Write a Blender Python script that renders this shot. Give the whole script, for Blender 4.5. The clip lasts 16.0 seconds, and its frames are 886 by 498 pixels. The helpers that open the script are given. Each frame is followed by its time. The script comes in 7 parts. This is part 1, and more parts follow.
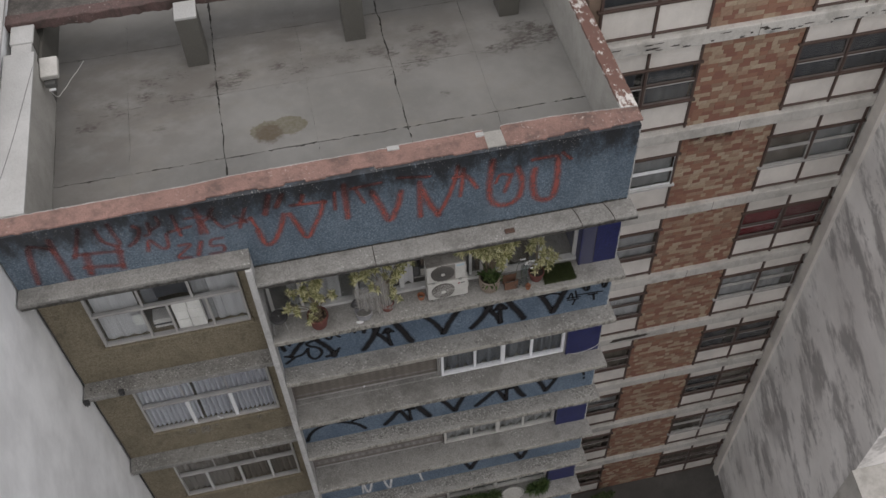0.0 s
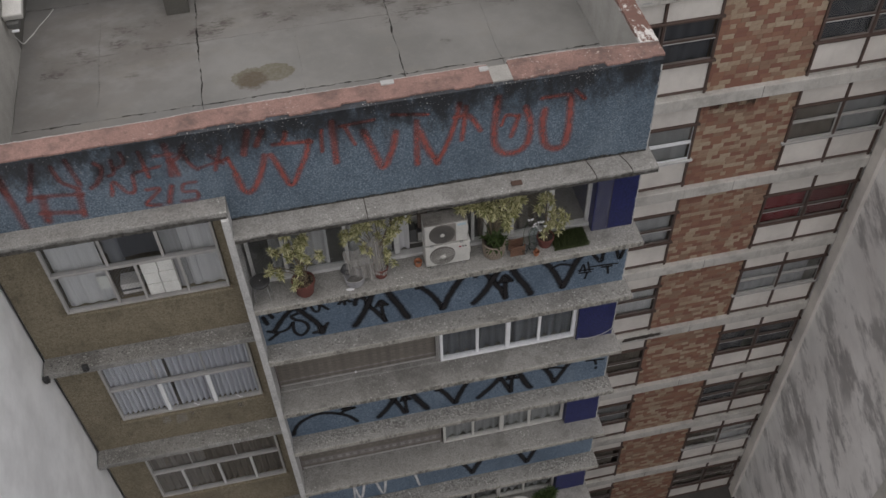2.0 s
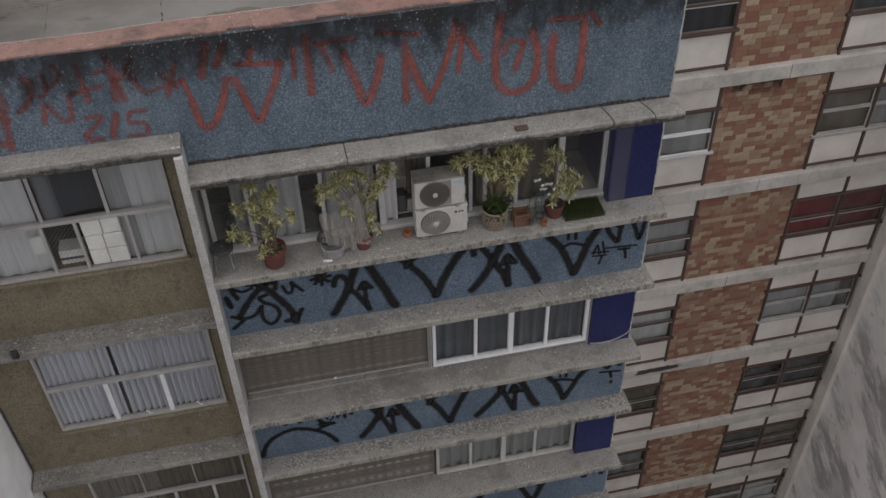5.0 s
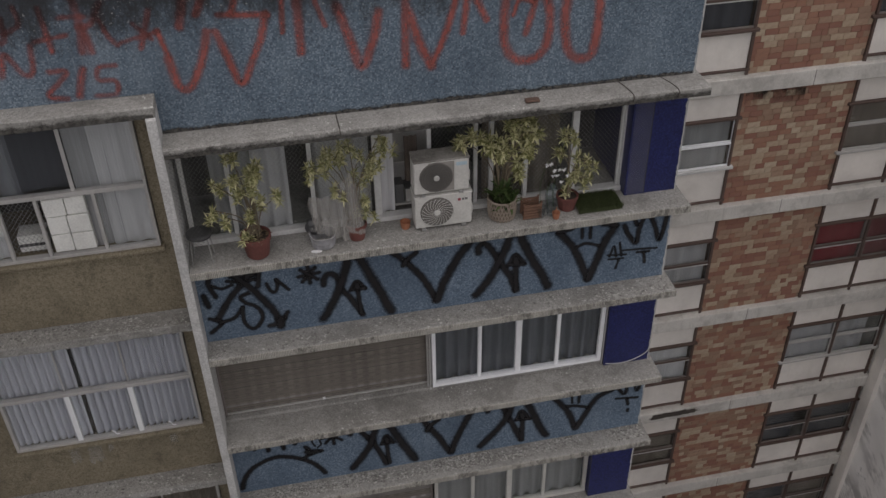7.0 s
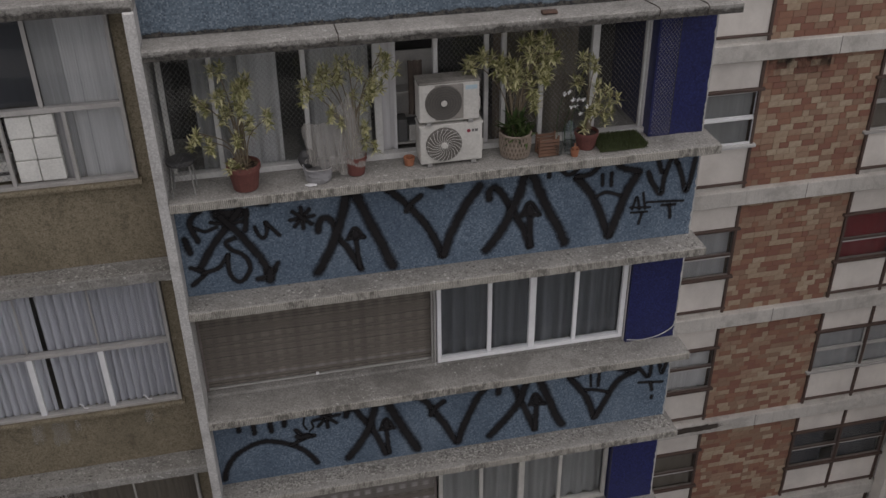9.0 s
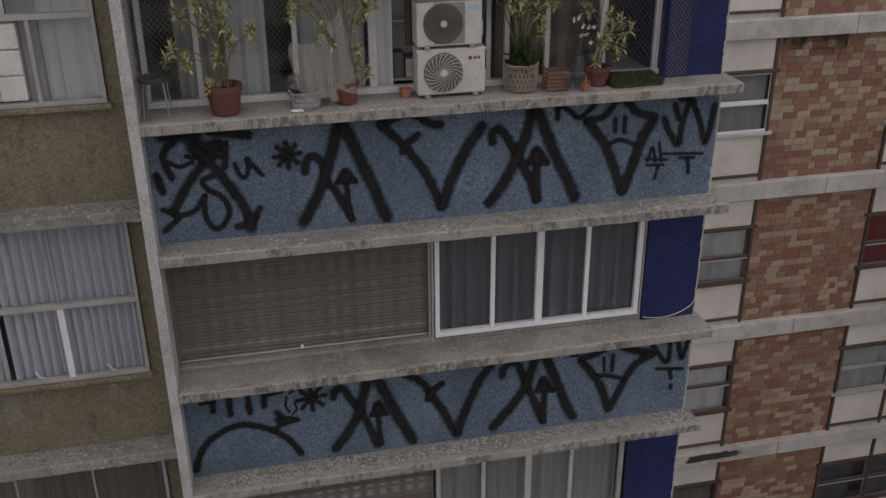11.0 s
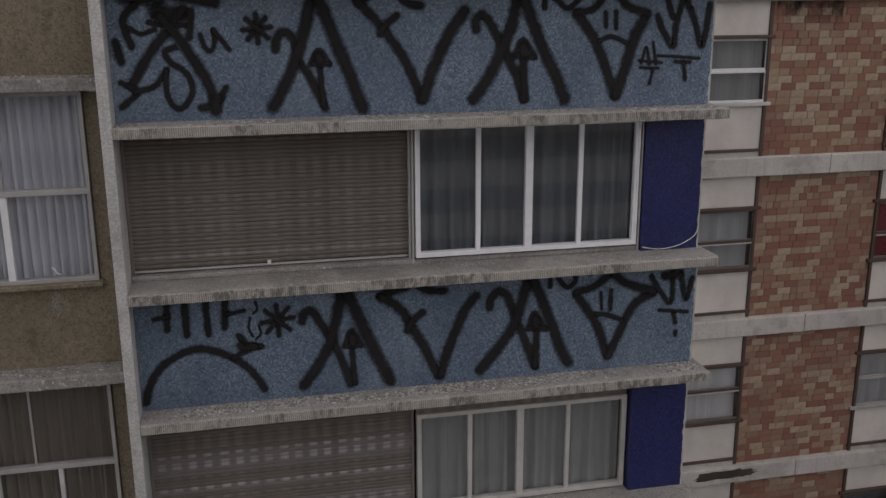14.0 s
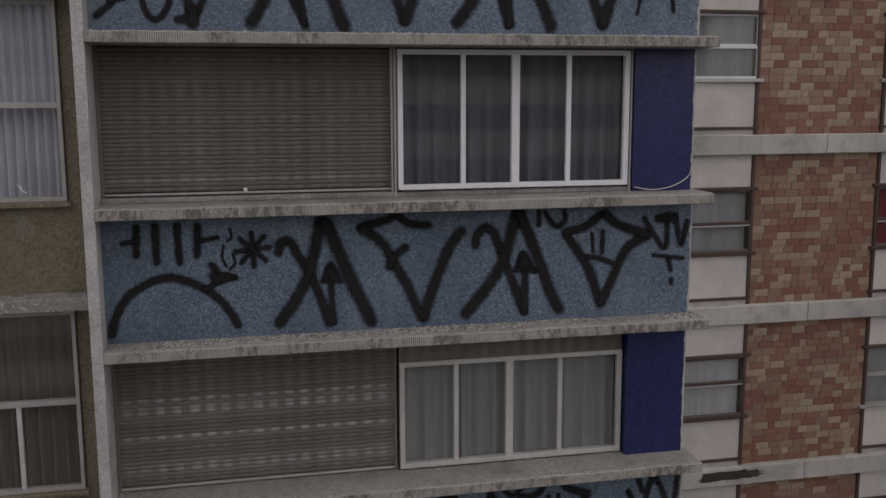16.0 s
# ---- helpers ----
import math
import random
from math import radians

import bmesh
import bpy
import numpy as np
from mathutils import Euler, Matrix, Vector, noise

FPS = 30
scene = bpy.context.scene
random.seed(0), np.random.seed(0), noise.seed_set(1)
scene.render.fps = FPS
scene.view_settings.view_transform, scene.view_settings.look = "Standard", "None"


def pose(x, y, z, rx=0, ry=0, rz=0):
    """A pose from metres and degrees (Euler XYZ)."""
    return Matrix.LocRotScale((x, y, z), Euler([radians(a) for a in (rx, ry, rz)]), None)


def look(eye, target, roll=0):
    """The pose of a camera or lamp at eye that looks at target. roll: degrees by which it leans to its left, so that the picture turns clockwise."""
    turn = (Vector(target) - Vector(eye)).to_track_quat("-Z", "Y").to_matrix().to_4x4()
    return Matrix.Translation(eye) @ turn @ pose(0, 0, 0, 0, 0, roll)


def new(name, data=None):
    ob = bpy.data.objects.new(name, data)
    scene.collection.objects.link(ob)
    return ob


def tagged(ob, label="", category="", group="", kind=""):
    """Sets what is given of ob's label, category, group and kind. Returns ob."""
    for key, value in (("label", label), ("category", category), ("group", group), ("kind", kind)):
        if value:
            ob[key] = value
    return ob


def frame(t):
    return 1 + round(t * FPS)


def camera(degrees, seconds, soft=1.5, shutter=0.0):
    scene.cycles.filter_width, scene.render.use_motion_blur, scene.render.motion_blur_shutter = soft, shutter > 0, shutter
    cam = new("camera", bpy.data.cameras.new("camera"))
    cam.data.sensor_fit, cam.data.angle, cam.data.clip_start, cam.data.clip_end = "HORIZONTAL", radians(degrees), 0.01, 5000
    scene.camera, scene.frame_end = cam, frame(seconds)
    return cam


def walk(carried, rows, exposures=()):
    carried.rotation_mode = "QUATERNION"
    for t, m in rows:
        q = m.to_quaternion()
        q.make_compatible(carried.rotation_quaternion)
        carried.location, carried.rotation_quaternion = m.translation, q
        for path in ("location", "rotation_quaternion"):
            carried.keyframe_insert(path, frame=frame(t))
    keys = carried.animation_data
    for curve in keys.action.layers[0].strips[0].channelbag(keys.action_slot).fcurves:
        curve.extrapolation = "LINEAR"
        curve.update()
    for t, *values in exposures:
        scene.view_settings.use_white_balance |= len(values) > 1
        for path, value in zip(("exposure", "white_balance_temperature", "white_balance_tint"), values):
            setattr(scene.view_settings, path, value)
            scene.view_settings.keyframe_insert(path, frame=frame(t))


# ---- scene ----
cam = camera(49.2, 16.0, 1.5)
PATH = [
    (0, (1.327, -9.948, 33.021), (1.553, -8.736, 31.446), -2.3),
    (0.5, (1.299, -9.959, 32.418), (1.528, -8.728, 30.858), -2.2),
    (1, (1.274, -9.969, 31.848), (1.506, -8.72, 30.303), -2.2),
    (1.5, (1.276, -9.988, 31.332), (1.512, -8.722, 29.802), -2.0),
    (2, (1.278, -10.035, 30.777), (1.52, -8.748, 29.265), -2.0),
    (2.5, (1.303, -10.047, 30.282), (1.548, -8.741, 28.788), -1.9),
    (3, (1.292, -10.105, 29.723), (1.543, -8.776, 28.249), -1.9),
    (5.5, (1.249, -9.996, 27.226), (1.544, -8.524, 25.904), -1.3),
    (6, (1.236, -9.961, 26.763), (1.539, -8.458, 25.479), -1.2),
    (6.5, (1.222, -9.9, 26.254), (1.534, -8.367, 25.009), -1.1),
    (7, (1.209, -9.867, 25.752), (1.528, -8.306, 24.543), -0.9),
    (7.5, (1.162, -9.869, 25.205), (1.489, -8.284, 24.031), -0.9),
    (8, (1.128, -9.876, 24.671), (1.462, -8.267, 23.531), -0.8),
    (8.5, (1.086, -9.894, 24.065), (1.427, -8.256, 22.97), -0.8),
    (9, (1.028, -9.872, 23.496), (1.381, -8.208, 22.444), -0.7),
    (11.5, (0.975, -9.787, 20.756), (1.371, -7.996, 19.957), -0.3),
    (12, (1.0, -9.811, 20.237), (1.402, -7.999, 19.493), -0.2),
    (12.5, (1.03, -9.868, 19.682), (1.435, -8.034, 18.997), -0.3),
    (13, (1.042, -9.866, 19.18), (1.455, -8.016, 18.544), -0.1),
    (13.5, (1.071, -9.907, 18.702), (1.488, -8.041, 18.116), -0.2),
    (14, (1.117, -9.989, 18.157), (1.536, -8.107, 17.626), -0.2),
    (14.5, (1.147, -10.016, 17.643), (1.569, -8.12, 17.166), -0.2),
    (15, (1.227, -10.03, 17.163), (1.648, -8.122, 16.739), -0.2),
    (15.5, (1.3, -10.042, 16.675), (1.721, -8.122, 16.303), -0.2),
    (16, (1.319, -10.007, 16.157), (1.744, -8.078, 15.841), -0.2),
]
walk(cam, [(t, look(eye, target, roll)) for t, eye, target, roll in PATH],
     [(0, 0.35, 6830, 13), (4, 0.30, 6870, 14), (9, 0.22, 6920, 16), (16, 0.14, 6940, 18)])

# ---- light ----
world = bpy.data.worlds.new("overcast_sky")
scene.world = world
world.use_nodes = True
wn, wl = world.node_tree.nodes, world.node_tree.links
sky = wn.new("ShaderNodeTexSky")
sky.sky_type, sky.sun_disc = "NISHITA", False
sky.sun_elevation, sky.sun_rotation = radians(86), radians(178)
sky.dust_density, sky.air_density = 1.5, 1.0
grey_sky = wn.new("ShaderNodeHueSaturation")
grey_sky.inputs["Saturation"].default_value = 0.22
wl.new(sky.outputs[0], grey_sky.inputs["Color"])
wl.new(grey_sky.outputs[0], wn["Background"].inputs["Color"])
wn["Background"].inputs["Strength"].default_value = 0.15

sun = new("sun", bpy.data.lights.new("sun", "SUN"))
sun.data.energy, sun.data.angle, sun.data.color = 0.5, radians(120), (1.0, 0.98, 0.95)
sun.matrix_world = look((1.2, -3.6, 13), (0, 0, 0))


# ---- materials ----
def rgba(c):
    return (*c, 1.0) if len(c) == 3 else c


class Nodes:
    """A small builder for node materials in object space."""

    def __init__(self, name, rough=0.8, metal=0.0):
        self.m = bpy.data.materials.new(name)
        self.m.use_nodes = True
        self.n, self.l = self.m.node_tree.nodes, self.m.node_tree.links
        self.bsdf = self.n["Principled BSDF"]
        self.bsdf.inputs["Roughness"].default_value = rough
        self.bsdf.inputs["Metallic"].default_value = metal
        self.co = self.n.new("ShaderNodeTexCoord").outputs["Object"]

    def put(self, value, socket):
        if hasattr(value, "is_linked"):
            self.l.new(value, socket)
        elif isinstance(value, (tuple, list)) and len(value) == 3 and socket.type == "RGBA":
            socket.default_value = rgba(value)
        else:
            socket.default_value = value

    def scaled(self, scale, co=None):
        n = self.n.new("ShaderNodeVectorMath")
        n.operation = "MULTIPLY"
        self.put(co or self.co, n.inputs[0])
        n.inputs[1].default_value = scale
        return n.outputs[0]

    def noise(self, scale, detail=4.0, stretch=(1, 1, 1), rough=0.6, co=None):
        n = self.n.new("ShaderNodeTexNoise")
        n.inputs["Scale"].default_value, n.inputs["Detail"].default_value = scale, detail
        n.inputs["Roughness"].default_value = rough
        self.l.new(self.scaled(stretch, co), n.inputs["Vector"])
        return n.outputs["Fac"]

    def step(self, fac, lo, hi, a=0.0, b=1.0):
        n = self.n.new("ShaderNodeMapRange")
        n.interpolation_type = "SMOOTHSTEP"
        self.put(fac, n.inputs[0])
        for i, v in enumerate((lo, hi, a, b)):
            n.inputs[i + 1].default_value = v
        return n.outputs[0]

    def math(self, op, a, b=0.0):
        n = self.n.new("ShaderNodeMath")
        n.operation = op
        self.put(a, n.inputs[0])
        self.put(b, n.inputs[1])
        return n.outputs[0]

    def mix(self, fac, a, b):
        n = self.n.new("ShaderNodeMix")
        n.data_type = "RGBA"
        self.put(fac, n.inputs[0])
        self.put(a, n.inputs[6])
        self.put(b, n.inputs[7])
        return n.outputs[2]

    def xyz(self):
        n = self.n.new("ShaderNodeSeparateXYZ")
        self.l.new(self.co, n.inputs[0])
        return n.outputs

    def cells(self, size):
        """A random value for each cell of a grid, as small mosaic tiles have."""
        s = self.n.new("ShaderNodeVectorMath")
        s.operation = "SNAP"
        self.l.new(self.co, s.inputs[0])
        s.inputs[1].default_value = (size, size, size)
        w = self.n.new("ShaderNodeTexWhiteNoise")
        self.l.new(s.outputs[0], w.inputs[0])
        return w.outputs["Value"]

    def island(self):
        return self.n.new("ShaderNodeNewGeometry").outputs["Random Per Island"]

    def piece(self):
        return self.n.new("ShaderNodeObjectInfo").outputs["Random"]

    def blot(self, x, y, z, radius, flat=1.0):
        """1 in the middle of a round patch, 0 at its rim; flat squeezes it along y."""
        d = self.n.new("ShaderNodeVectorMath")
        d.operation = "DISTANCE"
        self.l.new(self.scaled((1, flat, 1)), d.inputs[0])
        d.inputs[1].default_value = (x, y * flat, z)
        return self.step(d.outputs["Value"], 0.0, radius, 1.0, 0.0)

    def bump(self, height, strength=0.3, distance=0.01):
        n = self.n.new("ShaderNodeBump")
        n.inputs["Strength"].default_value, n.inputs["Distance"].default_value = strength, distance
        self.l.new(height, n.inputs["Height"])
        self.l.new(n.outputs[0], self.bsdf.inputs["Normal"])

    def colour(self, c):
        self.put(c, self.bsdf.inputs["Base Color"])
        return self.m


def plain(name, c, rough=0.6, metal=0.0, vary=0.18, grain=40.0):
    """Paint, plastic or metal with faint blotches and grain."""
    k = Nodes(name, rough, metal)
    dark = tuple(v * (1 - vary) for v in c)
    light = tuple(min(1.0, v * (1 + vary * 0.6)) for v in c)
    f = k.math("ADD", k.math("MULTIPLY", k.noise(3.0), 0.6), k.math("MULTIPLY", k.noise(grain, 2), 0.4))
    k.bump(k.noise(grain * 2, 2), 0.08, 0.004)
    return k.colour(k.mix(k.step(f, 0.3, 0.7), dark, light))


GRIME_LO, GRIME_HI = 0.58, 0.88


def mosaic(name, dark, mid, light, size=0.022, grime=None, rough=0.45):
    """Small glass tiles: a colour each, pale joints, dirt that runs down."""
    k = Nodes(name, rough)
    r = k.math("ADD", k.math("MULTIPLY", k.cells(size), 0.48), k.math("MULTIPLY", k.noise(1.0 / size, 2), 0.52))
    c = k.mix(k.step(r, 0.12, 0.55), dark, mid)
    c = k.mix(k.math("MULTIPLY", k.step(r, 0.54, 0.80), 0.72), c, light)
    c = k.mix(k.math("MULTIPLY", k.step(k.noise(1.1, 6, (1, 1, 0.6), 0.65), 0.35, 0.75), 0.5), c, dark)
    c = k.mix(k.math("MULTIPLY", k.step(k.noise(2.2, 5, (1, 1, 0.25)), 0.5, 0.8), 0.3), c, light)
    if grime:
        z = k.xyz()[2]
        rim = k.step(z, grime - 1.2, grime - 0.05, 0.0, 1.0)
        f = k.step(k.math("ADD", k.noise(2.9, 10, (1, 1, 0.55), 0.82), k.math("MULTIPLY", rim, 0.36)), GRIME_LO, GRIME_HI)
        c = k.mix(k.math("MULTIPLY", f, 0.94), c, (0.016, 0.016, 0.018))
        flakes = k.math("MULTIPLY", k.step(k.noise(34, 2), 0.645, 0.675), k.step(k.noise(1.7, 4), 0.45, 0.60))
        c = k.mix(k.math("MULTIPLY", flakes, rim), c, (0.55, 0.55, 0.52))
    k.bump(r, 0.25, 0.004)
    return k.colour(c)


def pebble_dash(name, dark, mid, light):
    """Coarse pebbles in olive render, dull patches and pale scuffs."""
    k = Nodes(name, 0.95)
    r = k.math("ADD", k.math("MULTIPLY", k.noise(24, 4, (1, 1, 1), 0.7), 0.75), k.math("MULTIPLY", k.cells(0.014), 0.25))
    c = k.mix(k.step(r, 0.34, 0.54), dark, mid)
    c = k.mix(k.math("MULTIPLY", k.step(r, 0.56, 0.70), 0.7), c, light)
    c = k.mix(k.math("MULTIPLY", k.step(k.noise(1.4, 6, (1, 1, 0.7), 0.65), 0.42, 0.68), 0.45), c, tuple(v * 0.75 for v in dark))
    c = k.mix(k.math("MULTIPLY", k.step(k.noise(4.5, 6, (1, 1, 0.5), 0.7), 0.56, 0.68), 0.45), c, tuple(v * 0.6 for v in dark))
    c = k.mix(k.math("MULTIPLY", k.step(k.noise(6.5, 5, (1, 1, 0.8), 0.7), 0.66, 0.71), 0.5), c, (0.36, 0.335, 0.28))
    k.bump(r, 0.4, 0.008)
    return k.colour(c)


def concrete(name, base, dirt, grid=0.0, streak=0.6, pale=None, speck=0.3):
    """Weathered concrete or stone mosaic with stains, specks and runs of dirt."""
    k = Nodes(name, 0.9)
    c = k.mix(k.step(k.noise(0.9, 6), 0.3, 0.72), tuple(v * 0.78 for v in base), base)
    c = k.mix(k.math("MULTIPLY", k.step(k.noise(48, 3), 0.5, 0.66), speck), c, tuple(v * 0.4 for v in base))
    c = k.mix(k.math("MULTIPLY", k.step(k.noise(55, 3, (1, 1, 1), 0.6, k.scaled((1.1, 0.9, 1.3))), 0.56, 0.68), speck * 0.8), c, tuple(min(1, v * 1.7) for v in base))
    if grid:
        c = k.mix(k.math("MULTIPLY", k.step(k.cells(grid), 0.35, 1.0), 0.45), c, tuple(min(1, v * 1.35) for v in base))
    run = k.step(k.noise(7.0, 5, (1, 1, 0.12), 0.7), 0.5, 0.72)
    patch = k.step(k.noise(1.7, 6, (1, 1, 1), 0.7), 0.46, 0.66)
    c = k.mix(k.math("MULTIPLY", k.math("MAXIMUM", k.math("MULTIPLY", run, 0.8), patch), streak), c, dirt)
    if pale:
        c = k.mix(k.math("MULTIPLY", k.step(k.noise(22, 4), 0.6, 0.68), k.step(k.noise(0.8, 3), 0.45, 0.62)), c, pale)
    k.bump(k.noise(45, 4), 0.35, 0.01)
    return k.colour(c)


def glass_material(name, tint):
    k = Nodes(name)
    mixer, clear, gloss = k.n.new("ShaderNodeMixShader"), k.n.new("ShaderNodeBsdfTransparent"), k.n.new("ShaderNodeBsdfGlossy")
    clear.inputs[0].default_value = rgba(tint)
    gloss.inputs["Roughness"].default_value = 0.03
    f = k.n.new("ShaderNodeLayerWeight")
    f.inputs[0].default_value = 0.5
    k.l.new(k.math("ADD", k.math("MULTIPLY", k.math("POWER", f.outputs["Facing"], 5.0), 0.9), 0.045), mixer.inputs[0])
    k.l.new(clear.outputs[0], mixer.inputs[1])
    k.l.new(gloss.outputs[0], mixer.inputs[2])
    k.l.new(mixer.outputs[0], k.n["Material Output"].inputs["Surface"])
    return k.m


def sheer(name, c, through_share):
    """Thin cloth or net that lets part of the light through."""
    k = Nodes(name, 0.9)
    # Darker vertical stripes deepen the shade between folds by colour.
    k.colour(k.mix(k.step(k.noise(4, 4, (12, 1, 0.06)), 0.28, 0.62), tuple(v * 0.8 for v in c), c))
    mixer, clear = k.n.new("ShaderNodeMixShader"), k.n.new("ShaderNodeBsdfTransparent")
    mixer.inputs[0].default_value = through_share
    k.l.new(k.bsdf.outputs[0], mixer.inputs[1])
    k.l.new(clear.outputs[0], mixer.inputs[2])
    k.l.new(mixer.outputs[0], k.n["Material Output"].inputs["Surface"])
    return k.m


def spray(name, c, opaque=1.0, grime=None, core=0.42, grain=0.30):
    """Sprayed paint: dense along the middle of a stroke, thinning to a grainy rim (the UV's u runs from the middle to the rim)."""
    k = Nodes(name, 0.9)
    k.bsdf.inputs["Specular IOR Level"].default_value = 0.15
    c = k.mix(k.step(k.noise(6, 4), 0.4, 0.7), c, tuple(v * 1.25 for v in c))
    if grime:
        rim = k.step(k.xyz()[2], grime - 1.2, grime - 0.05, 0.0, 1.0)
        f = k.step(k.math("ADD", k.noise(2.9, 10, (1, 1, 0.55), 0.82), k.math("MULTIPLY", rim, 0.36)), GRIME_LO, GRIME_HI)
        c = k.mix(k.math("MULTIPLY", f, 0.85), c, (0.02, 0.018, 0.018))
    k.colour(c)
    across = k.n.new("ShaderNodeSeparateXYZ")
    k.l.new(k.n.new("ShaderNodeUVMap").outputs[0], across.inputs[0])
    ragged = k.math("ADD", k.math("MULTIPLY", k.math("SUBTRACT", k.noise(14, 3), 0.5), 0.5), k.math("MULTIPLY", k.math("SUBTRACT", k.noise(75, 2), 0.5), grain * 2.0))
    cover = k.step(k.math("ADD", across.outputs[0], ragged), core, 0.98, opaque, 0.0)
    worn = k.step(k.noise(4, 7, (1, 1, 0.6), 0.7), 0.30, 0.62, 1.0, 0.96 if opaque > 0.95 else 0.66)
    mixer, clear = k.n.new("ShaderNodeMixShader"), k.n.new("ShaderNodeBsdfTransparent")
    k.l.new(k.math("MULTIPLY", cover, worn), mixer.inputs[0])
    k.l.new(k.bsdf.outputs[0], mixer.inputs[2])
    k.l.new(clear.outputs[0], mixer.inputs[1])
    k.l.new(mixer.outputs[0], k.n["Material Output"].inputs["Surface"])
    return k.m


def haze(name, c, share):
    """A thin run of lime or dust."""
    k = Nodes(name, 0.9)
    k.bsdf.inputs["Specular IOR Level"].default_value = 0.15
    k.colour(c)
    mixer, clear = k.n.new("ShaderNodeMixShader"), k.n.new("ShaderNodeBsdfTransparent")
    k.l.new(k.step(k.noise(16, 3), 0.2, 0.8, share * 0.75, share * 1.25), mixer.inputs[0])
    k.l.new(clear.outputs[0], mixer.inputs[1])
    k.l.new(k.bsdf.outputs[0], mixer.inputs[2])
    k.l.new(mixer.outputs[0], k.n["Material Output"].inputs["Surface"])
    return k.m


def soot():
    """Black runs that thin out downwards."""
    k = Nodes("soot_stain", 0.95)
    k.colour((0.02, 0.018, 0.016))
    mixer, clear = k.n.new("ShaderNodeMixShader"), k.n.new("ShaderNodeBsdfTransparent")
    run = k.step(k.noise(1.9, 8, (1, 1, 0.55), 0.72), 0.42, 0.62)
    fall = k.step(k.xyz()[2], 17.45, 17.9)
    k.l.new(k.math("MULTIPLY", k.math("MULTIPLY", run, fall), 0.65), mixer.inputs[0])
    k.l.new(clear.outputs[0], mixer.inputs[1])
    k.l.new(k.bsdf.outputs[0], mixer.inputs[2])
    k.l.new(mixer.outputs[0], k.n["Material Output"].inputs["Surface"])
    return k.m


MOULD = [(-2.54, 3.79, 0.36), (-1.49, 4.34, 0.38), (-0.03, 4.33, 0.34), (0.31, 4.55, 0.34), (2.25, 4.52, 0.34), (2.88, 4.60, 0.38), (3.12, 4.42, 0.25), (-2.13, 4.25, 0.26),
         (1.0, 4.62, 0.3), (4.09, 4.81, 0.26), (3.75, 5.06, 0.24), (3.66, 3.98, 0.18), (5.63, 4.4, 0.22), (-1.28, 3.44, 0.2), (3.94, 3.11, 0.16)]


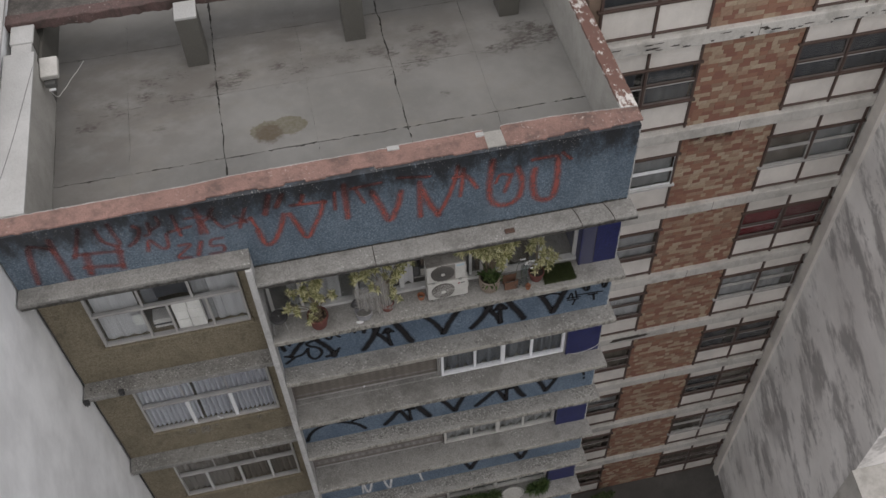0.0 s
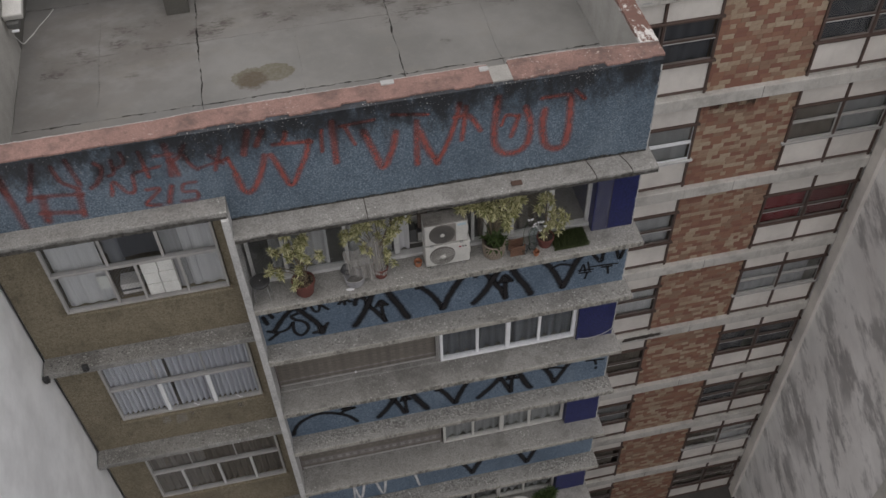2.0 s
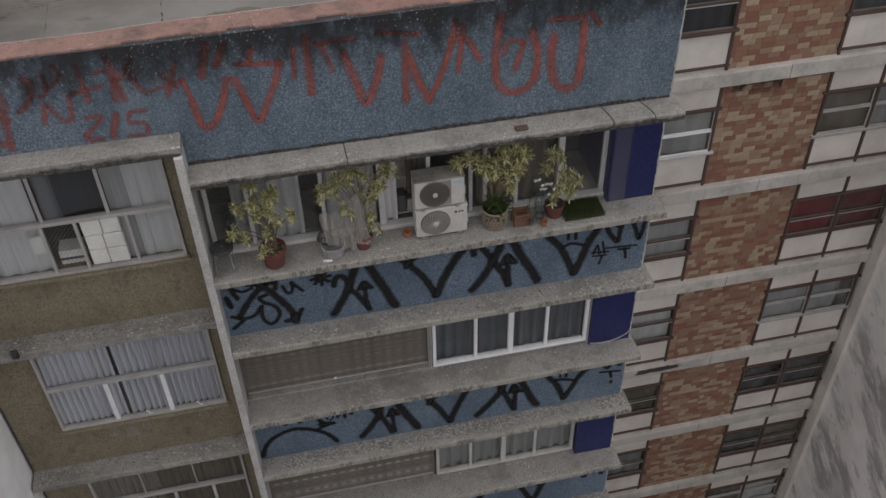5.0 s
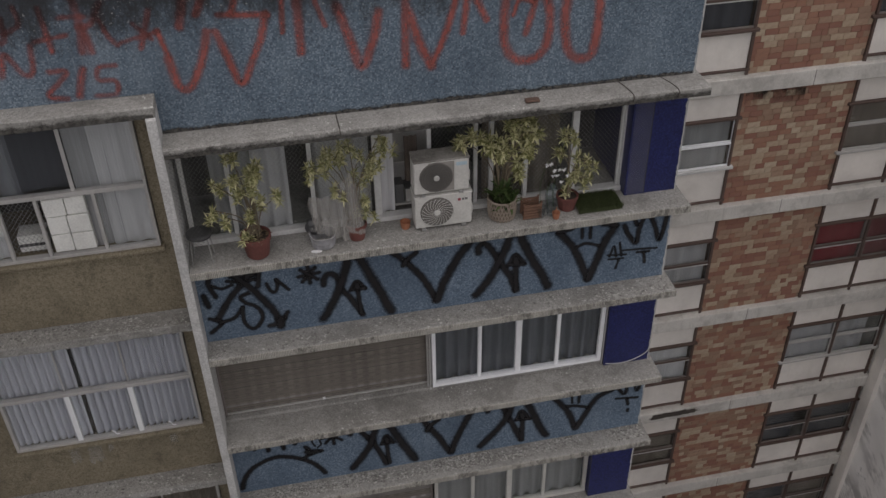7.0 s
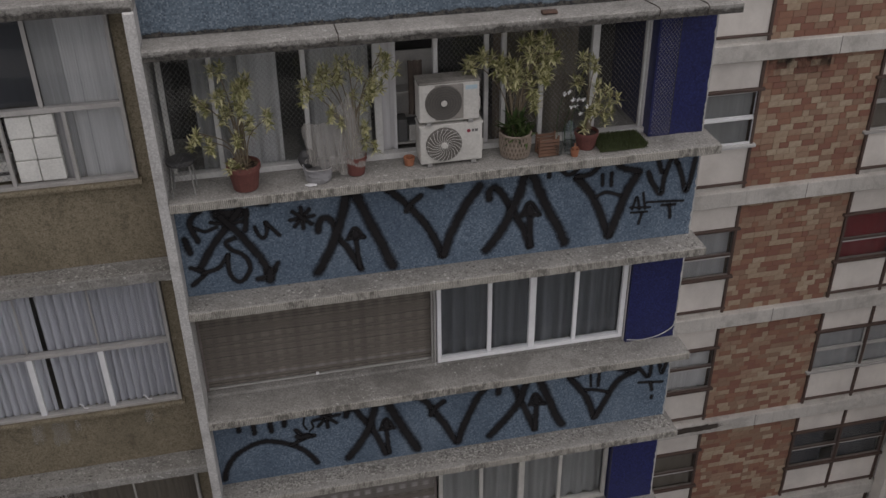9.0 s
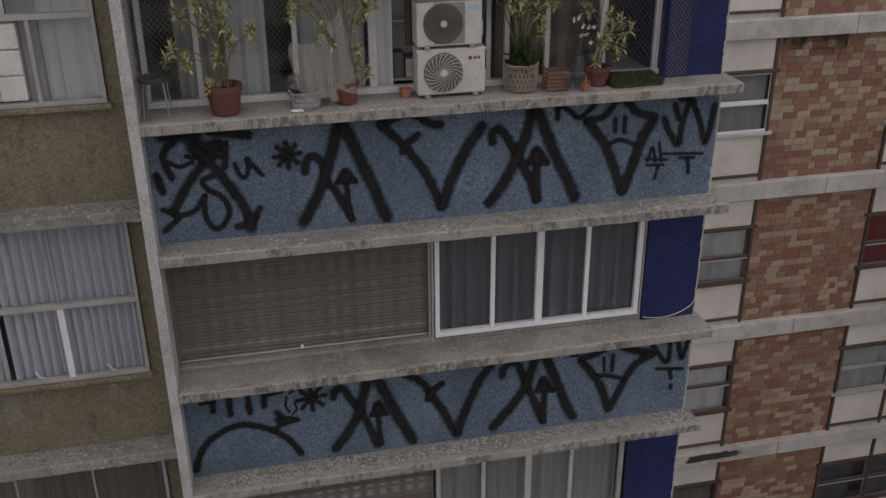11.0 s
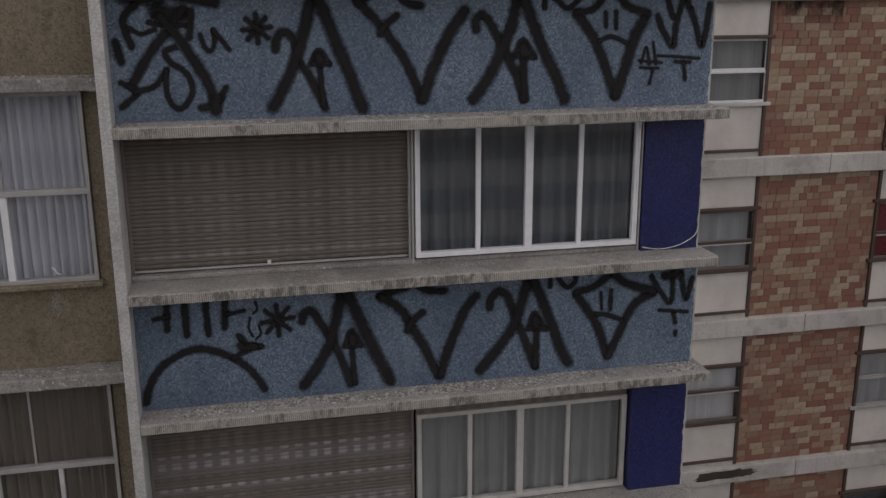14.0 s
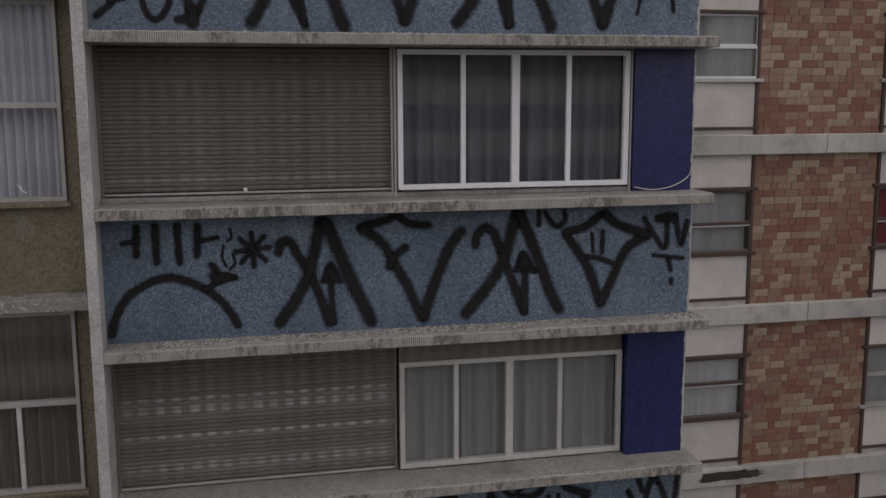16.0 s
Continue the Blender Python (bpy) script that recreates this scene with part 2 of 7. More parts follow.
def roof_screed():
    k = Nodes("roof_screed", 0.92)
    c = k.mix(k.step(k.noise(0.7, 6), 0.3, 0.7), (0.148, 0.147, 0.139), (0.215, 0.213, 0.202))
    c = k.mix(k.math("MULTIPLY", k.piece(), 0.15), c, (0.30, 0.29, 0.26))
    c = k.mix(k.math("MULTIPLY", k.step(k.noise(9, 6), 0.5, 0.75), 0.25), c, (0.24, 0.23, 0.21))
    spots = None
    for x, y, r in MOULD:
        s = k.blot(x, y, 20.69, r * 1.25, 1.4)
        spots = s if spots is None else k.math("MAXIMUM", spots, s)
    along = k.xyz()[1]
    band = k.math("MULTIPLY", k.step(along, 3.5, 4.3), k.step(along, 4.5, 5.2, 1.0, 0.0))
    band = k.math("MULTIPLY", band, k.step(k.noise(1.1, 5, (0.7, 1, 1)), 0.40, 0.66))
    spots = k.math("MAXIMUM", k.math("MULTIPLY", spots, 0.7), k.math("MULTIPLY", band, 0.75))
    # Broad brown stains; by the left parapet they also carry the canopy's shade.
    for x, y, r in ((-2.4, 4.2, 1.7), (-0.7, 4.5, 1.3), (1.4, 5.0, 1.4), (3.0, 4.8, 1.4), (-2.6, 3.2, 1.2), (-2.4, 1.9, 1.8), (-2.2, 5.4, 1.8), (4.4, 4.9, 1.6), (-0.6, 5.2, 2.2), (1.4, 5.4, 2.0), (-1.2, 3.6, 1.6)):
        stain_and_shade = k.math("MULTIPLY", k.blot(x, y, 20.69, r), k.step(k.noise(1.6, 6, (0.8, 1.2, 1), 0.65), 0.30, 0.62))
        c = k.mix(k.math("MULTIPLY", stain_and_shade, 0.66), c, (0.13, 0.12, 0.108))
    fine = k.noise(10.0, 12, (0.7, 1.5, 1), 0.84)
    haze_of = k.math("MULTIPLY", k.step(spots, 0.0, 0.9), k.step(k.noise(3.0, 7, (0.7, 1.3, 1), 0.7), 0.36, 0.66))
    c = k.mix(k.math("MULTIPLY", haze_of, 0.6), c, (0.115, 0.105, 0.095))
    mould = k.step(k.math("ADD", k.math("MULTIPLY", spots, 0.22), fine), 0.575, 0.685)
    c = k.mix(k.math("MULTIPLY", k.math("MULTIPLY", mould, k.step(spots, 0.0, 0.3)), k.step(k.noise(2.6, 4), 0.35, 0.65, 0.35, 0.9)), c, (0.055, 0.045, 0.040))
    c = k.mix(k.math("MULTIPLY", k.step(k.noise(1.3, 7, (0.7, 1.2, 1), 0.7), 0.5, 0.72), 0.42), c, (0.20, 0.187, 0.16))
    specks = k.math("MULTIPLY", k.step(k.noise(7, 8, (0.8, 1.4, 1), 0.8), 0.64, 0.72), 0.4)
    c = k.mix(specks, c, (0.11, 0.10, 0.085))
    wob = k.math("MULTIPLY", k.noise(7.5, 8, (1, 1, 1), 0.75), 0.95)
    damp = k.step(k.math("ADD", k.math("MAXIMUM", k.blot(0.62, 2.93, 20.69, 0.5, 1.3), k.blot(1.0, 2.98, 20.69, 0.50, 1.3)), wob), 0.74, 0.84)
    core = k.step(k.math("ADD", k.blot(0.62, 2.85, 20.69, 0.5), k.math("MULTIPLY", k.noise(14, 6), 0.9)), 0.8, 1.2)
    c = k.mix(k.math("MULTIPLY", damp, k.step(k.noise(16, 6, (1, 1, 1), 0.7), 0.3, 0.7, 0.45, 0.9)), c, (0.115, 0.10, 0.06))
    c = k.mix(k.math("MULTIPLY", core, 0.6), c, (0.075, 0.052, 0.032))
    k.bump(k.noise(30, 5), 0.3, 0.01)
    return k.colour(c)


def stained_wall():
    """Old grey render with broad slanting weather smears."""
    k = Nodes("stained_render", 0.93)
    tilt = k.n.new("ShaderNodeVectorRotate")
    tilt.rotation_type = "X_AXIS"
    tilt.inputs["Angle"].default_value = radians(-16)
    k.l.new(k.co, tilt.inputs["Vector"])
    co = tilt.outputs[0]
    c = k.mix(k.step(k.noise(0.5, 6), 0.3, 0.7), (0.80, 0.78, 0.755), (0.92, 0.905, 0.885))
    broad = k.step(k.noise(0.55, 6, (1, 0.42, 1), 0.62, co), 0.40, 0.66)
    c = k.mix(k.math("MULTIPLY", broad, 0.30), c, (0.46, 0.44, 0.43))
    smear = k.step(k.noise(1.2, 8, (1, 0.36, 1), 0.70, co), 0.47, 0.60)
    wide = k.step(k.noise(0.45, 3, (1, 0.6, 1)), 0.32, 0.52)
    c = k.mix(k.math("MULTIPLY", k.math("MULTIPLY", smear, wide), 0.72), c, (0.24, 0.225, 0.22))
    pits = k.math("MULTIPLY", k.step(k.noise(3.2, 8, (1, 0.6, 0.8), 0.75), 0.56, 0.66), k.step(k.noise(0.3, 2), 0.5, 0.62))
    c = k.mix(k.math("MULTIPLY", pits, 0.6), c, (0.22, 0.21, 0.205))
    k.bump(k.noise(12, 6), 0.3, 0.02)
    return k.colour(c)


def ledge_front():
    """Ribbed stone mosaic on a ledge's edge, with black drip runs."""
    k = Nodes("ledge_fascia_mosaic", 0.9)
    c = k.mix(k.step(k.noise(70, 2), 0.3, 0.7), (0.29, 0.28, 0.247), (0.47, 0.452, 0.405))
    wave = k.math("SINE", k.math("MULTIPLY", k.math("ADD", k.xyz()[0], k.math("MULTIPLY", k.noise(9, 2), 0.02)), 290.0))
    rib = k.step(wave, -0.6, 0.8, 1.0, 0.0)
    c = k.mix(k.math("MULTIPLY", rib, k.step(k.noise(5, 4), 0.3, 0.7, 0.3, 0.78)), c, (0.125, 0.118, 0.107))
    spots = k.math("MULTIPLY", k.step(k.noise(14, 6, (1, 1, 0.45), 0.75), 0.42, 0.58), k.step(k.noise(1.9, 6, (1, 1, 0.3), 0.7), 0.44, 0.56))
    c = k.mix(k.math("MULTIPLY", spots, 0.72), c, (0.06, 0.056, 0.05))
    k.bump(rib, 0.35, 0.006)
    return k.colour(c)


def flaking_paint():
    """Red paint that peels off white limewash in large flakes."""
    k = Nodes("flaking_red_paint", 0.85)
    y = k.xyz()[1]
    worn = k.math("MAXIMUM", k.step(y, 3.0, 3.9), k.step(y, 0.95, 1.25, 1.0, 0.0))
    f = k.step(k.math("ADD", k.noise(7.5, 8, (1, 0.5, 1), 0.72), k.step(worn, 0.0, 1.0, -0.055, 0.06)), 0.50, 0.56)
    c = k.mix(f, (0.165, 0.09, 0.072), (0.62, 0.60, 0.57))
    c = k.mix(k.math("MULTIPLY", k.step(k.noise(14, 5), 0.5, 0.7), 0.5), c, (0.12, 0.08, 0.065))
    k.bump(f, 0.4, 0.006)
    return k.colour(c)


def brick_tile():
    k = Nodes("brick_tile", 0.75)
    where = k.n.new("ShaderNodeObjectInfo").outputs["Location"]
    r = k.math("ADD", k.math("MULTIPLY", k.piece(), 0.95), k.math("MULTIPLY", k.math("SUBTRACT", k.noise(0.7, 2, (1, 1, 1), 0.5, where), 0.5), 0.25))
    c = k.mix(k.step(r, 0.16, 0.24), (0.240, 0.110, 0.078), (0.290, 0.148, 0.100))
    c = k.mix(k.step(r, 0.36, 0.44), c, (0.275, 0.178, 0.124))
    c = k.mix(k.step(r, 0.54, 0.60), c, (0.345, 0.232, 0.162))
    c = k.mix(k.step(r, 0.67, 0.71), c, (0.405, 0.312, 0.220))
    c = k.mix(k.step(r, 0.83, 0.88), c, (0.445, 0.358, 0.260))
    c = k.mix(k.math("MULTIPLY", k.step(k.noise(13, 6, (1, 1, 1), 0.7), 0.38, 0.72), 0.42), c, (0.20, 0.125, 0.088))
    c = k.mix(k.math("MULTIPLY", k.step(k.noise(1.1, 4, (1, 1, 0.4), 0.6, where), 0.5, 0.8), 0.25), c, (0.19, 0.125, 0.09))
    k.bump(k.noise(60, 3), 0.3, 0.004)
    return k.colour(c)


def slat_paint(name, base, pale, share):
    """Weathered slats; pale dashes painted on imitate glints along the slat edges."""
    k = Nodes(name, 0.8)
    c = k.mix(k.step(k.noise(2.2, 5, (1, 1, 1)), 0.3, 0.7), tuple(v * 0.8 for v in base), base)
    c = k.mix(k.math("MULTIPLY", k.step(k.noise(60, 3, (0.3, 1, 1)), 0.5, 0.7), 0.4), c, tuple(v * 0.55 for v in base))
    sway = k.math("ADD", k.xyz()[0], k.math("MULTIPLY", k.noise(1.6, 3), 0.16))
    dash = k.math("MULTIPLY", k.step(k.math("SINE", k.math("MULTIPLY", sway, 36.0)), -0.8, 0.7), k.step(k.noise(1.8, 3, (1, 0.01, 0.01)), 0.35, 0.6, 0.35, 1.0))
    row = k.step(k.piece(), 0.25, 0.9)
    c = k.mix(k.math("MULTIPLY", k.math("MULTIPLY", dash, row), share), c, pale)
    c = k.mix(k.math("MULTIPLY", k.step(k.piece(), 0.7, 1.0), 0.25), c, tuple(v * 0.5 for v in base))
    k.bump(k.noise(70, 3, (0.2, 1, 1)), 0.2, 0.004)
    return k.colour(c)


def leaf_material(name, green, edge, glow=0.35):
    """Leaf blades; part of the light passes through them."""
    k = Nodes(name, 0.5)
    c = k.mix(k.step(k.island(), 0.1, 0.9), green, edge)
    c = k.mix(k.math("MULTIPLY", k.step(k.noise(25, 3), 0.45, 0.7), 0.3), c, green)
    k.colour(c)
    mixer, thin = k.n.new("ShaderNodeMixShader"), k.n.new("ShaderNodeBsdfTranslucent")
    k.put(c, thin.inputs[0])
    mixer.inputs[0].default_value = glow
    k.l.new(k.bsdf.outputs[0], mixer.inputs[1])
    k.l.new(thin.outputs[0], mixer.inputs[2])
    k.l.new(mixer.outputs[0], k.n["Material Output"].inputs["Surface"])
    return k.m


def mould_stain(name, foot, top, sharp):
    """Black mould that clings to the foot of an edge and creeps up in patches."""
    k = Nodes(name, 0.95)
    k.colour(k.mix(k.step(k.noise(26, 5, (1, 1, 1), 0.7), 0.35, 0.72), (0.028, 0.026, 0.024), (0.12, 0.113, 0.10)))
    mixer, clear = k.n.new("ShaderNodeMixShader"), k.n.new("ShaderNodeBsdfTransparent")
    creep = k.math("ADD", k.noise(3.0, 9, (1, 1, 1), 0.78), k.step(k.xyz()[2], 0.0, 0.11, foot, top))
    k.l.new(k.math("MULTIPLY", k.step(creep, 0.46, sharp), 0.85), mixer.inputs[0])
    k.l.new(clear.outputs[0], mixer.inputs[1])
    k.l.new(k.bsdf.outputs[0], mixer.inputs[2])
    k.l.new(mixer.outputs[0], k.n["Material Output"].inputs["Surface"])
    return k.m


BLUE_TOP = mosaic("blue_mosaic_parapet", (0.040, 0.060, 0.086), (0.116, 0.160, 0.205), (0.285, 0.34, 0.385), 0.018, 21.95)
BLUE = mosaic("blue_mosaic", (0.040, 0.064, 0.100), (0.116, 0.164, 0.222), (0.25, 0.31, 0.37), 0.019)
INDIGO = mosaic("indigo_mosaic", (0.006, 0.008, 0.036), (0.016, 0.0215, 0.104), (0.034, 0.044, 0.155), 0.018, None, 0.35)
OLIVE = pebble_dash("olive_pebble_render", (0.142, 0.121, 0.081), (0.232, 0.198, 0.140), (0.285, 0.250, 0.19))
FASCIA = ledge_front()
LEDGE = concrete("ledge_stone_mosaic", (0.293, 0.286, 0.268), (0.115, 0.11, 0.10), 0.022, 0.5, (0.58, 0.575, 0.54), 0.72)
PIER = concrete("pier_stone_mosaic", (0.49, 0.487, 0.477), (0.15, 0.145, 0.14), 0.018, 0.4, None, 0.45)
CAP = concrete("terracotta_cap", (0.295, 0.178, 0.150), (0.12, 0.082, 0.070), 0.0, 0.9, (0.42, 0.34, 0.30), 0.5)
CAP_DIRTY = concrete("grimy_terracotta_rim", (0.13, 0.082, 0.075), (0.05, 0.04, 0.035), 0.0, 0.85, (0.4, 0.36, 0.33), 0.5)
CAP_WORN = flaking_paint()
SCREED = roof_screed()
ROOF_BASE = plain("roof_joint_dirt", (0.03, 0.028, 0.025), 0.95)
PARAPET_IN = concrete("parapet_render", (0.40, 0.39, 0.36), (0.22, 0.21, 0.19), 0.0, 0.35)
WHITE_TOP = concrete("white_limewash", (0.47, 0.47, 0.458), (0.36, 0.35, 0.335), 0.0, 0.3)
WHITE_WALL = concrete("white_painted_render", (0.93, 0.94, 0.95), (0.84, 0.85, 0.86), 0.0, 0.25, None, 0.05)
PILLAR = concrete("pillar_render", (0.125, 0.12, 0.106), (0.10, 0.094, 0.082), 0.0, 0.4)
GRAVEL = concrete("dark_gravel_roofing", (0.11, 0.10, 0.09), (0.03, 0.028, 0.025), 0.03, 0.7, (0.5, 0.49, 0.46), 0.7)
GREY_WALL = stained_wall()
ASPHALT = concrete("yard_asphalt", (0.10, 0.095, 0.088), (0.055, 0.052, 0.05), 0.0, 0.5)
# Near-black colour puts the gloom of deep rooms into the shallow ones.
ROOM = plain("room_dark_backing", (0.08, 0.077, 0.074), 0.9)
BAND = concrete("painted_floor_band", (0.62, 0.60, 0.56), (0.25, 0.235, 0.21), 0.0, 0.5)
CREAM = concrete("cream_panel", (0.79, 0.752, 0.70), (0.44, 0.40, 0.35), 0.0, 0.18, None, 0.05)
BRICK = brick_tile()
MORTAR = concrete("brick_mortar", (0.25, 0.18, 0.135), (0.16, 0.115, 0.085), 0.0, 0.4)
SASH = plain("weathered_sash_paint", (0.17, 0.145, 0.135), 0.6)
GRILLE_BROWN = plain("dusty_fan_grille", (0.12, 0.11, 0.10), 0.7)
GRILLE_PLATE = plain("dusty_grille_plate", (0.24, 0.225, 0.205), 0.7)
BROWN = plain("brown_window_paint", (0.085, 0.055, 0.045), 0.6)
WHITE_FRAME = plain("white_aluminium", (0.77, 0.78, 0.795), 0.4, 0, 0.07, 12)
DUSTY_FRAME = plain("dusty_aluminium", (0.40, 0.39, 0.375), 0.5)
SATIN_FRAME = plain("dulled_white_aluminium", (0.56, 0.56, 0.55), 0.45)
GREY_FRAME = plain("grey_aluminium", (0.50, 0.49, 0.46), 0.45)
GLASS = glass_material("window_glass", (0.95, 0.96, 0.96))
CURTAIN = sheer("white_voile", (0.66, 0.655, 0.665), 0.08)
CURTAIN_PLEAT = sheer("pleated_white_voile", (0.60, 0.605, 0.66), 0.05)
CURTAIN_GREY = sheer("grey_voile", (0.46, 0.46, 0.47), 0.12)
CURTAIN_MID = sheer("mid_grey_voile", (0.33, 0.33, 0.335), 0.12)
CURTAIN_DIM = sheer("dim_grey_voile", (0.155, 0.165, 0.185), 0.15)
# Added dark cloth, mostly in place of unlit rooms and dim pane reflections.
DIM_PANE_CLOTH = sheer("dim_pane_cloth", (0.075, 0.08, 0.095), 0.2)
CURTAIN_BROWN = sheer("brown_curtain", (0.19, 0.16, 0.132), 0.1)
CURTAIN_RED = sheer("red_curtain", (0.20, 0.006, 0.014), 0.03)
CURTAIN_PINK = sheer("dull_red_curtain", (0.17, 0.035, 0.04), 0.1)
SLAT = slat_paint("wooden_shutter_slat", (0.160, 0.142, 0.122), (0.29, 0.262, 0.232), 0.36)
SLAT_LIGHT = slat_paint("glint_dashed_shutter_slat", (0.195, 0.18, 0.168), (0.43, 0.415, 0.405), 0.85)
BLACK_PAINT = spray("black_spray_paint", (0.0190, 0.0180, 0.0192), 1.0, None, 0.24, 0.20)
RED_PAINT = spray("red_spray_paint", (0.290, 0.095, 0.082), 0.90, 21.95, 0.16, 0.34)
RED_FADED = spray("faded_red_spray_paint", (0.245, 0.085, 0.078), 0.76, 21.95, 0.12, 0.40)
WHITE_PAINT = spray("white_spray_paint", (0.6, 0.6, 0.6), 0.9)
TERRACOTTA = plain("terracotta_pot", (0.132, 0.046, 0.038), 0.8, 0, 0.3)
ORANGE = plain("orange_clay", (0.32, 0.13, 0.07), 0.8)
SOIL = plain("potting_soil", (0.035, 0.026, 0.02), 0.95, 0, 0.4)
STEM = plain("grey_brown_stem", (0.15, 0.12, 0.08), 0.8)
LEAF = leaf_material("variegated_leaf", (0.22, 0.23, 0.088), (0.78, 0.745, 0.47))
LEAF_GREEN = leaf_material("green_leaf", (0.03, 0.058, 0.016), (0.10, 0.145, 0.05))
GRASS = leaf_material("artificial_turf", (0.042, 0.056, 0.022), (0.10, 0.125, 0.05))
PETAL = plain("white_petal", (0.75, 0.75, 0.76), 0.5)
AC_WHITE = plain("air_conditioner_enamel", (0.53, 0.52, 0.49), 0.5)
# The dark tone holds the lid's dirt and the net's brown shadows.
AC_TOP = concrete("grimy_net_shaded_cover", (0.30, 0.285, 0.26), (0.09, 0.08, 0.07), 0.0, 0.8, None, 0.5)
FAN_GREY = plain("fan_recess_grey", (0.10, 0.10, 0.095), 0.6)
AC_DARK = plain("dark_grille", (0.045, 0.045, 0.045), 0.6)
STEEL = plain("galvanised_steel", (0.36, 0.36, 0.35), 0.45, 0.6)
BLACK_VINYL = plain("black_vinyl", (0.04, 0.04, 0.042), 0.5)
WICKER = plain("pale_wicker", (0.25, 0.205, 0.165), 0.85, 0, 0.3)
# Darker copy of the wicker: shade behind the strands, given as colour.
WICKER_DARK = plain("shaded_wicker", (0.12, 0.095, 0.075), 0.9, 0, 0.3)
WOOD = plain("reddish_wood", (0.15, 0.08, 0.052), 0.7, 0, 0.3)
NET = plain("nylon_net", (0.31, 0.305, 0.30), 0.7)
TULLE = sheer("grey_tulle", (0.37, 0.355, 0.33), 0.52)
CLEAR = glass_material("clear_plastic", (0.85, 0.87, 0.88))
LOGO_RED = plain("dark_red_print", (0.25, 0.03, 0.05), 0.5)
LOGO_GREY = plain("grey_print", (0.12, 0.12, 0.12), 0.5)
DEBRIS = leaf_material("lichen_grit", (0.12, 0.115, 0.105), (0.42, 0.41, 0.38), 0.0)
STICKER = plain("blue_label", (0.36, 0.47, 0.53), 0.5)
CABLE = plain("white_cable", (0.55, 0.55, 0.52), 0.5)
PACKING = plain("white_foam_block", (0.68, 0.68, 0.65), 0.8)


# ---- mesh tools ----
def part(name, bm, material, parent=None, label=""):
    """Links a bmesh as one mesh object, under a thing or a part."""
    me = bpy.data.meshes.new(name)
    bmesh.ops.recalc_face_normals(bm, faces=bm.faces)
    bm.to_mesh(me)
    bm.free()
    me.materials.append(material)
    ob = new(name, me)
    ob.parent = parent
    return tagged(ob, label)


def thing(name, label, category, group="", kind=""):
    return tagged(new(name), label, category, group, kind)


def box(bm, x0, x1, y0, y1, z0, z1, bevel=0.0):
    m = Matrix.LocRotScale(((x0 + x1) / 2, (y0 + y1) / 2, (z0 + z1) / 2), None, (abs(x1 - x0), abs(y1 - y0), abs(z1 - z0)))
    made = bmesh.ops.create_cube(bm, size=1, matrix=m)
    if bevel:
        edges = list({e for v in made["verts"] for e in v.link_edges})
        bmesh.ops.bevel(bm, geom=edges, offset=bevel, segments=2, profile=0.5, affect="EDGES")
    return bm


def ring(x0, x1, y0, y1, z0, z1, wx, wz):
    """A welded rectangular frame, wx wide at its sides and wz at top and bottom."""
    bm = bmesh.new()
    quads = []
    for y in (y0, y1):
        quads.append([[bm.verts.new((x, y, z)) for x, z in ((x0 + a, z0 + b), (x1 - a, z0 + b), (x1 - a, z1 - b), (x0 + a, z1 - b))] for a, b in ((0, 0), (wx, wz))])
    (fo, fi), (bo, bi) = quads
    for i in range(4):
        j = (i + 1) % 4
        for q in ((fo[i], fo[j], fi[j], fi[i]), (bo[j], bo[i], bi[i], bi[j]), (fo[j], fo[i], bo[i], bo[j]), (fi[i], fi[j], bi[j], bi[i])):
            bm.faces.new(q)
    bmesh.ops.bevel(bm, geom=bm.edges[:], offset=0.003, segments=1, affect="EDGES")
    return bm


def block(x0, x1, y0, y1, z0, z1, bevel=0.0):
    return box(bmesh.new(), x0, x1, y0, y1, z0, z1, bevel)


def lathe(bm, profile, x, y, segs=20, cap=True):
    """Turns a profile of (radius, height) round the upright axis at x, y."""
    rings = []
    for r, z in profile:
        rings.append([bm.verts.new((x + r * math.cos(2 * math.pi * i / segs), y + r * math.sin(2 * math.pi * i / segs), z)) for i in range(segs)])
    for a, b in zip(rings, rings[1:]):
        for i in range(segs):
            bm.faces.new((a[i], a[(i + 1) % segs], b[(i + 1) % segs], b[i]))
    if cap:
        bm.faces.new(rings[0][::-1])
        bm.faces.new(rings[-1])
    return bm


def tube(bm, pts, r0, r1=None, segs=6):
    """A round bar along a line of points, tapering from r0 to r1."""
    pts = [Vector(p) for p in pts]
    r1 = r0 if r1 is None else r1
    rings = []
    for i, p in enumerate(pts):
        d = (pts[min(i + 1, len(pts) - 1)] - pts[max(i - 1, 0)]).normalized()
        side = d.cross(Vector((0.31, 0.95, 0.07))).normalized()
        up = side.cross(d)
        r = r0 + (r1 - r0) * i / (len(pts) - 1)
        rings.append([bm.verts.new(p + r * (math.cos(2 * math.pi * k / segs) * side + math.sin(2 * math.pi * k / segs) * up)) for k in range(segs)])
    for a, b in zip(rings, rings[1:]):
        for k in range(segs):
            bm.faces.new((a[k], a[(k + 1) % segs], b[(k + 1) % segs], b[k]))
    bm.faces.new(rings[0][::-1])
    bm.faces.new(rings[-1])
    return bm


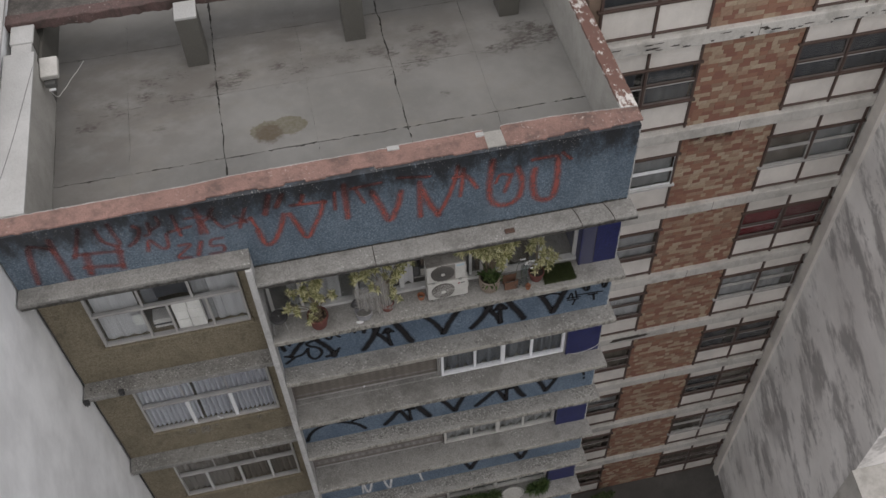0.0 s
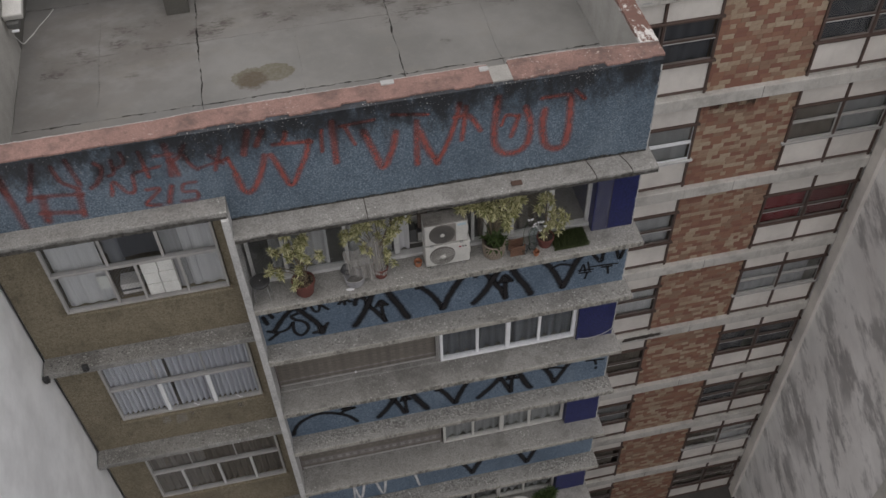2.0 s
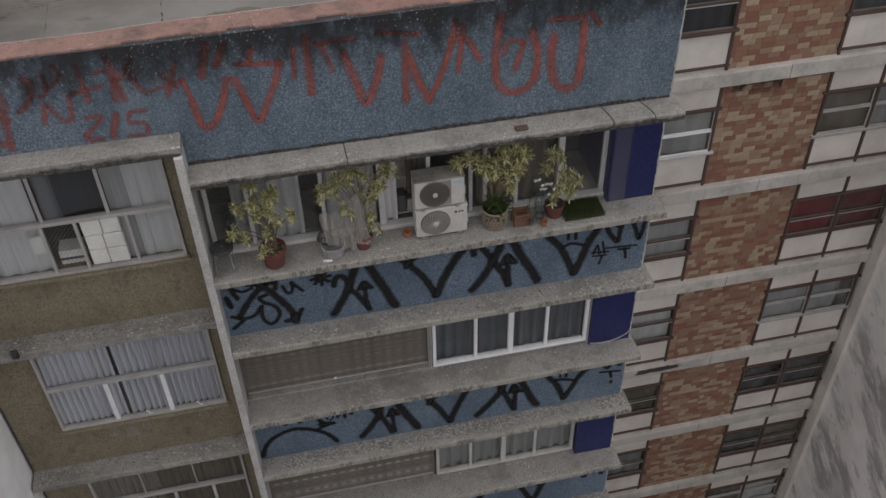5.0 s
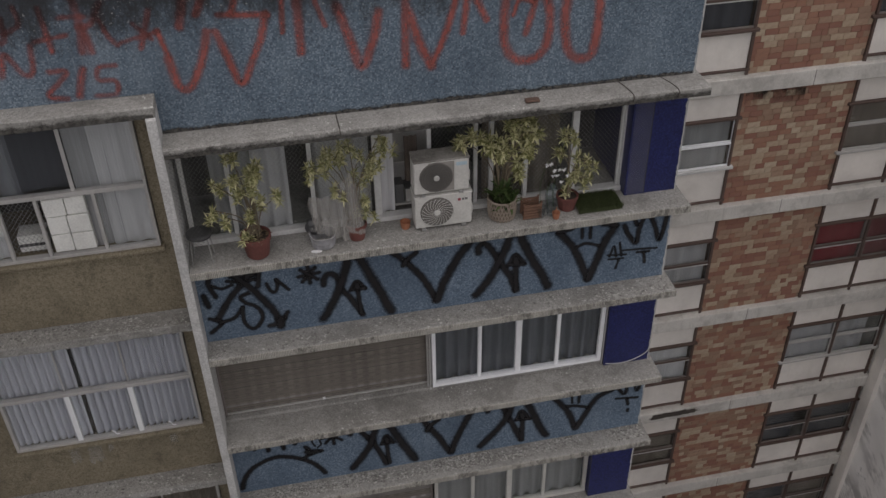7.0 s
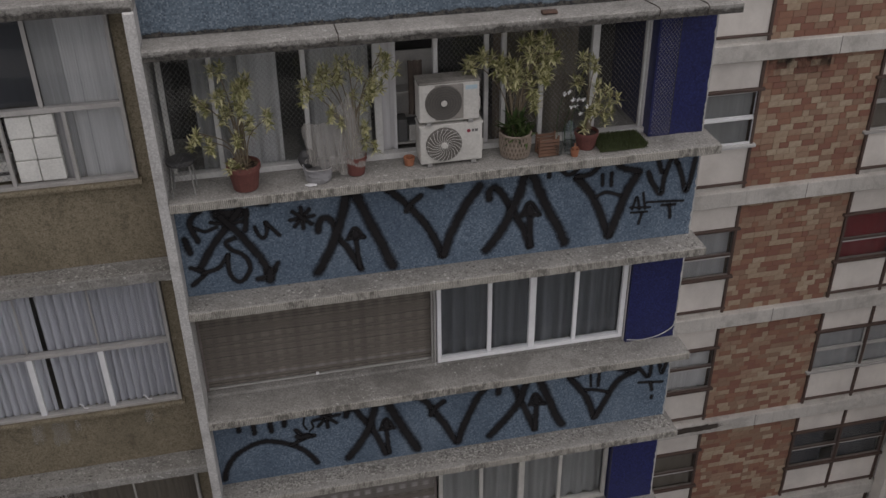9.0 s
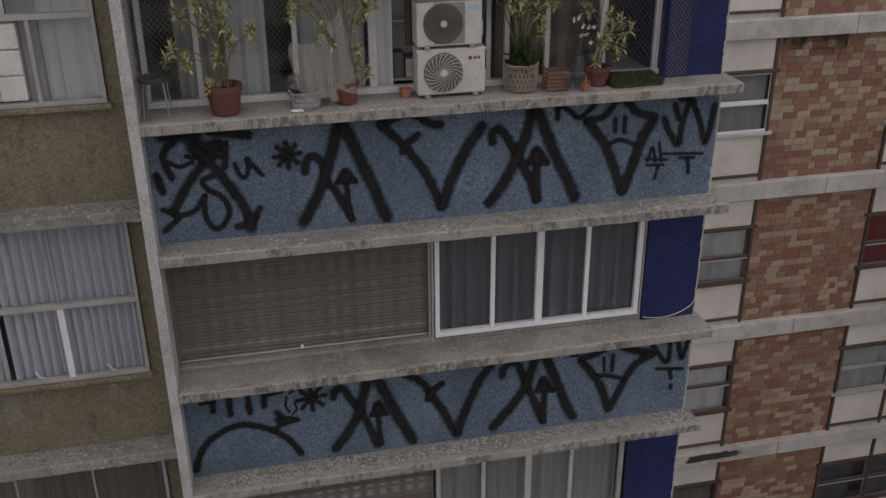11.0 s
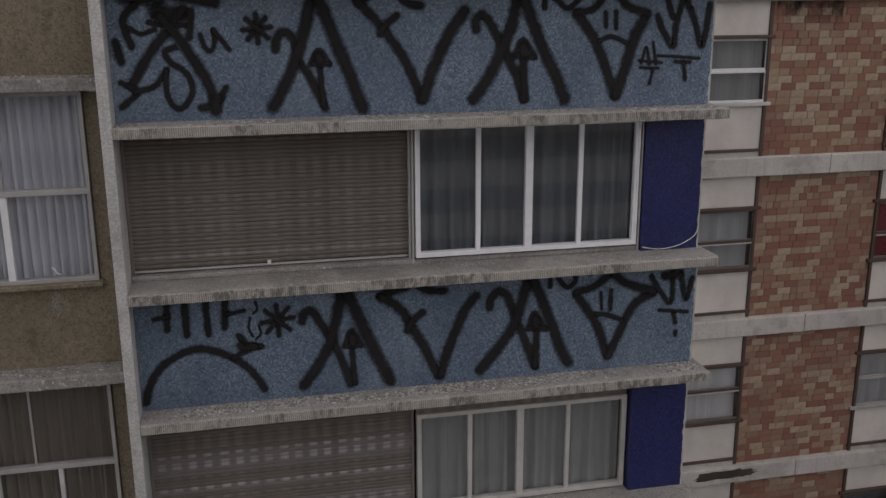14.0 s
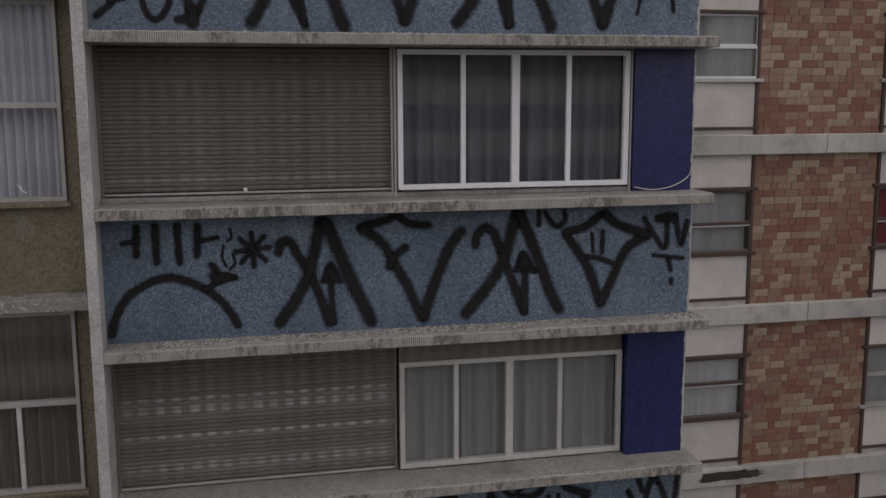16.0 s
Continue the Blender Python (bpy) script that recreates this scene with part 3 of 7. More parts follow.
def slab(x0, x1, y0, y1, z0, z1, wear=0.006, seed=0, chamfer=0.012):
    """A long ledge whose edges are chipped and slightly uneven along x."""
    bm = bmesh.new()
    n = max(2, int(abs(x1 - x0) / 0.09))
    rings = []
    for i in range(n + 1):
        x = x0 + (x1 - x0) * i / n
        a = noise.noise((x * 5.3, seed, 0.3)) * wear
        b = noise.noise((x * 9.1, seed, 4.3)) * wear
        c = noise.noise((x * 3.1, seed, 8.3)) * wear
        prof = [(y0 + chamfer + a, z1 + c), (y0 + a, z1 - chamfer + c), (y0 + b, z0 + chamfer), (y0 + chamfer + b, z0 + b), (y1, z0), (y1, z1 + c * 0.4)]
        rings.append([bm.verts.new((x, y, z)) for y, z in prof])
    for a, b in zip(rings, rings[1:]):
        for k in range(6):
            bm.faces.new((a[k], a[(k + 1) % 6], b[(k + 1) % 6], b[k]))
    bm.faces.new(rings[0][::-1])
    bm.faces.new(rings[-1])
    return bm


def smooth_line(pts, steps=6):
    """A curve through the points."""
    if len(pts) < 3:
        return [Vector(p) for p in pts]
    p = [Vector(q) for q in pts]
    p = [2 * p[0] - p[1], *p, 2 * p[-1] - p[-2]]
    out = []
    for i in range(1, len(p) - 2):
        for s in range(steps):
            t = s / steps
            out.append(0.5 * (2 * p[i] + (p[i + 1] - p[i - 1]) * t + (2 * p[i - 1] - 5 * p[i] + 4 * p[i + 1] - p[i + 2]) * t * t + (3 * p[i] - p[i - 1] - 3 * p[i + 1] + p[i + 2]) * t ** 3))
    return out + [p[-2]]


def ribbon(bm, pts, width, y):
    """A painted stroke with round ends on the wall plane y; points are (x, z)."""
    line = smooth_line([(a, 0, b) for a, b in pts])
    left, right = [], []
    for i, p in enumerate(line):
        d = (line[min(i + 1, len(line) - 1)] - line[max(i - 1, 0)]).normalized()
        s = Vector((-d.z, 0, d.x)) * width * 0.5 * (1 + 0.07 * noise.noise((p.x * 5, p.z * 5, width)))
        left.append(p + s)
        right.append(p - s)
    ends = []
    for p, d, lo, hi in ((line[-1], (line[-1] - line[-2]).normalized(), left[-1], right[-1]), (line[0], (line[0] - line[1]).normalized(), right[0], left[0])):
        s = (lo - p)
        ends.append([p + s * math.cos(a) + d * s.length * math.sin(a) for a in (0.5, 1.05, 1.57, 2.1, 2.64)])
    uv = bm.loops.layers.uv.verify()
    mid = [bm.verts.new((v.x, y, v.z)) for v in line]
    up = [bm.verts.new((v.x, y, v.z)) for v in left]
    dn = [bm.verts.new((v.x, y, v.z)) for v in right]
    rims = [[up[-1]] + [bm.verts.new((v.x, y, v.z)) for v in ends[0]] + [dn[-1]], [dn[0]] + [bm.verts.new((v.x, y, v.z)) for v in ends[1]] + [up[0]]]
    faces = []
    for i in range(len(up) - 1):
        faces.append(bm.faces.new((up[i], up[i + 1], mid[i + 1], mid[i])))
        faces.append(bm.faces.new((mid[i], mid[i + 1], dn[i + 1], dn[i])))
    for hub, rim in zip((mid[-1], mid[0]), rims):
        for a, b in zip(rim, rim[1:]):
            faces.append(bm.faces.new((a, b, hub)))
    inner = set(mid)
    for f in faces:
        for loop in f.loops:
            loop[uv].uv = (0.0 if loop.vert in inner else 1.0, 0.5)


def graffiti(strokes, wall, y, paint, label, floor_z=-1e9, top_z=1e9, spread=1.66):
    """Sprayed strokes (width, points) on a wall, each with a soft rim."""
    for i, (w, pts) in enumerate(strokes):
        bm = bmesh.new()
        pts = [(a, min(max(b, floor_z + w * 0.5), top_z - w * 0.45)) for a, b in pts]
        ribbon(bm, pts, w * spread, y - 0.0015 - 0.0002 * i)
        part("graffiti_stroke", bm, paint, wall, label)


# ---- ground and neighbours ----
GZ = -0.30
ground = part("ground", block(-60, 60, -60, 60, -0.7, GZ), ASPHALT)
tagged(ground, "dark asphalt yard between the apartment blocks", "ground", "", "structure")

white_block = thing("neighbour_building", "smooth white painted blind wall of the next building", "building")
part("wall", block(-16, -3.72, -6.0, 14, GZ, 21.96), WHITE_WALL, white_block)
part("coping", slab(-4.3, -3.70, -6.0, 14, 21.96, 22.02), WHITE_TOP, white_block)

grey_block = thing("neighbour_building", "old grey rendered blind wall with dark weather streaks", "building")


def prism(plan, z0, z1):
    bm = bmesh.new()
    lo = [bm.verts.new((x, y, z0)) for x, y in plan]
    hi = [bm.verts.new((x, y, z1)) for x, y in plan]
    bm.faces.new(lo[::-1])
    bm.faces.new(hi)
    for i in range(len(plan)):
        j = (i + 1) % len(plan)
        bm.faces.new((lo[i], lo[j], hi[j], hi[i]))
    return bm


part("wall", prism([(13.70, 3.40), (13.08, -1.75), (22, -1.75), (22, 16), (13.73, 16), (13.73, 3.40)], GZ, 20.6), GREY_WALL, grey_block, "grey render with dark weather streaks")
part("wall", prism([(12.98, -1.755), (12.45, -6.0), (22, -6.0), (22, -1.755)], GZ, 10.4), BAND, grey_block, "lower pale rendered wing")
part("roof", prism([(13.6, 3.3), (12.95, -1.9), (22.1, -1.9), (22.1, 16.1), (13.74, 16.1)], 20.6, 20.8), BAND, grey_block)
part("corner_pilaster", prism([(13.60, 3.39), (13.55, 3.05), (13.70, 3.05), (13.70, 3.39)], GZ, 20.5), CREAM, grey_block, "pale rendered corner strip")
for wz in (7.6, 4.6, 1.6):
    w = part("window", prism([(12.80, -3.5), (12.66, -4.6), (12.72, -4.6), (12.86, -3.5)], wz, wz + 1.2), GREY_FRAME, grey_block)
    for u0, u1 in ((0.06, 0.48), (0.52, 0.94)):
        part("pane", prism([(12.795 - 0.14 * u0, -3.5 - 1.1 * u0), (12.795 - 0.14 * u1, -3.5 - 1.1 * u1), (12.81 - 0.14 * u1, -3.5 - 1.1 * u1), (12.81 - 0.14 * u0, -3.5 - 1.1 * u0)], wz + 0.07, wz + 1.13), GLASS, w)

opposite = thing("opposite_building", "plain grey apartment block across the yard", "building")
part("wall", block(-30, 34, -52, -46, GZ, 22), BAND, opposite)
for k in range(6):
    part("window_band", block(-29, 33, -46.05, -45.9, 1.2 + 3.2 * k, 2.7 + 3.2 * k), AC_DARK, opposite)

# ---- the tall brick-clad block ----
BY = 3.54
tall = thing("apartment_building", "tall apartment block with brick tile panels and pale floor bands", "building")
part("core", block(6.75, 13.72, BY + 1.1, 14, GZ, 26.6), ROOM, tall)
part("roof", block(6.7, 13.74, BY - 0.15, 14.1, 26.6, 26.85), BAND, tall)
TOPS = [15.53 + 2.65 * k for k in range(-6, 5)]


def tall_window(x0, x1, t, panes, frame_mat, name_label, sash=0.5):
    """Two lights between a cream apron and a cream head panel; the frame stands on the floor band at height t."""
    w = part("window", block(x0, x0 + 0.05, BY - 0.05, BY + 0.05, t, t + 2.35), BROWN, tall, name_label)
    n = panes
    for i in range(1, n + 1):
        x = x0 + (x1 - x0) * i / n
        part("post", block(x - 0.05 if i == n else x - 0.025, x + 0.0 if i == n else x + 0.025, BY - 0.048, BY + 0.05, t, t + 2.35), BROWN, w)
    part("sill_bar", block(x0 - 0.06, x1 + 0.05, BY - 0.085, BY + 0.04, t + 0.79, t + 0.845, 0.008), SATIN_FRAME if frame_mat is WHITE_FRAME else frame_mat, w)
    part("head_bar", block(x0 - 0.06, x1 + 0.05, BY - 0.075, BY + 0.04, t + 1.80, t + 1.85, 0.008), BROWN, w)
    part("bottom_bar", block(x0 - 0.02, x1 + 0.02, BY - 0.055, BY + 0.04, t + 0.08, t + 0.12, 0.006), BROWN, w)
    part("kick_panel", block(x0 + 0.05, x1 - 0.05, BY - 0.02, BY + 0.03, t - 0.004, t + 0.08), BAND, w)
    for i in range(n):
        a = x0 + (x1 - x0) * i / n + 0.03
        b = x0 + (x1 - x0) * (i + 1) / n - 0.03
        part("apron_panel", block(a, b, BY - 0.012, BY + 0.03, t + 0.12, t + 0.79, 0.005), CREAM, w)
        part("head_panel", block(a, b, BY - 0.012, BY + 0.03, t + 1.85, t + 2.35, 0.005), CREAM, w)
        mid = t + 0.845 + 0.955 * sash
        for z0, z1, yy in ((t + 0.845, mid, -0.030), (mid, t + 1.80, -0.012)):
            part("sash", ring(a, b, BY + yy, BY + yy + 0.03, z0, z1, 0.03, 0.035), SASH if frame_mat is BROWN else frame_mat, w)
        if frame_mat is BROWN:
            part("meeting_rail", block(a, b, BY - 0.042, BY - 0.031, mid - 0.012, mid + 0.03, 0.004), BROWN, w)
            part("sash_edge", block(a + 0.02, b - 0.02, BY - 0.040, BY - 0.031, mid - 0.036, mid - 0.016, 0.004), SATIN_FRAME, w, "rubbed pale sash edge")
        part("pane", block(a + 0.03, b - 0.03, BY - 0.018, BY - 0.012, t + 0.88, mid - 0.035), GLASS, w)
        part("pane", block(a + 0.03, b - 0.03, BY + 0.002, BY + 0.008, mid + 0.035, t + 1.765), GLASS, w)
    return w


def curtain(x0, x1, y, z0, z1, material, label, group, seed, waves=5.0, depth=0.03, foot=1.0, pinched=False):
    """Hanging cloth in uneven pleats."""
    bm = bmesh.new()
    rnd = random.Random(seed)
    n = max(8, int((x1 - x0) * max(40, waves * 9)))
    cols = []
    ph = rnd.uniform(0, 6)
    for i in range(n + 1):
        x = x0 + (x1 - x0) * i / n
        wv = math.sin(x * waves * 6.28 + ph + 1.3 * math.sin(x * 3.1 + ph)) * depth
        if pinched:
            wv = depth * (1 - 2 * abs(math.sin(x * waves * math.pi + ph + 0.8 * math.sin(x * 2.7 + ph))) ** 0.7)
        cols.append([bm.verts.new((x + wv * 0.3 * (1 - k / 3), y + wv * (0.45 + 0.55 * (1 - k / 3)) * (1.0 if k else foot), z0 + (z1 - z0) * k / 3)) for k in range(4)])
    for a, b in zip(cols, cols[1:]):
        for k in range(3):
            bm.faces.new((a[k], b[k], b[k + 1], a[k + 1]))
    ob = part("curtain", bm, material)
    for p in ob.data.polygons:
        p.use_smooth = True
    return tagged(ob, label, "curtain", group)


for k, t in zip(range(-6, 5), TOPS):
    part("floor_band", slab(6.72, 13.70, BY - 0.14, BY + 1.1, t - 0.30, t, 0.004, k), BAND, tall)
    if k == 4:
        continue
    for side, (x0, x1) in enumerate(((6.95, 9.22), (11.36, 13.62))):
        mat = WHITE_FRAME if (k, side) == (0, 0) else DUSTY_FRAME if (k, side) in ((0, 1), (-2, 1), (-5, 1)) else BROWN
        tall_window(x0, x1, t, 2, mat, "cream panelled window with a divided sash", 0.5 + 0.06 * math.sin(k * 2.3 + side))
    part("wall", block(6.73, 6.95, BY, BY + 1.1, t, t + 2.35), MORTAR, tall)
    part("wall", block(13.62, 13.71, BY + 0.01, BY + 1.1, t, t + 2.35), BAND, tall)
CURT = "curtains in the brick block"
GREY_BLIND = (CURTAIN_GREY, "pale grey blind behind the window")
WHITE_C = (CURTAIN, "white curtain behind the window")
MID = (CURTAIN_MID, "grey curtain behind the window")
DIM = (CURTAIN_BROWN, "dim brown curtain behind the window")
RED = (CURTAIN_RED, "dark red curtain filling the window")
PINK = (CURTAIN_PINK, "dull dark red curtain filling the window")
DARK = (DIM_PANE_CLOTH, "dark blue-grey cloth standing in for a dim window")
HUNG = {(3, 0): (MID, DARK), (3, 1): (DARK, DIM), (2, 0): (DARK, DARK), (2, 1): (DARK, DARK), (1, 0): (DARK, DARK), (1, 1): (DARK, DARK), (0, 0): (WHITE_C, MID), (0, 1): (DIM, MID),
        (-1, 0): (GREY_BLIND, GREY_BLIND), (-1, 1): (RED, PINK), (-2, 0): (WHITE_C, WHITE_C), (-2, 1): (GREY_BLIND, GREY_BLIND), (-3, 0): (GREY_BLIND, DIM), (-3, 1): (DARK, DARK),
        (-4, 0): (DIM, MID), (-4, 1): (DARK, DIM), (-5, 0): (DIM, DIM), (-5, 1): (DIM, WHITE_C), (-6, 0): (DIM, DIM), (-6, 1): (DIM, DIM)}
for (k, side), halves in HUNG.items():
    x0, x1 = ((6.98, 9.17), (11.40, 13.58))[side]
    w = (x1 - x0) / 2
    t = 15.53 + 2.65 * k
    for half, (mat, label) in enumerate(halves):
        short = (0.0, 0.0, 0.26, 0.0, 0.0, 0.14, 0.0)[(k * 5 + side * 3 + half * 2) % 7] if k and mat not in (CURTAIN_RED, CURTAIN_PINK) else 0.0
        curtain(x0 + w * half + 0.02, x0 + w * (half + 1) - 0.02 - short, BY + 0.085, t + 0.75, t + 1.95, mat, label, CURT, k * 7 + side * 3 + half + 60, 3.0, 0.02)

# ---- the blue block: structure ----
XL, XR, YB = -3.68, 6.60, 0.38
SILLS = [18.15, 14.92, 11.72, 8.52, 5.32, 2.12]
HEADS = [19.94, 16.66, 13.46, 10.26, 7.06, 3.86]
TH = 0.12
blue = thing("apartment_building", "weathered apartment block with blue mosaic bands and concrete ledges", "building")
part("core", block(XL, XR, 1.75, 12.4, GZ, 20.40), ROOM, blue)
pier = part("pier", slab(-0.11, 0.0, 0.0, 1.75, GZ, 20.46, 0.0), PIER, blue, "pale mosaic clad upright pier")
for i, (s, h) in enumerate(zip(SILLS, HEADS)):
    ledge = part("window_ledge", slab(0.003, 6.66, 0.0, 1.75, s, s + TH, 0.007, i * 3 + 1), LEDGE, blue, "dirty stone mosaic window ledge")
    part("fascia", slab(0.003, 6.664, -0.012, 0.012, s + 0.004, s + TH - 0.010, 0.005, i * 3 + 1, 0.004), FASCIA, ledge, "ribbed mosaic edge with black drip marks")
    ledge = part("canopy_ledge", slab(0.003, 6.66, 0.0, 1.75, h, h + TH, 0.007, i * 3 + 2), LEDGE, blue, "dirty stone mosaic canopy over the windows")
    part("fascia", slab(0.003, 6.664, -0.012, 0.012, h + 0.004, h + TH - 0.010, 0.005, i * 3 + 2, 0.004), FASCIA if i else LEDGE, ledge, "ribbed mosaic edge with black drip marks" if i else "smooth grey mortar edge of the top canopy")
    part("side_panel", block(5.86, XR - 0.004, 0.42, 1.75, s + TH, h), INDIGO, blue, "indigo glass mosaic panel")
BANDS = []
for i, h in enumerate(HEADS[1:]):
    BANDS.append(part("wall", block(0.003, XR, YB, 1.75, h + TH, SILLS[i]), BLUE, blue, "light blue mosaic band with black graffiti"))
part("wall", block(0.003, XR, YB, 1.75, GZ, SILLS[-1]), BLUE, blue)

# olive bay
OL_TOP = [20.45, 17.12, 13.97, 10.64, 7.42, 4.2]
OL_WIN = [(18.38, 20.40), (15.08, 17.10), (11.95, 13.93), (8.68, 10.54), (5.48, 7.32), (2.28, 4.1)]
YO = 0.60
for i, (t, (w0, w1)) in enumerate(zip(OL_TOP, OL_WIN)):
    front = 0.06 if i == 0 else 0.26
    part("canopy_ledge", slab(XL, -0.002 if i == 0 else -0.11, front, 1.75, t, t + 0.14, 0.012, 40 + i), LEDGE, blue, "crumbling concrete ledge over the olive bay")
    low = OL_TOP[i + 1] + 0.14 if i < 5 else GZ
    part("wall", block(XL, -0.11, YO, 1.75, low, w0), OLIVE, blue, "olive pebble-dash wall under the window")
    part("wall", block(XL, -2.96, YO, 1.75, w0, t), OLIVE, blue, "olive pebble-dash wall beside the window")
    part("wall", block(-0.32, -0.11, YO, 1.75, w0, t), OLIVE, blue)
    if t - w1 > 0.02:
        part("wall", block(-2.96, -0.32, YO + 0.01, 1.75, w1, t), OLIVE, blue)

# parapet and roof
def parapet_mesh():
    """One wall, deeper over the window bay than over the olive bay."""
    bm = bmesh.new()
    outline = [(XL, 20.59), (0.0, 20.59), (0.0, HEADS[0] + TH), (XR, HEADS[0] + TH), (XR, 21.866), (XL, 21.866)]
    f = [bm.verts.new((x, YB, z)) for x, z in outline]
    b = [bm.verts.new((x, 0.72, z)) for x, z in outline]
    bm.faces.new(f)
    bm.faces.new(b[::-1])
    for i in range(6):
        bm.faces.new((f[i], b[i], b[(i + 1) % 6], f[(i + 1) % 6]))
    return bm


par = part("parapet", parapet_mesh(), BLUE_TOP, blue, "mould-stained blue mosaic parapet with red graffiti")
part("parapet_lining", block(-3.2, 6.40, 0.72, 0.745, 20.66, 21.80), PARAPET_IN, blue)


def side_cap(x0, x1, y0, y1, z, seed, material, label):
    """A mortar cap along y with ragged edges."""
    bm = bmesh.new()
    n = int((y1 - y0) / 0.05)
    rows = []
    for i in range(n + 1):
        s = (y1 - y0) * i / n
        lo = noise.noise((s * 6.0, seed, 1)) * 0.014 + noise.noise((s * 21, seed, 5)) * 0.009
        hi = noise.noise((s * 4.0, seed, 9)) * 0.016 + noise.noise((s * 17, seed, 3)) * 0.010
        dz = noise.noise((s * 3, seed, 7)) * 0.008
        rows.append([bm.verts.new(v) for v in ((x0 + lo, y0 + s, z - 0.05), (x0 + lo + 0.006, y0 + s, z + dz), (x1 + hi, y0 + s, z + dz), (x1 + hi, y0 + s, z - 0.06))])
    for a, b in zip(rows, rows[1:]):
        for k in range(4):
            bm.faces.new((a[k], a[(k + 1) % 4], b[(k + 1) % 4], b[k]))
    bm.faces.new(rows[0][::-1])
    bm.faces.new(rows[-1])
    return part("parapet_cap", bm, material, blue, label)


CAP_INNER = ((XL, 0.75), (-0.7, 0.765), (0.0, 0.815), (2.69, 0.82), (2.70, 0.845), (4.36, 0.855), (4.37, 0.885), (5.4, 0.88), (6.66, 0.785))


def between(table, x):
    """The value at x on a line through the table's steps."""
    for (a, p), (b, q) in zip(table, table[1:]):
        if x <= b:
            return p + (q - p) * (x - a) / (b - a)
    return table[-1][1]


def front_cap(x0, x1, seed):
    """Thin mortar cap whose front breaks off in square bits and whose back wavers."""
    rnd = random.Random(seed)
    bm, lip, rows, lips = bmesh.new(), bmesh.new(), [], []
    x, run, bite = x0, 0.0, 0.0
    while x < x1 + 0.001:
        if run <= 0:
            run = rnd.uniform(0.06, 0.42)
            bite = rnd.choice((0.0, 0.0, 0.015, 0.03, 0.05, 0.075)) if x > -0.8 else rnd.uniform(-0.012, 0.014)
        lo = (0.395 if x < -0.4 else 0.422) + bite + 0.010 * noise.noise((x * 23, seed, 5))
        hi = between(CAP_INNER, x) + 0.011 * noise.noise((x * 9, seed, 9)) + 0.008 * noise.noise((x * 31, seed, 3))
        top = 21.892 + 0.006 * noise.noise((x * 4, seed, 7))
        rows.append([bm.verts.new(v) for v in ((x, lo, 21.855), (x, lo + 0.006, top - 0.004), (x, lo + 0.02, top), (x, hi, top), (x, hi, 21.84))])
        lips.append([lip.verts.new(v) for v in ((x, hi - 0.012, top + 0.001), (x, hi + 0.006 + 0.012 * abs(noise.noise((x * 13, seed, 1))), top - 0.002), (x, hi + 0.004, 21.82))])
        x += 0.02
        run -= 0.02
    for a, b in zip(rows, rows[1:]):
        for k in range(5):
            bm.faces.new((a[k], a[(k + 1) % 5], b[(k + 1) % 5], b[k]))
    bm.faces.new(rows[0][::-1])
    bm.faces.new(rows[-1])
    for a, b in zip(lips, lips[1:]):
        for k in range(2):
            lip.faces.new((a[k], a[k + 1], b[k + 1], b[k]))
    cap = part("parapet_cap", bm, CAP, blue, "ragged terracotta mortar cap")
    part("cap_lip", lip, WHITE_TOP, cap, "thin pale mortar lip along the cap")


front_cap(XL, 4.06, 2)
front_cap(4.36, 6.66, 6)
part("cap_bed", slab(4.05, 4.37, 0.45, 0.80, 21.862, 21.882, 0.02, 12, 0.006), PARAPET_IN, blue, "bare grey mortar where the cap broke off")
part("patch", slab(2.49, 2.68, 0.74, 0.835, 21.885, 21.906, 0.012, 77, 0.006), WHITE_TOP, blue, "pale mortar patch on the cap")
part("patch", slab(3.93, 4.06, 0.71, 0.80, 21.885, 21.908, 0.012, 71, 0.006), WHITE_TOP, blue, "pale mortar patch on the cap")
part("parapet", block(6.42, 6.62, 0.72, 12.4, 20.2, 21.82), PARAPET_IN, blue, "grey rendered side parapet")
side_cap(6.40, 6.68, 0.80, 12.4, 21.88, 5, CAP_WORN, "flaking red and white painted parapet cap")
part("parapet", block(XL + 0.02, -3.17, 0.72, 4.62, 20.2, 21.86), PARAPET_IN, blue, "grey rendered side parapet")
part("parapet_cap", slab(XL + 0.005, -3.15, 0.78, 4.62, 21.86, 21.90, 0.006, 9), WHITE_TOP, blue, "white limewashed parapet top")
part("parapet", block(XL + 0.02, -3.17, 4.62, 12.4, 20.2, 21.5), PILLAR, blue)
part("parapet", block(-3.17, 6.42, 12.2, 12.4, 20.2, 21.8), PARAPET_IN, blue)
floor_base = part("roof", block(XL, 6.42, 0.72, 12.4, 20.40, 20.655), ROOF_BASE, blue, "cracked grey cement roof terrace")


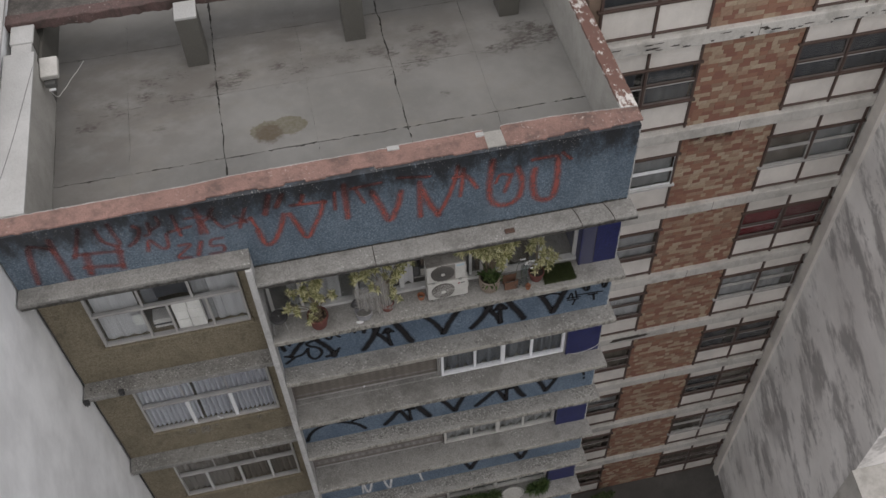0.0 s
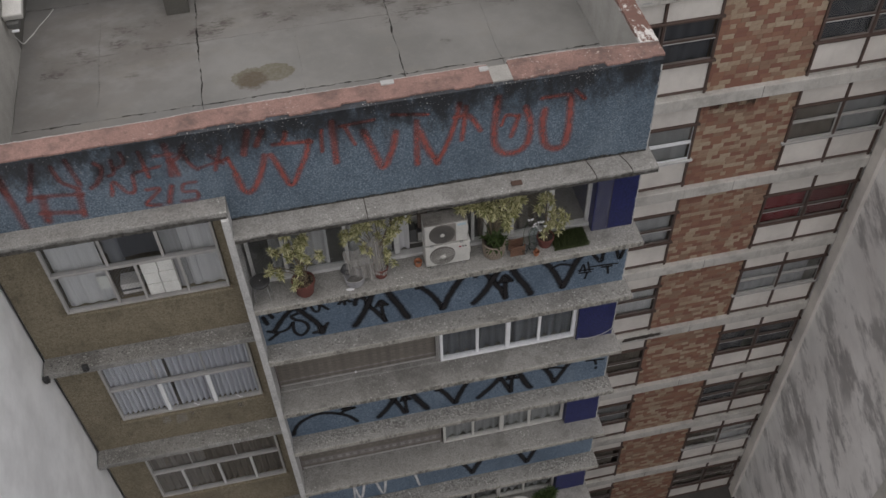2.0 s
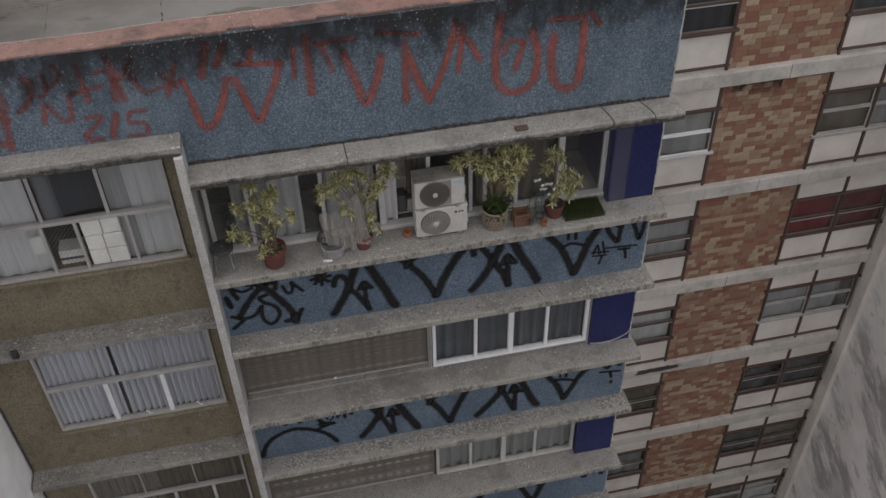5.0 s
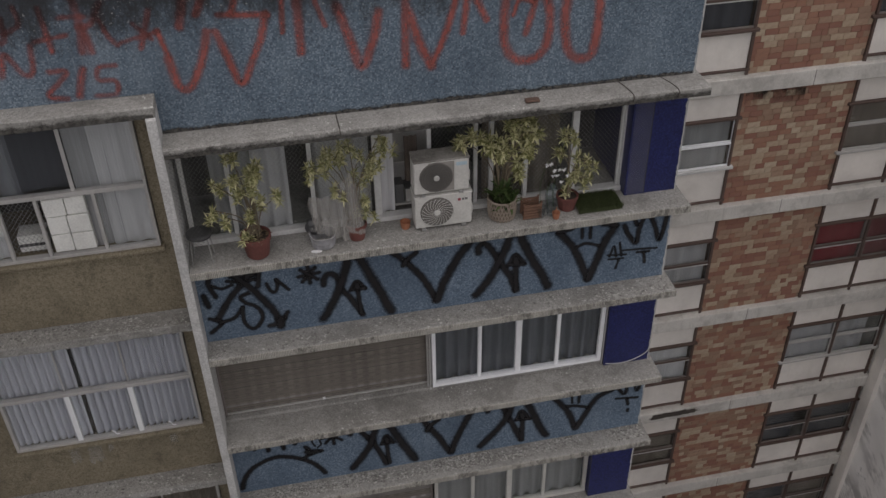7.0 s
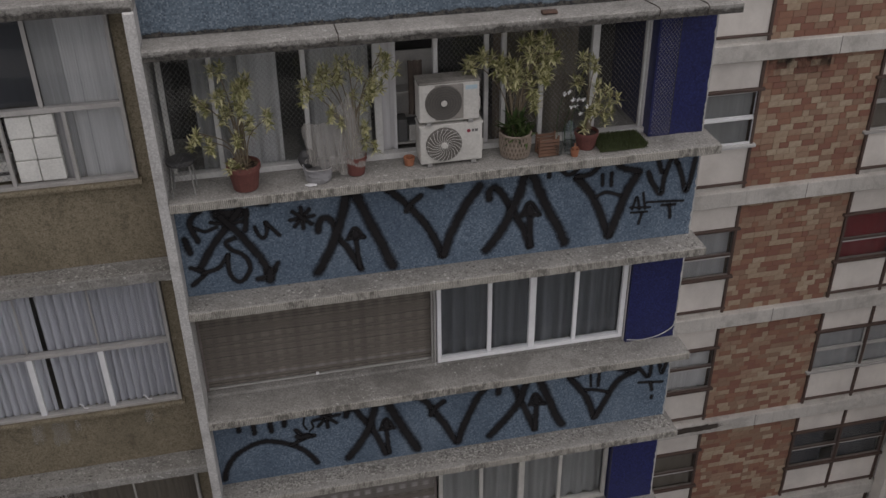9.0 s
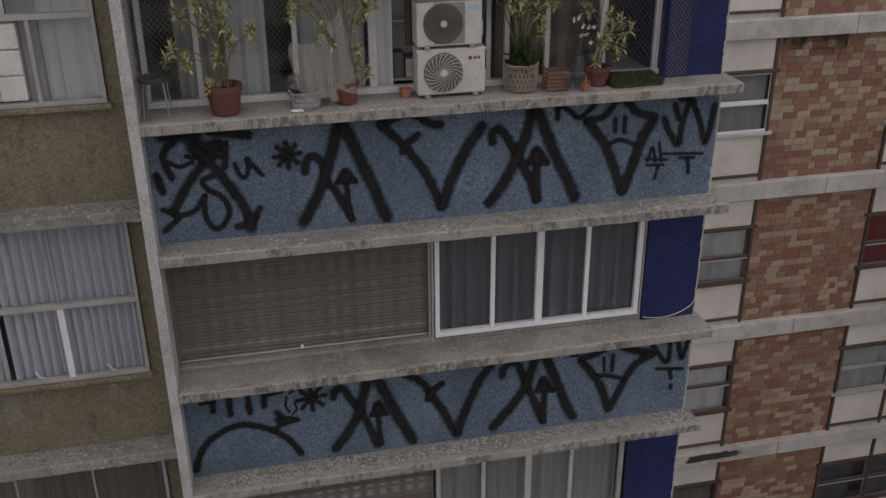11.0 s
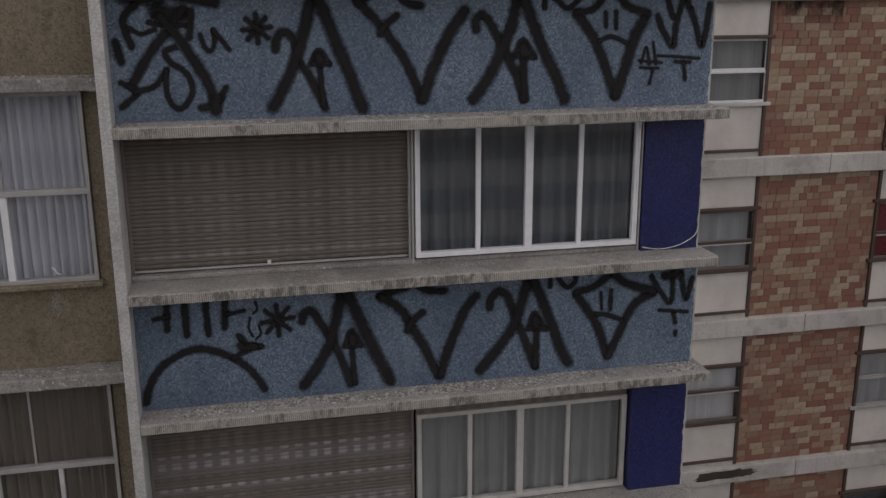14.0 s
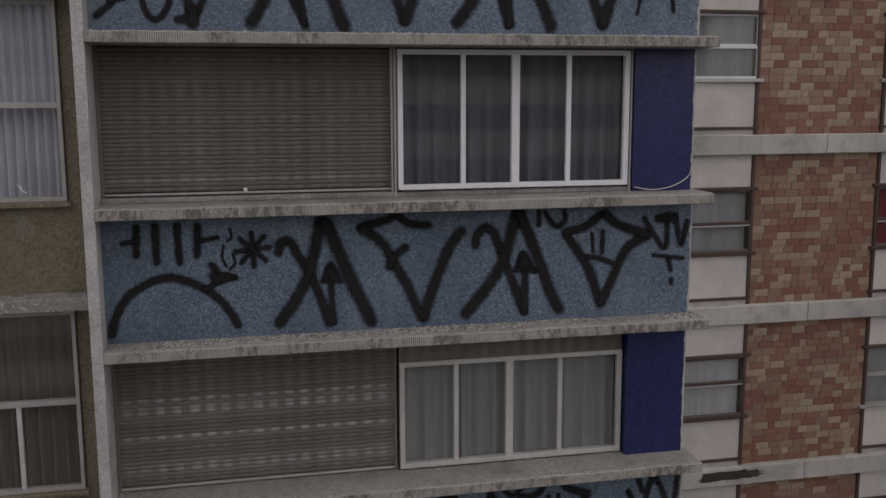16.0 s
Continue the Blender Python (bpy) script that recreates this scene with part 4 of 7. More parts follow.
def screed_panel(x0, x1, y0, y1, gaps, seed):
    """One cement field of the roof; its edges wander as cracked joints do."""
    bm = bmesh.new()
    rim = []
    sides = ((x0, y0, x1, y0, 0, 1, gaps[0]), (x1, y0, x1, y1, -1, 0, gaps[1]), (x1, y1, x0, y1, 0, -1, gaps[2]), (x0, y1, x0, y0, 1, 0, gaps[3]))
    for ax, ay, bx, by, nx, ny, g in sides:
        n = 64
        for i in range(n):
            u = i / n
            px, py = ax + (bx - ax) * u, ay + (by - ay) * u
            j = noise.noise((px * 3, py * 3, 3.7)) * 0.022 + noise.noise((px * 13, py * 13, 1.7)) * 0.014 + noise.noise((px * 37, py * 37, 6.1)) * 0.010
            cut = g * (0.9 * max(0.0, noise.noise((px * 2.3, py * 2.3, 2.2)) + 0.2) + 1.5 * max(0.0, noise.noise((px * 9, py * 9, 5.2))) + 0.9 * max(0.0, noise.noise((px * 29, py * 29, 8.2))))
            rim.append((px + nx * cut + (j if nx else 0), py + ny * cut + (j if ny else 0)))
    top = [bm.verts.new((x, y, 20.682)) for x, y in rim]
    low = [bm.verts.new((x, y, 20.650)) for x, y in rim]
    m = len(rim)
    bm.faces.new(top)
    for i in range(m):
        bm.faces.new((top[i], low[i], low[(i + 1) % m], top[(i + 1) % m]))
    return part("screed_panel", bm, SCREED, floor_base)


GX = [-3.17, -1.85, -0.20, 1.45, 3.09, 4.73, 6.42]
GY = [0.745, 2.42, 4.10, 5.72, 7.7, 9.5, 12.2]
WIDE_X = {2: 0.019, 4: 0.017}
WIDE_Y = {1: 0.020, 2: 0.007, 3: 0.013}
for ix in range(6):
    for iy in range(6):
        gx0, gx1 = WIDE_X.get(ix, 0.004), WIDE_X.get(ix + 1, 0.004)
        gy0, gy1 = WIDE_Y.get(iy, 0.004), WIDE_Y.get(iy + 1, 0.004)
        screed_panel(GX[ix], GX[ix + 1], GY[iy], GY[iy + 1], (gy0, gx1, gy1, gx0), ix + iy * 7)

for px in (-3.42, -0.50, 2.55, 5.64):
    p = part("roof_pillar", block(px - 0.2, px + 0.2, 5.0, 5.5, 20.68, 21.78, 0.012), PILLAR, blue, "grey rendered roof pillar")
    part("pillar_top", block(px - 0.205, px + 0.205, 4.995, 5.5, 21.78, 21.83, 0.01), WHITE_TOP, p, "white limewashed pillar top")
part("roof_canopy", block(-5.2, 6.42, 5.62, 6.5, 21.66, 21.82), GRAVEL, blue, "dark gravelled canopy roof")
part("canopy_rim", slab(-5.25, 6.42, 5.52, 5.78, 21.68, 21.88, 0.03, 31), CAP_DIRTY, blue, "crumbling terracotta canopy rim")
part("stub", block(-3.60, -3.24, 4.72, 5.10, 21.5, 21.80, 0.01), WHITE_TOP, blue, "white limewashed wall stub")


# ---- windows and shutters of the blue block ----
def sliding_window(x0, x1, z0, z1, y, posts, frame_mat, label, wide=(), unglazed=()):
    """An aluminium sliding window: outer frame, upright stiles and panes."""
    w = part("window", ring(x0, x1, y - 0.05, y + 0.05, z0, z1, 0.03, 0.055), frame_mat, blue, label)
    edges = [x0 + 0.03, *posts, x1 - 0.03]
    for i, x in enumerate(edges):
        half = 0.045 if x in wide else 0.028
        part("stile", block(x - half, x + half, y - 0.042 + 0.018 * (i % 2), y + 0.03, z0 + 0.05, z1 - 0.05, 0.005), frame_mat, w)
    for a, b in zip(edges, edges[1:]):
        if a in unglazed:
            continue
        part("pane", block(a + 0.02, b - 0.02, y + 0.004, y + 0.010, z0 + 0.05, z1 - 0.05), GLASS, w)
    return w


def shutter(x0, x1, z0, z1, y, label, seed, pale_rows=()):
    """A roller shutter of curved slats with a bottom rail and side channels."""
    sh = part("roller_shutter", block(x0, x1, y + 0.035, y + 0.05, z0, z1), AC_DARK, blue, label)
    pitch = 0.047
    n = int((z1 - z0 - 0.05) / pitch)
    me = []
    for mat in (SLAT, SLAT_LIGHT):
        bm = bmesh.new()
        ys = [(0.0, 0.014), (0.005, 0.005), (0.024, 0.0), (0.040, 0.004), (0.0455, 0.012)]
        m = 24
        rows = []
        for i in range(m + 1):
            x = x0 + 0.03 + (x1 - x0 - 0.06) * i / m
            rows.append([bm.verts.new((x, y + b + 0.004 * noise.noise((x * 4, seed, 2)), a + 0.005 * noise.noise((x * 5.5, seed, 7)))) for a, b in ys])
        for a, b in zip(rows, rows[1:]):
            for k in range(4):
                bm.faces.new((a[k], b[k], b[k + 1], a[k + 1]))
        mesh = bpy.data.meshes.new("slat")
        bm.to_mesh(mesh)
        bm.free()
        mesh.materials.append(mat)
        me.append(mesh)
    rnd = random.Random(seed)
    for i in range(n):
        z = z0 + 0.05 + i * pitch
        u = i / n
        pale = any(a < u < b for a, b in pale_rows)
        s = new("slat", me[1 if pale else 0])
        s.parent = sh
        s.location = (0, rnd.uniform(-0.004, 0.004), z)
    part("bottom_rail", block(x0 + 0.02, x1 - 0.02, y - 0.006, y + 0.04, z0 + 0.012, z0 + 0.036, 0.004), DUSTY_FRAME, sh)
    for x in (x0, x1 - 0.03):
        part("guide", block(x, x + 0.03, y - 0.02, y + 0.05, z0, z1), SASH, sh)
    return sh


CB = "curtains in the blue block"
# plant floor
z0, z1 = SILLS[0] + TH, HEADS[0]
posts = [0.63, 1.66, 2.50, 3.19, 3.81, 4.02, 4.50, 5.16]
sliding_window(0.05, 5.86, z0, z1, 0.66, posts, SATIN_FRAME, "white aluminium sliding doors, partly open", (2.50, 5.16), (2.50, 3.81, 5.16))
part("track", block(0.05, 5.86, 0.56, 0.61, z0, z0 + 0.07, 0.006), SATIN_FRAME, blue, "white sliding door track")
for a, b, m, lb in ((0.40, 0.92, CURTAIN_GREY, "grey white curtain behind sliding doors"), (0.93, 1.37, CURTAIN, "grey white curtain behind sliding doors"), (1.70, 2.42, CURTAIN, "grey white curtain behind sliding doors"), (3.92, 4.98, CURTAIN_BROWN, "dim insect screen behind sliding doors"), (2.52, 2.74, CURTAIN, "white curtain edge beside the open door")):
    curtain(a, b, 0.76, z0 - 0.004, z1 - 0.02, m, lb, CB, int(a * 10), 4.6, 0.05)
# shuttered floors
for i in range(1, 6):
    z0, z1 = SILLS[i] + TH, HEADS[i]
    shutter(0.006, 3.10, z0 + (0.056 if i == 1 else 0.006), z1, 0.60, "brown slatted roller shutter, let down over the window", i, ((0.04, 0.07),) if i == 1 else ((0.06, 0.16), (0.30, 0.36), (0.44, 0.62)))
    if i == 1:
        part("upstand", slab(0.004, 5.858, 0.50, 0.74, z0 - 0.004, z0 + 0.052, 0.004, 91), LEDGE, blue, "low mortar step under the windows")
        sliding_window(3.13, 5.82, z0 + 0.075, z1 - 0.02, 0.52, [3.87, 4.47, 5.10], WHITE_FRAME, "white four-pane sliding window with dark curtains", (4.47,))
    else:
        sliding_window(3.13, 5.84, z0 + 0.02, z1 - 0.33, 0.58, [3.80, 4.44, 5.07], GREY_FRAME, "grey four-pane sliding window under a shutter box", (4.44,))
        part("shutter_box", block(3.13, 5.84, 0.56, 0.72, z1 - 0.33, z1), SLAT, blue, "brown wooden shutter box")
    curtain(3.17, 5.80, 0.64 if i == 1 else 0.68, z0 + 0.03, z1 - 0.05, CURTAIN_DIM if i == 1 else CURTAIN_MID, "grey curtain drawn across the window", CB, 50 + i, 4.6, 0.055 if i == 1 else 0.045)
for gx0, gx1, gy in ((3.062, 3.085, 0.53), (3.092, 3.118, 0.50), (5.832, 5.852, 0.46)):
    part("guide_rail", block(gx0, gx1, gy, gy + 0.05, SILLS[1] + TH, HEADS[1], 0.004), DUSTY_FRAME, blue, "dusty aluminium shutter guide")
nub = part("latch", block(1.46, 1.50, 0.575, 0.60, 15.13, 15.17, 0.005), WHITE_FRAME, blue, "small white shutter latch")


# olive bay windows
def bay_window(z0, z1, split, ups, lows, mat, label, sash_mat, unglazed=(), slim=(0.028, 0.028)):
    x0, x1, y = -2.95, -0.33, 0.58
    w = part("window", ring(x0, x1, y - 0.045, y + 0.05, z0, z1, 0.04, 0.045), mat, blue, label)
    part("transom", block(x0, x1, y - 0.05, y + 0.04, split - 0.03, split + 0.03, 0.006), mat, w)
    part("window_sill", slab(x0 - 0.05, x1 + 0.04, y - 0.10, y + 0.06, z0 - 0.06, z0 - 0.002, 0.004, z0), OLIVE, w)
    for lower, row, (a, b) in ((False, ups, (split + 0.028, z1 - 0.044)), (True, lows, (z0 + 0.044, split - 0.028))):
        edges = [x0 + 0.05, *row, x1 - 0.05]
        for x in row:
            part("mullion", block(x - slim[lower], x + slim[lower], y - (0.035 if lower else 0.016), y + (0.035 if lower else 0.0), a, b, 0.004), sash_mat if lower or mat is SASH else mat, w)
        for i, (c, d) in enumerate(zip(edges, edges[1:])):
            if lower and i in unglazed:
                continue
            part("pane", block(c, d, y + 0.004, y + 0.010, a, b), GLASS, w)
    return w


bay_window(*OL_WIN[0], 19.30, (-2.05, -1.19), (-2.10, -1.66, -0.98), DUSTY_FRAME, "grey framed window with a sliding lower sash, half open", DUSTY_FRAME, (1, 2), (0.024, 0.02))
bay_window(*OL_WIN[1], 16.06, (-2.06, -1.20), (-2.06, -1.20), DUSTY_FRAME, "grey framed six-pane window with pleated curtains", WHITE_FRAME, (), (0.010, 0.036))
for k in range(2, 6):
    bay_window(*OL_WIN[k], OL_WIN[k][0] + 0.985, (-2.1, -1.2), (-2.35, -1.62, -0.95), DUSTY_FRAME, "grey framed window with a dark brown curtain", SATIN_FRAME, (), (0.012, 0.024))
for a, b, zz, m, sd, wv, lb in (
        (-2.90, -2.14, (18.25, 20.38), CURTAIN, 1, 4, "white curtain gathered at the side"), (-0.90, -0.36, (18.25, 20.38), CURTAIN, 2, 5, "white curtain gathered at the side"),
        (-2.04, -1.80, (19.2, 20.38), CURTAIN_DIM, 5, 4, "dim grey curtain edge in the upper light"), (-1.80, -1.19, (19.3, 20.38), DIM_PANE_CLOTH, 7, 2, "dark blue-grey curtain in the upper light"), (-1.19, -0.74, (18.25, 20.38), CURTAIN_GREY, 6, 3, "grey sheer curtain beside the white one"),
        (-2.92, -1.885, (14.96, 17.08), CURTAIN_PLEAT, 3, 10, "white pleated curtain closed across the window"), (-1.855, -0.36, (14.96, 17.08), CURTAIN_PLEAT, 4, 10, "white pleated curtain closed across the window")):
    curtain(a, b, 0.70 if zz[0] < 16 else 0.70 + 0.004 * sd, *zz, m, lb, CB, sd, wv, 0.075 if zz[0] < 16 else 0.02, 0.75, zz[0] < 16)
for k in range(2, 6):
    curtain(-2.92, -0.36, 0.67, OL_WIN[k][0] - 0.12, OL_WIN[k][1], CURTAIN_BROWN, "dark brown pleated curtain closed across the window", CB, 20 + k, 8, 0.045)
for hx in (-1.548, -0.748):
    bm = bmesh.new()
    tube(bm, smooth_line([(hx - 0.05, 0.515, 15.262), (hx - 0.012, 0.505, 15.235), (hx + 0.004, 0.50, 15.195), (hx + 0.046, 0.51, 15.178)], 4), 0.008, 0.007, 6)
    part("window_catch", bm, WHITE_FRAME, blue, "small curved white window catch")
shelf = thing("packing_blocks", "white foam packing blocks stacked in the open window", "packaging")
rnd = random.Random(8)
for r in range(3):
    zb = 18.445 + r * 0.268
    cut = -1.34 + rnd.uniform(-0.05, 0.05)
    for a, b in ((-1.60, cut), (cut + 0.008, -1.10)):
        part("block", block(a, b, 0.565 + rnd.uniform(0, 0.02), 0.70, zb, zb + 0.260 - rnd.uniform(0, 0.012), 0.012), PACKING, shelf)
carton = thing("carton", "white carton lying open inside the bay window", "box")
part("box", block(-2.04, -1.70, 0.72, 0.98, 18.42, 18.66, 0.008), PACKING, carton)
part("flap", block(-2.05, -1.69, 0.71, 0.735, 18.50, 18.54, 0.004), AC_DARK, carton)
sheet = thing("paper_sheet", "white paper taped inside the sliding sash", "paper")
part("sheet", block(-2.30, -2.13, 0.596, 0.600, 18.78, 19.08), PACKING, sheet)


# ---- graffiti ----
def shifted(strokes, dx, dz, sx=1.0, sz=1.0):
    return [(w, [(a * sx + dx, b * sz + dz) for a, b in pts]) for w, pts in strokes]


def star(x, z, r, w):
    return [(w, [(x - r * math.cos(a), z - r * math.sin(a)), (x + r * math.cos(a), z + r * math.sin(a))]) for a in (0.1, 0.85, 1.62, 2.4)]


# letter shapes, in metres from the foot of the band
# The two heavy top bars draw sprayed paint and the ledge's shade together.
KNOT_LEFT = [(0.14, [(0.19, 1.25), (0.51, 1.23)]), (0.11, [(0.68, 1.26), (1.07, 1.19)]), (0.143, [(0.48, 1.1), (0.75, 1.07)]), (0.077, [(0.28, 1.16), (0.16, 1.03), (0.22, 0.77)]),
             (0.05, [(0.21, 0.95), (0.32, 0.89), (0.46, 0.93)]), (0.082, [(0.07, 0.81), (0.11, 0.62)]), (0.095, [(0.75, 1.13), (0.53, 0.86), (0.35, 0.63), (0.19, 0.37)]),
             (0.067, [(0.09, 0.41), (0.24, 0.31), (0.08, 0.16)]), (0.062, [(0.22, 0.31), (0.42, 0.37), (0.55, 0.53)]), (0.049, [(0.4, 1.0), (0.59, 0.96), (0.78, 0.97)])]
KNOT_RIGHT = [(0.104, [(0.52, 1.06), (0.7, 0.82), (0.82, 0.62), (0.95, 0.38), (1.01, 0.15)]), (0.075, [(1.12, 0.33), (1.03, 0.17), (0.86, 0.13)]), (0.114, [(1.02, 0.23), (1.01, 0.1)]),
              (0.073, [(0.83, 1.11), (0.79, 0.85)]),
              (0.062, [(0.64, 0.75), (0.54, 0.7), (0.6, 0.59), (0.73, 0.5), (0.79, 0.34), (0.73, 0.19), (0.64, 0.13), (0.56, 0.2), (0.53, 0.33), (0.54, 0.52)]),
              (0.051, [(0.9, 0.87), (0.94, 0.75), (1.0, 0.71), (1.04, 0.8), (1.03, 0.92)]), (0.051, [(1.04, 0.91), (1.11, 0.82), (1.18, 0.72)])]
CROSSED_A = [(0.088, [(1.65, 0.71), (1.66, 0.81), (1.71, 0.88), (1.78, 0.88), (1.85, 0.77), (1.89, 0.59), (1.99, 0.43), (2.08, 0.24), (2.15, 0.09)]),
             (0.122, [(2.05, 1.28), (1.96, 0.92), (1.84, 0.57), (1.71, 0.3), (1.6, 0.12)]), (0.13, [(2.09, 1.28), (2.21, 0.96), (2.35, 0.61), (2.46, 0.32), (2.55, 0.08)]),
             (0.066, [(2.09, 0.67), (2.11, 0.41), (2.13, 0.12)]), (0.054, [(2.0, 0.55), (2.1, 0.7), (2.21, 0.55)]), (0.066, [(2.04, 0.56), (2.19, 0.56)]), (0.10, [(2.095, 0.63), (2.105, 0.585)])]
VEE_A = [(0.09, [(2.52, 1.19), (2.76, 1.29), (2.89, 1.29), (3.06, 1.17), (3.19, 1.14)]),
         (0.096, [(2.51, 1.2), (2.62, 1.09), (2.74, 0.96), (2.85, 0.82), (2.97, 0.65), (3.09, 0.42), (3.19, 0.15)]), (0.085, [(2.93, 1.04), (2.81, 0.95), (2.75, 0.86)]),
         (0.126, [(3.67, 1.08), (3.53, 0.89), (3.4, 0.65), (3.29, 0.41), (3.21, 0.16)])]
CROSSED_B = [(0.101, [(3.8, 0.89), (3.8, 0.98), (3.86, 1.04), (3.95, 0.96), (4.07, 0.75), (4.18, 0.55), (4.28, 0.36), (4.35, 0.12)]),
             (0.128, [(4.26, 1.3), (4.21, 0.97), (4.1, 0.69), (3.95, 0.38), (3.77, 0.14)]), (0.128, [(4.3, 1.3), (4.44, 0.95), (4.58, 0.63), (4.73, 0.35), (4.83, 0.11)]),
             (0.092, [(4.33, 0.72), (4.36, 0.13)]), (0.066, [(4.23, 0.59), (4.33, 0.77), (4.47, 0.58)]), (0.073, [(4.27, 0.6), (4.45, 0.58)]), (0.11, [(4.335, 0.69), (4.35, 0.62)])]
CROWN_A = [(0.065, [(4.56, 1.31), (4.57, 1.11)]), (0.065, [(4.57, 1.28), (4.73, 1.18), (4.84, 1.1), (5.01, 1.24)]), (0.107, [(4.94, 1.04), (5.11, 0.84), (5.27, 0.54), (5.42, 0.14)]),
           (0.124, [(5.75, 0.99), (5.63, 0.76), (5.54, 0.45), (5.44, 0.14)]), (0.079, [(4.94, 1.06), (5.14, 1.09), (5.26, 1.24), (5.31, 1.31)]),
           (0.094, [(5.33, 1.31), (5.45, 1.21), (5.55, 1.11), (5.78, 1.04)]), (0.054, [(5.28, 1.05), (5.29, 0.9)]), (0.054, [(5.4, 1.06), (5.41, 0.88)]),
           (0.054, [(5.21, 0.74), (5.35, 0.79), (5.55, 0.72)])]
TWIN_A = [(0.075, [(5.9, 1.01), (5.98, 0.84), (6.11, 0.67), (6.13, 0.91), (6.2, 1.19)]), (0.069, [(6.02, 1.17), (6.08, 1.0)]),
          (0.07, [(6.3, 1.08), (6.39, 0.86), (6.46, 0.66), (6.51, 0.89), (6.53, 1.13)]), (0.069, [(6.08, 1.24), (6.24, 1.21), (6.27, 1.1)])]
TAIL_A = [(0.035, [(5.73, 0.49), (5.78, 0.67), (5.83, 0.48)]), (0.035, [(5.86, 0.72), (5.91, 0.48)]), (0.034, [(5.7, 0.52), (5.98, 0.49)]), (0.035, [(5.72, 0.44), (5.94, 0.43)]),
          (0.035, [(5.87, 0.42), (5.86, 0.34), (5.84, 0.26)]), (0.035, [(5.93, 0.57), (6.22, 0.55), (6.44, 0.53)]), (0.043, [(6.14, 0.5), (6.33, 0.49)]),
          (0.05, [(6.25, 0.48), (6.28, 0.3)])]
ARCH = [(0.087, [(0.05, 0.1), (0.1, 0.28), (0.24, 0.5), (0.45, 0.63), (0.67, 0.68), (0.89, 0.61), (1.09, 0.49), (1.23, 0.34), (1.35, 0.14)]),
        (0.077, [(1.1, 0.8), (1.18, 0.69), (1.33, 0.65)]), (0.065, [(1.02, 0.54), (1.19, 0.62), (1.33, 0.66)]), (0.10, [(1.11, 0.68), (1.15, 0.65), (1.26, 0.655)]), (0.074, [(0.35, 1.22), (0.34, 0.93)]),
        (0.075, [(0.54, 1.23), (0.54, 0.85)]), (0.075, [(0.76, 1.23), (0.77, 0.84)]), (0.077, [(0.97, 1.22), (0.95, 0.91)]), (0.051, [(0.2, 1.06), (0.36, 1.08)]),
        (0.053, [(0.98, 1.06), (1.17, 1.09)]), (0.03, [(1.3, 1.18), (1.31, 1.09), (1.27, 1.05)]),
        (0.029, [(1.23, 1.0), (1.21, 0.88), (1.25, 0.78)]), (0.03, [(1.32, 0.9), (1.34, 0.81), (1.28, 0.74)])]
CROSSED_C = [(0.096, [(1.8, 0.91), (1.83, 1.01), (1.92, 1.02), (2.01, 0.86), (2.13, 0.67), (2.19, 0.52), (2.27, 0.3), (2.33, 0.1)]),
             (0.122, [(2.25, 1.22), (2.18, 0.89), (2.08, 0.58), (1.93, 0.32), (1.79, 0.13)]), (0.136, [(2.31, 1.21), (2.44, 0.9), (2.56, 0.61), (2.68, 0.34), (2.79, 0.1)]),
             (0.068, [(2.35, 0.71), (2.36, 0.37), (2.38, 0.11)]), (0.062, [(2.27, 0.57), (2.35, 0.76), (2.46, 0.56)]), (0.062, [(2.29, 0.57), (2.43, 0.57)]), (0.10, [(2.352, 0.68), (2.36, 0.60)])]
VEE_B = [(0.088, [(2.68, 1.15), (2.97, 1.22), (3.07, 1.27), (3.24, 1.17), (3.44, 1.15)]),
         (0.107, [(2.72, 1.12), (2.88, 1.01), (2.98, 0.88), (3.07, 0.71), (3.2, 0.48), (3.31, 0.23), (3.37, 0.11)]), (0.091, [(3.18, 0.91), (3.05, 0.8), (3.0, 0.7)]),
         (0.112, [(3.82, 1.07), (3.69, 0.91), (3.56, 0.62), (3.46, 0.36), (3.4, 0.12)])]
CROSSED_D = [(0.101, [(3.98, 0.91), (4.0, 1.02), (4.1, 1.1), (4.2, 1.02), (4.29, 0.78), (4.39, 0.54), (4.48, 0.3), (4.55, 0.12)]),
             (0.127, [(4.45, 1.24), (4.38, 0.97), (4.27, 0.65), (4.09, 0.39), (3.87, 0.13)]), (0.127, [(4.5, 1.24), (4.66, 0.86), (4.78, 0.56), (4.89, 0.28), (4.97, 0.13)]),
             (0.088, [(4.56, 0.64), (4.56, 0.12)]), (0.06, [(4.46, 0.61), (4.53, 0.8), (4.68, 0.58)]), (0.068, [(4.47, 0.61), (4.66, 0.59)]), (0.11, [(4.545, 0.71), (4.56, 0.64)])]
CROWN_B = [(0.061, [(4.72, 1.26), (4.72, 1.11)]), (0.061, [(4.79, 1.25), (4.92, 1.09), (5.03, 1.15), (5.02, 1.26)]), (0.103, [(5.05, 0.98), (5.21, 0.77), (5.35, 0.53), (5.47, 0.17)]),
           (0.108, [(6.04, 0.94), (5.8, 0.81), (5.63, 0.48), (5.49, 0.17)]), (0.097, [(5.05, 1.02), (5.27, 1.07), (5.46, 1.21)]), (0.105, [(5.52, 1.21), (5.69, 1.08), (6.04, 0.96)]),
           (0.042, [(5.36, 0.99), (5.38, 0.78)]), (0.056, [(5.49, 1.01), (5.49, 0.77)]), (0.063, [(5.31, 0.72), (5.45, 0.7), (5.65, 0.62)])]
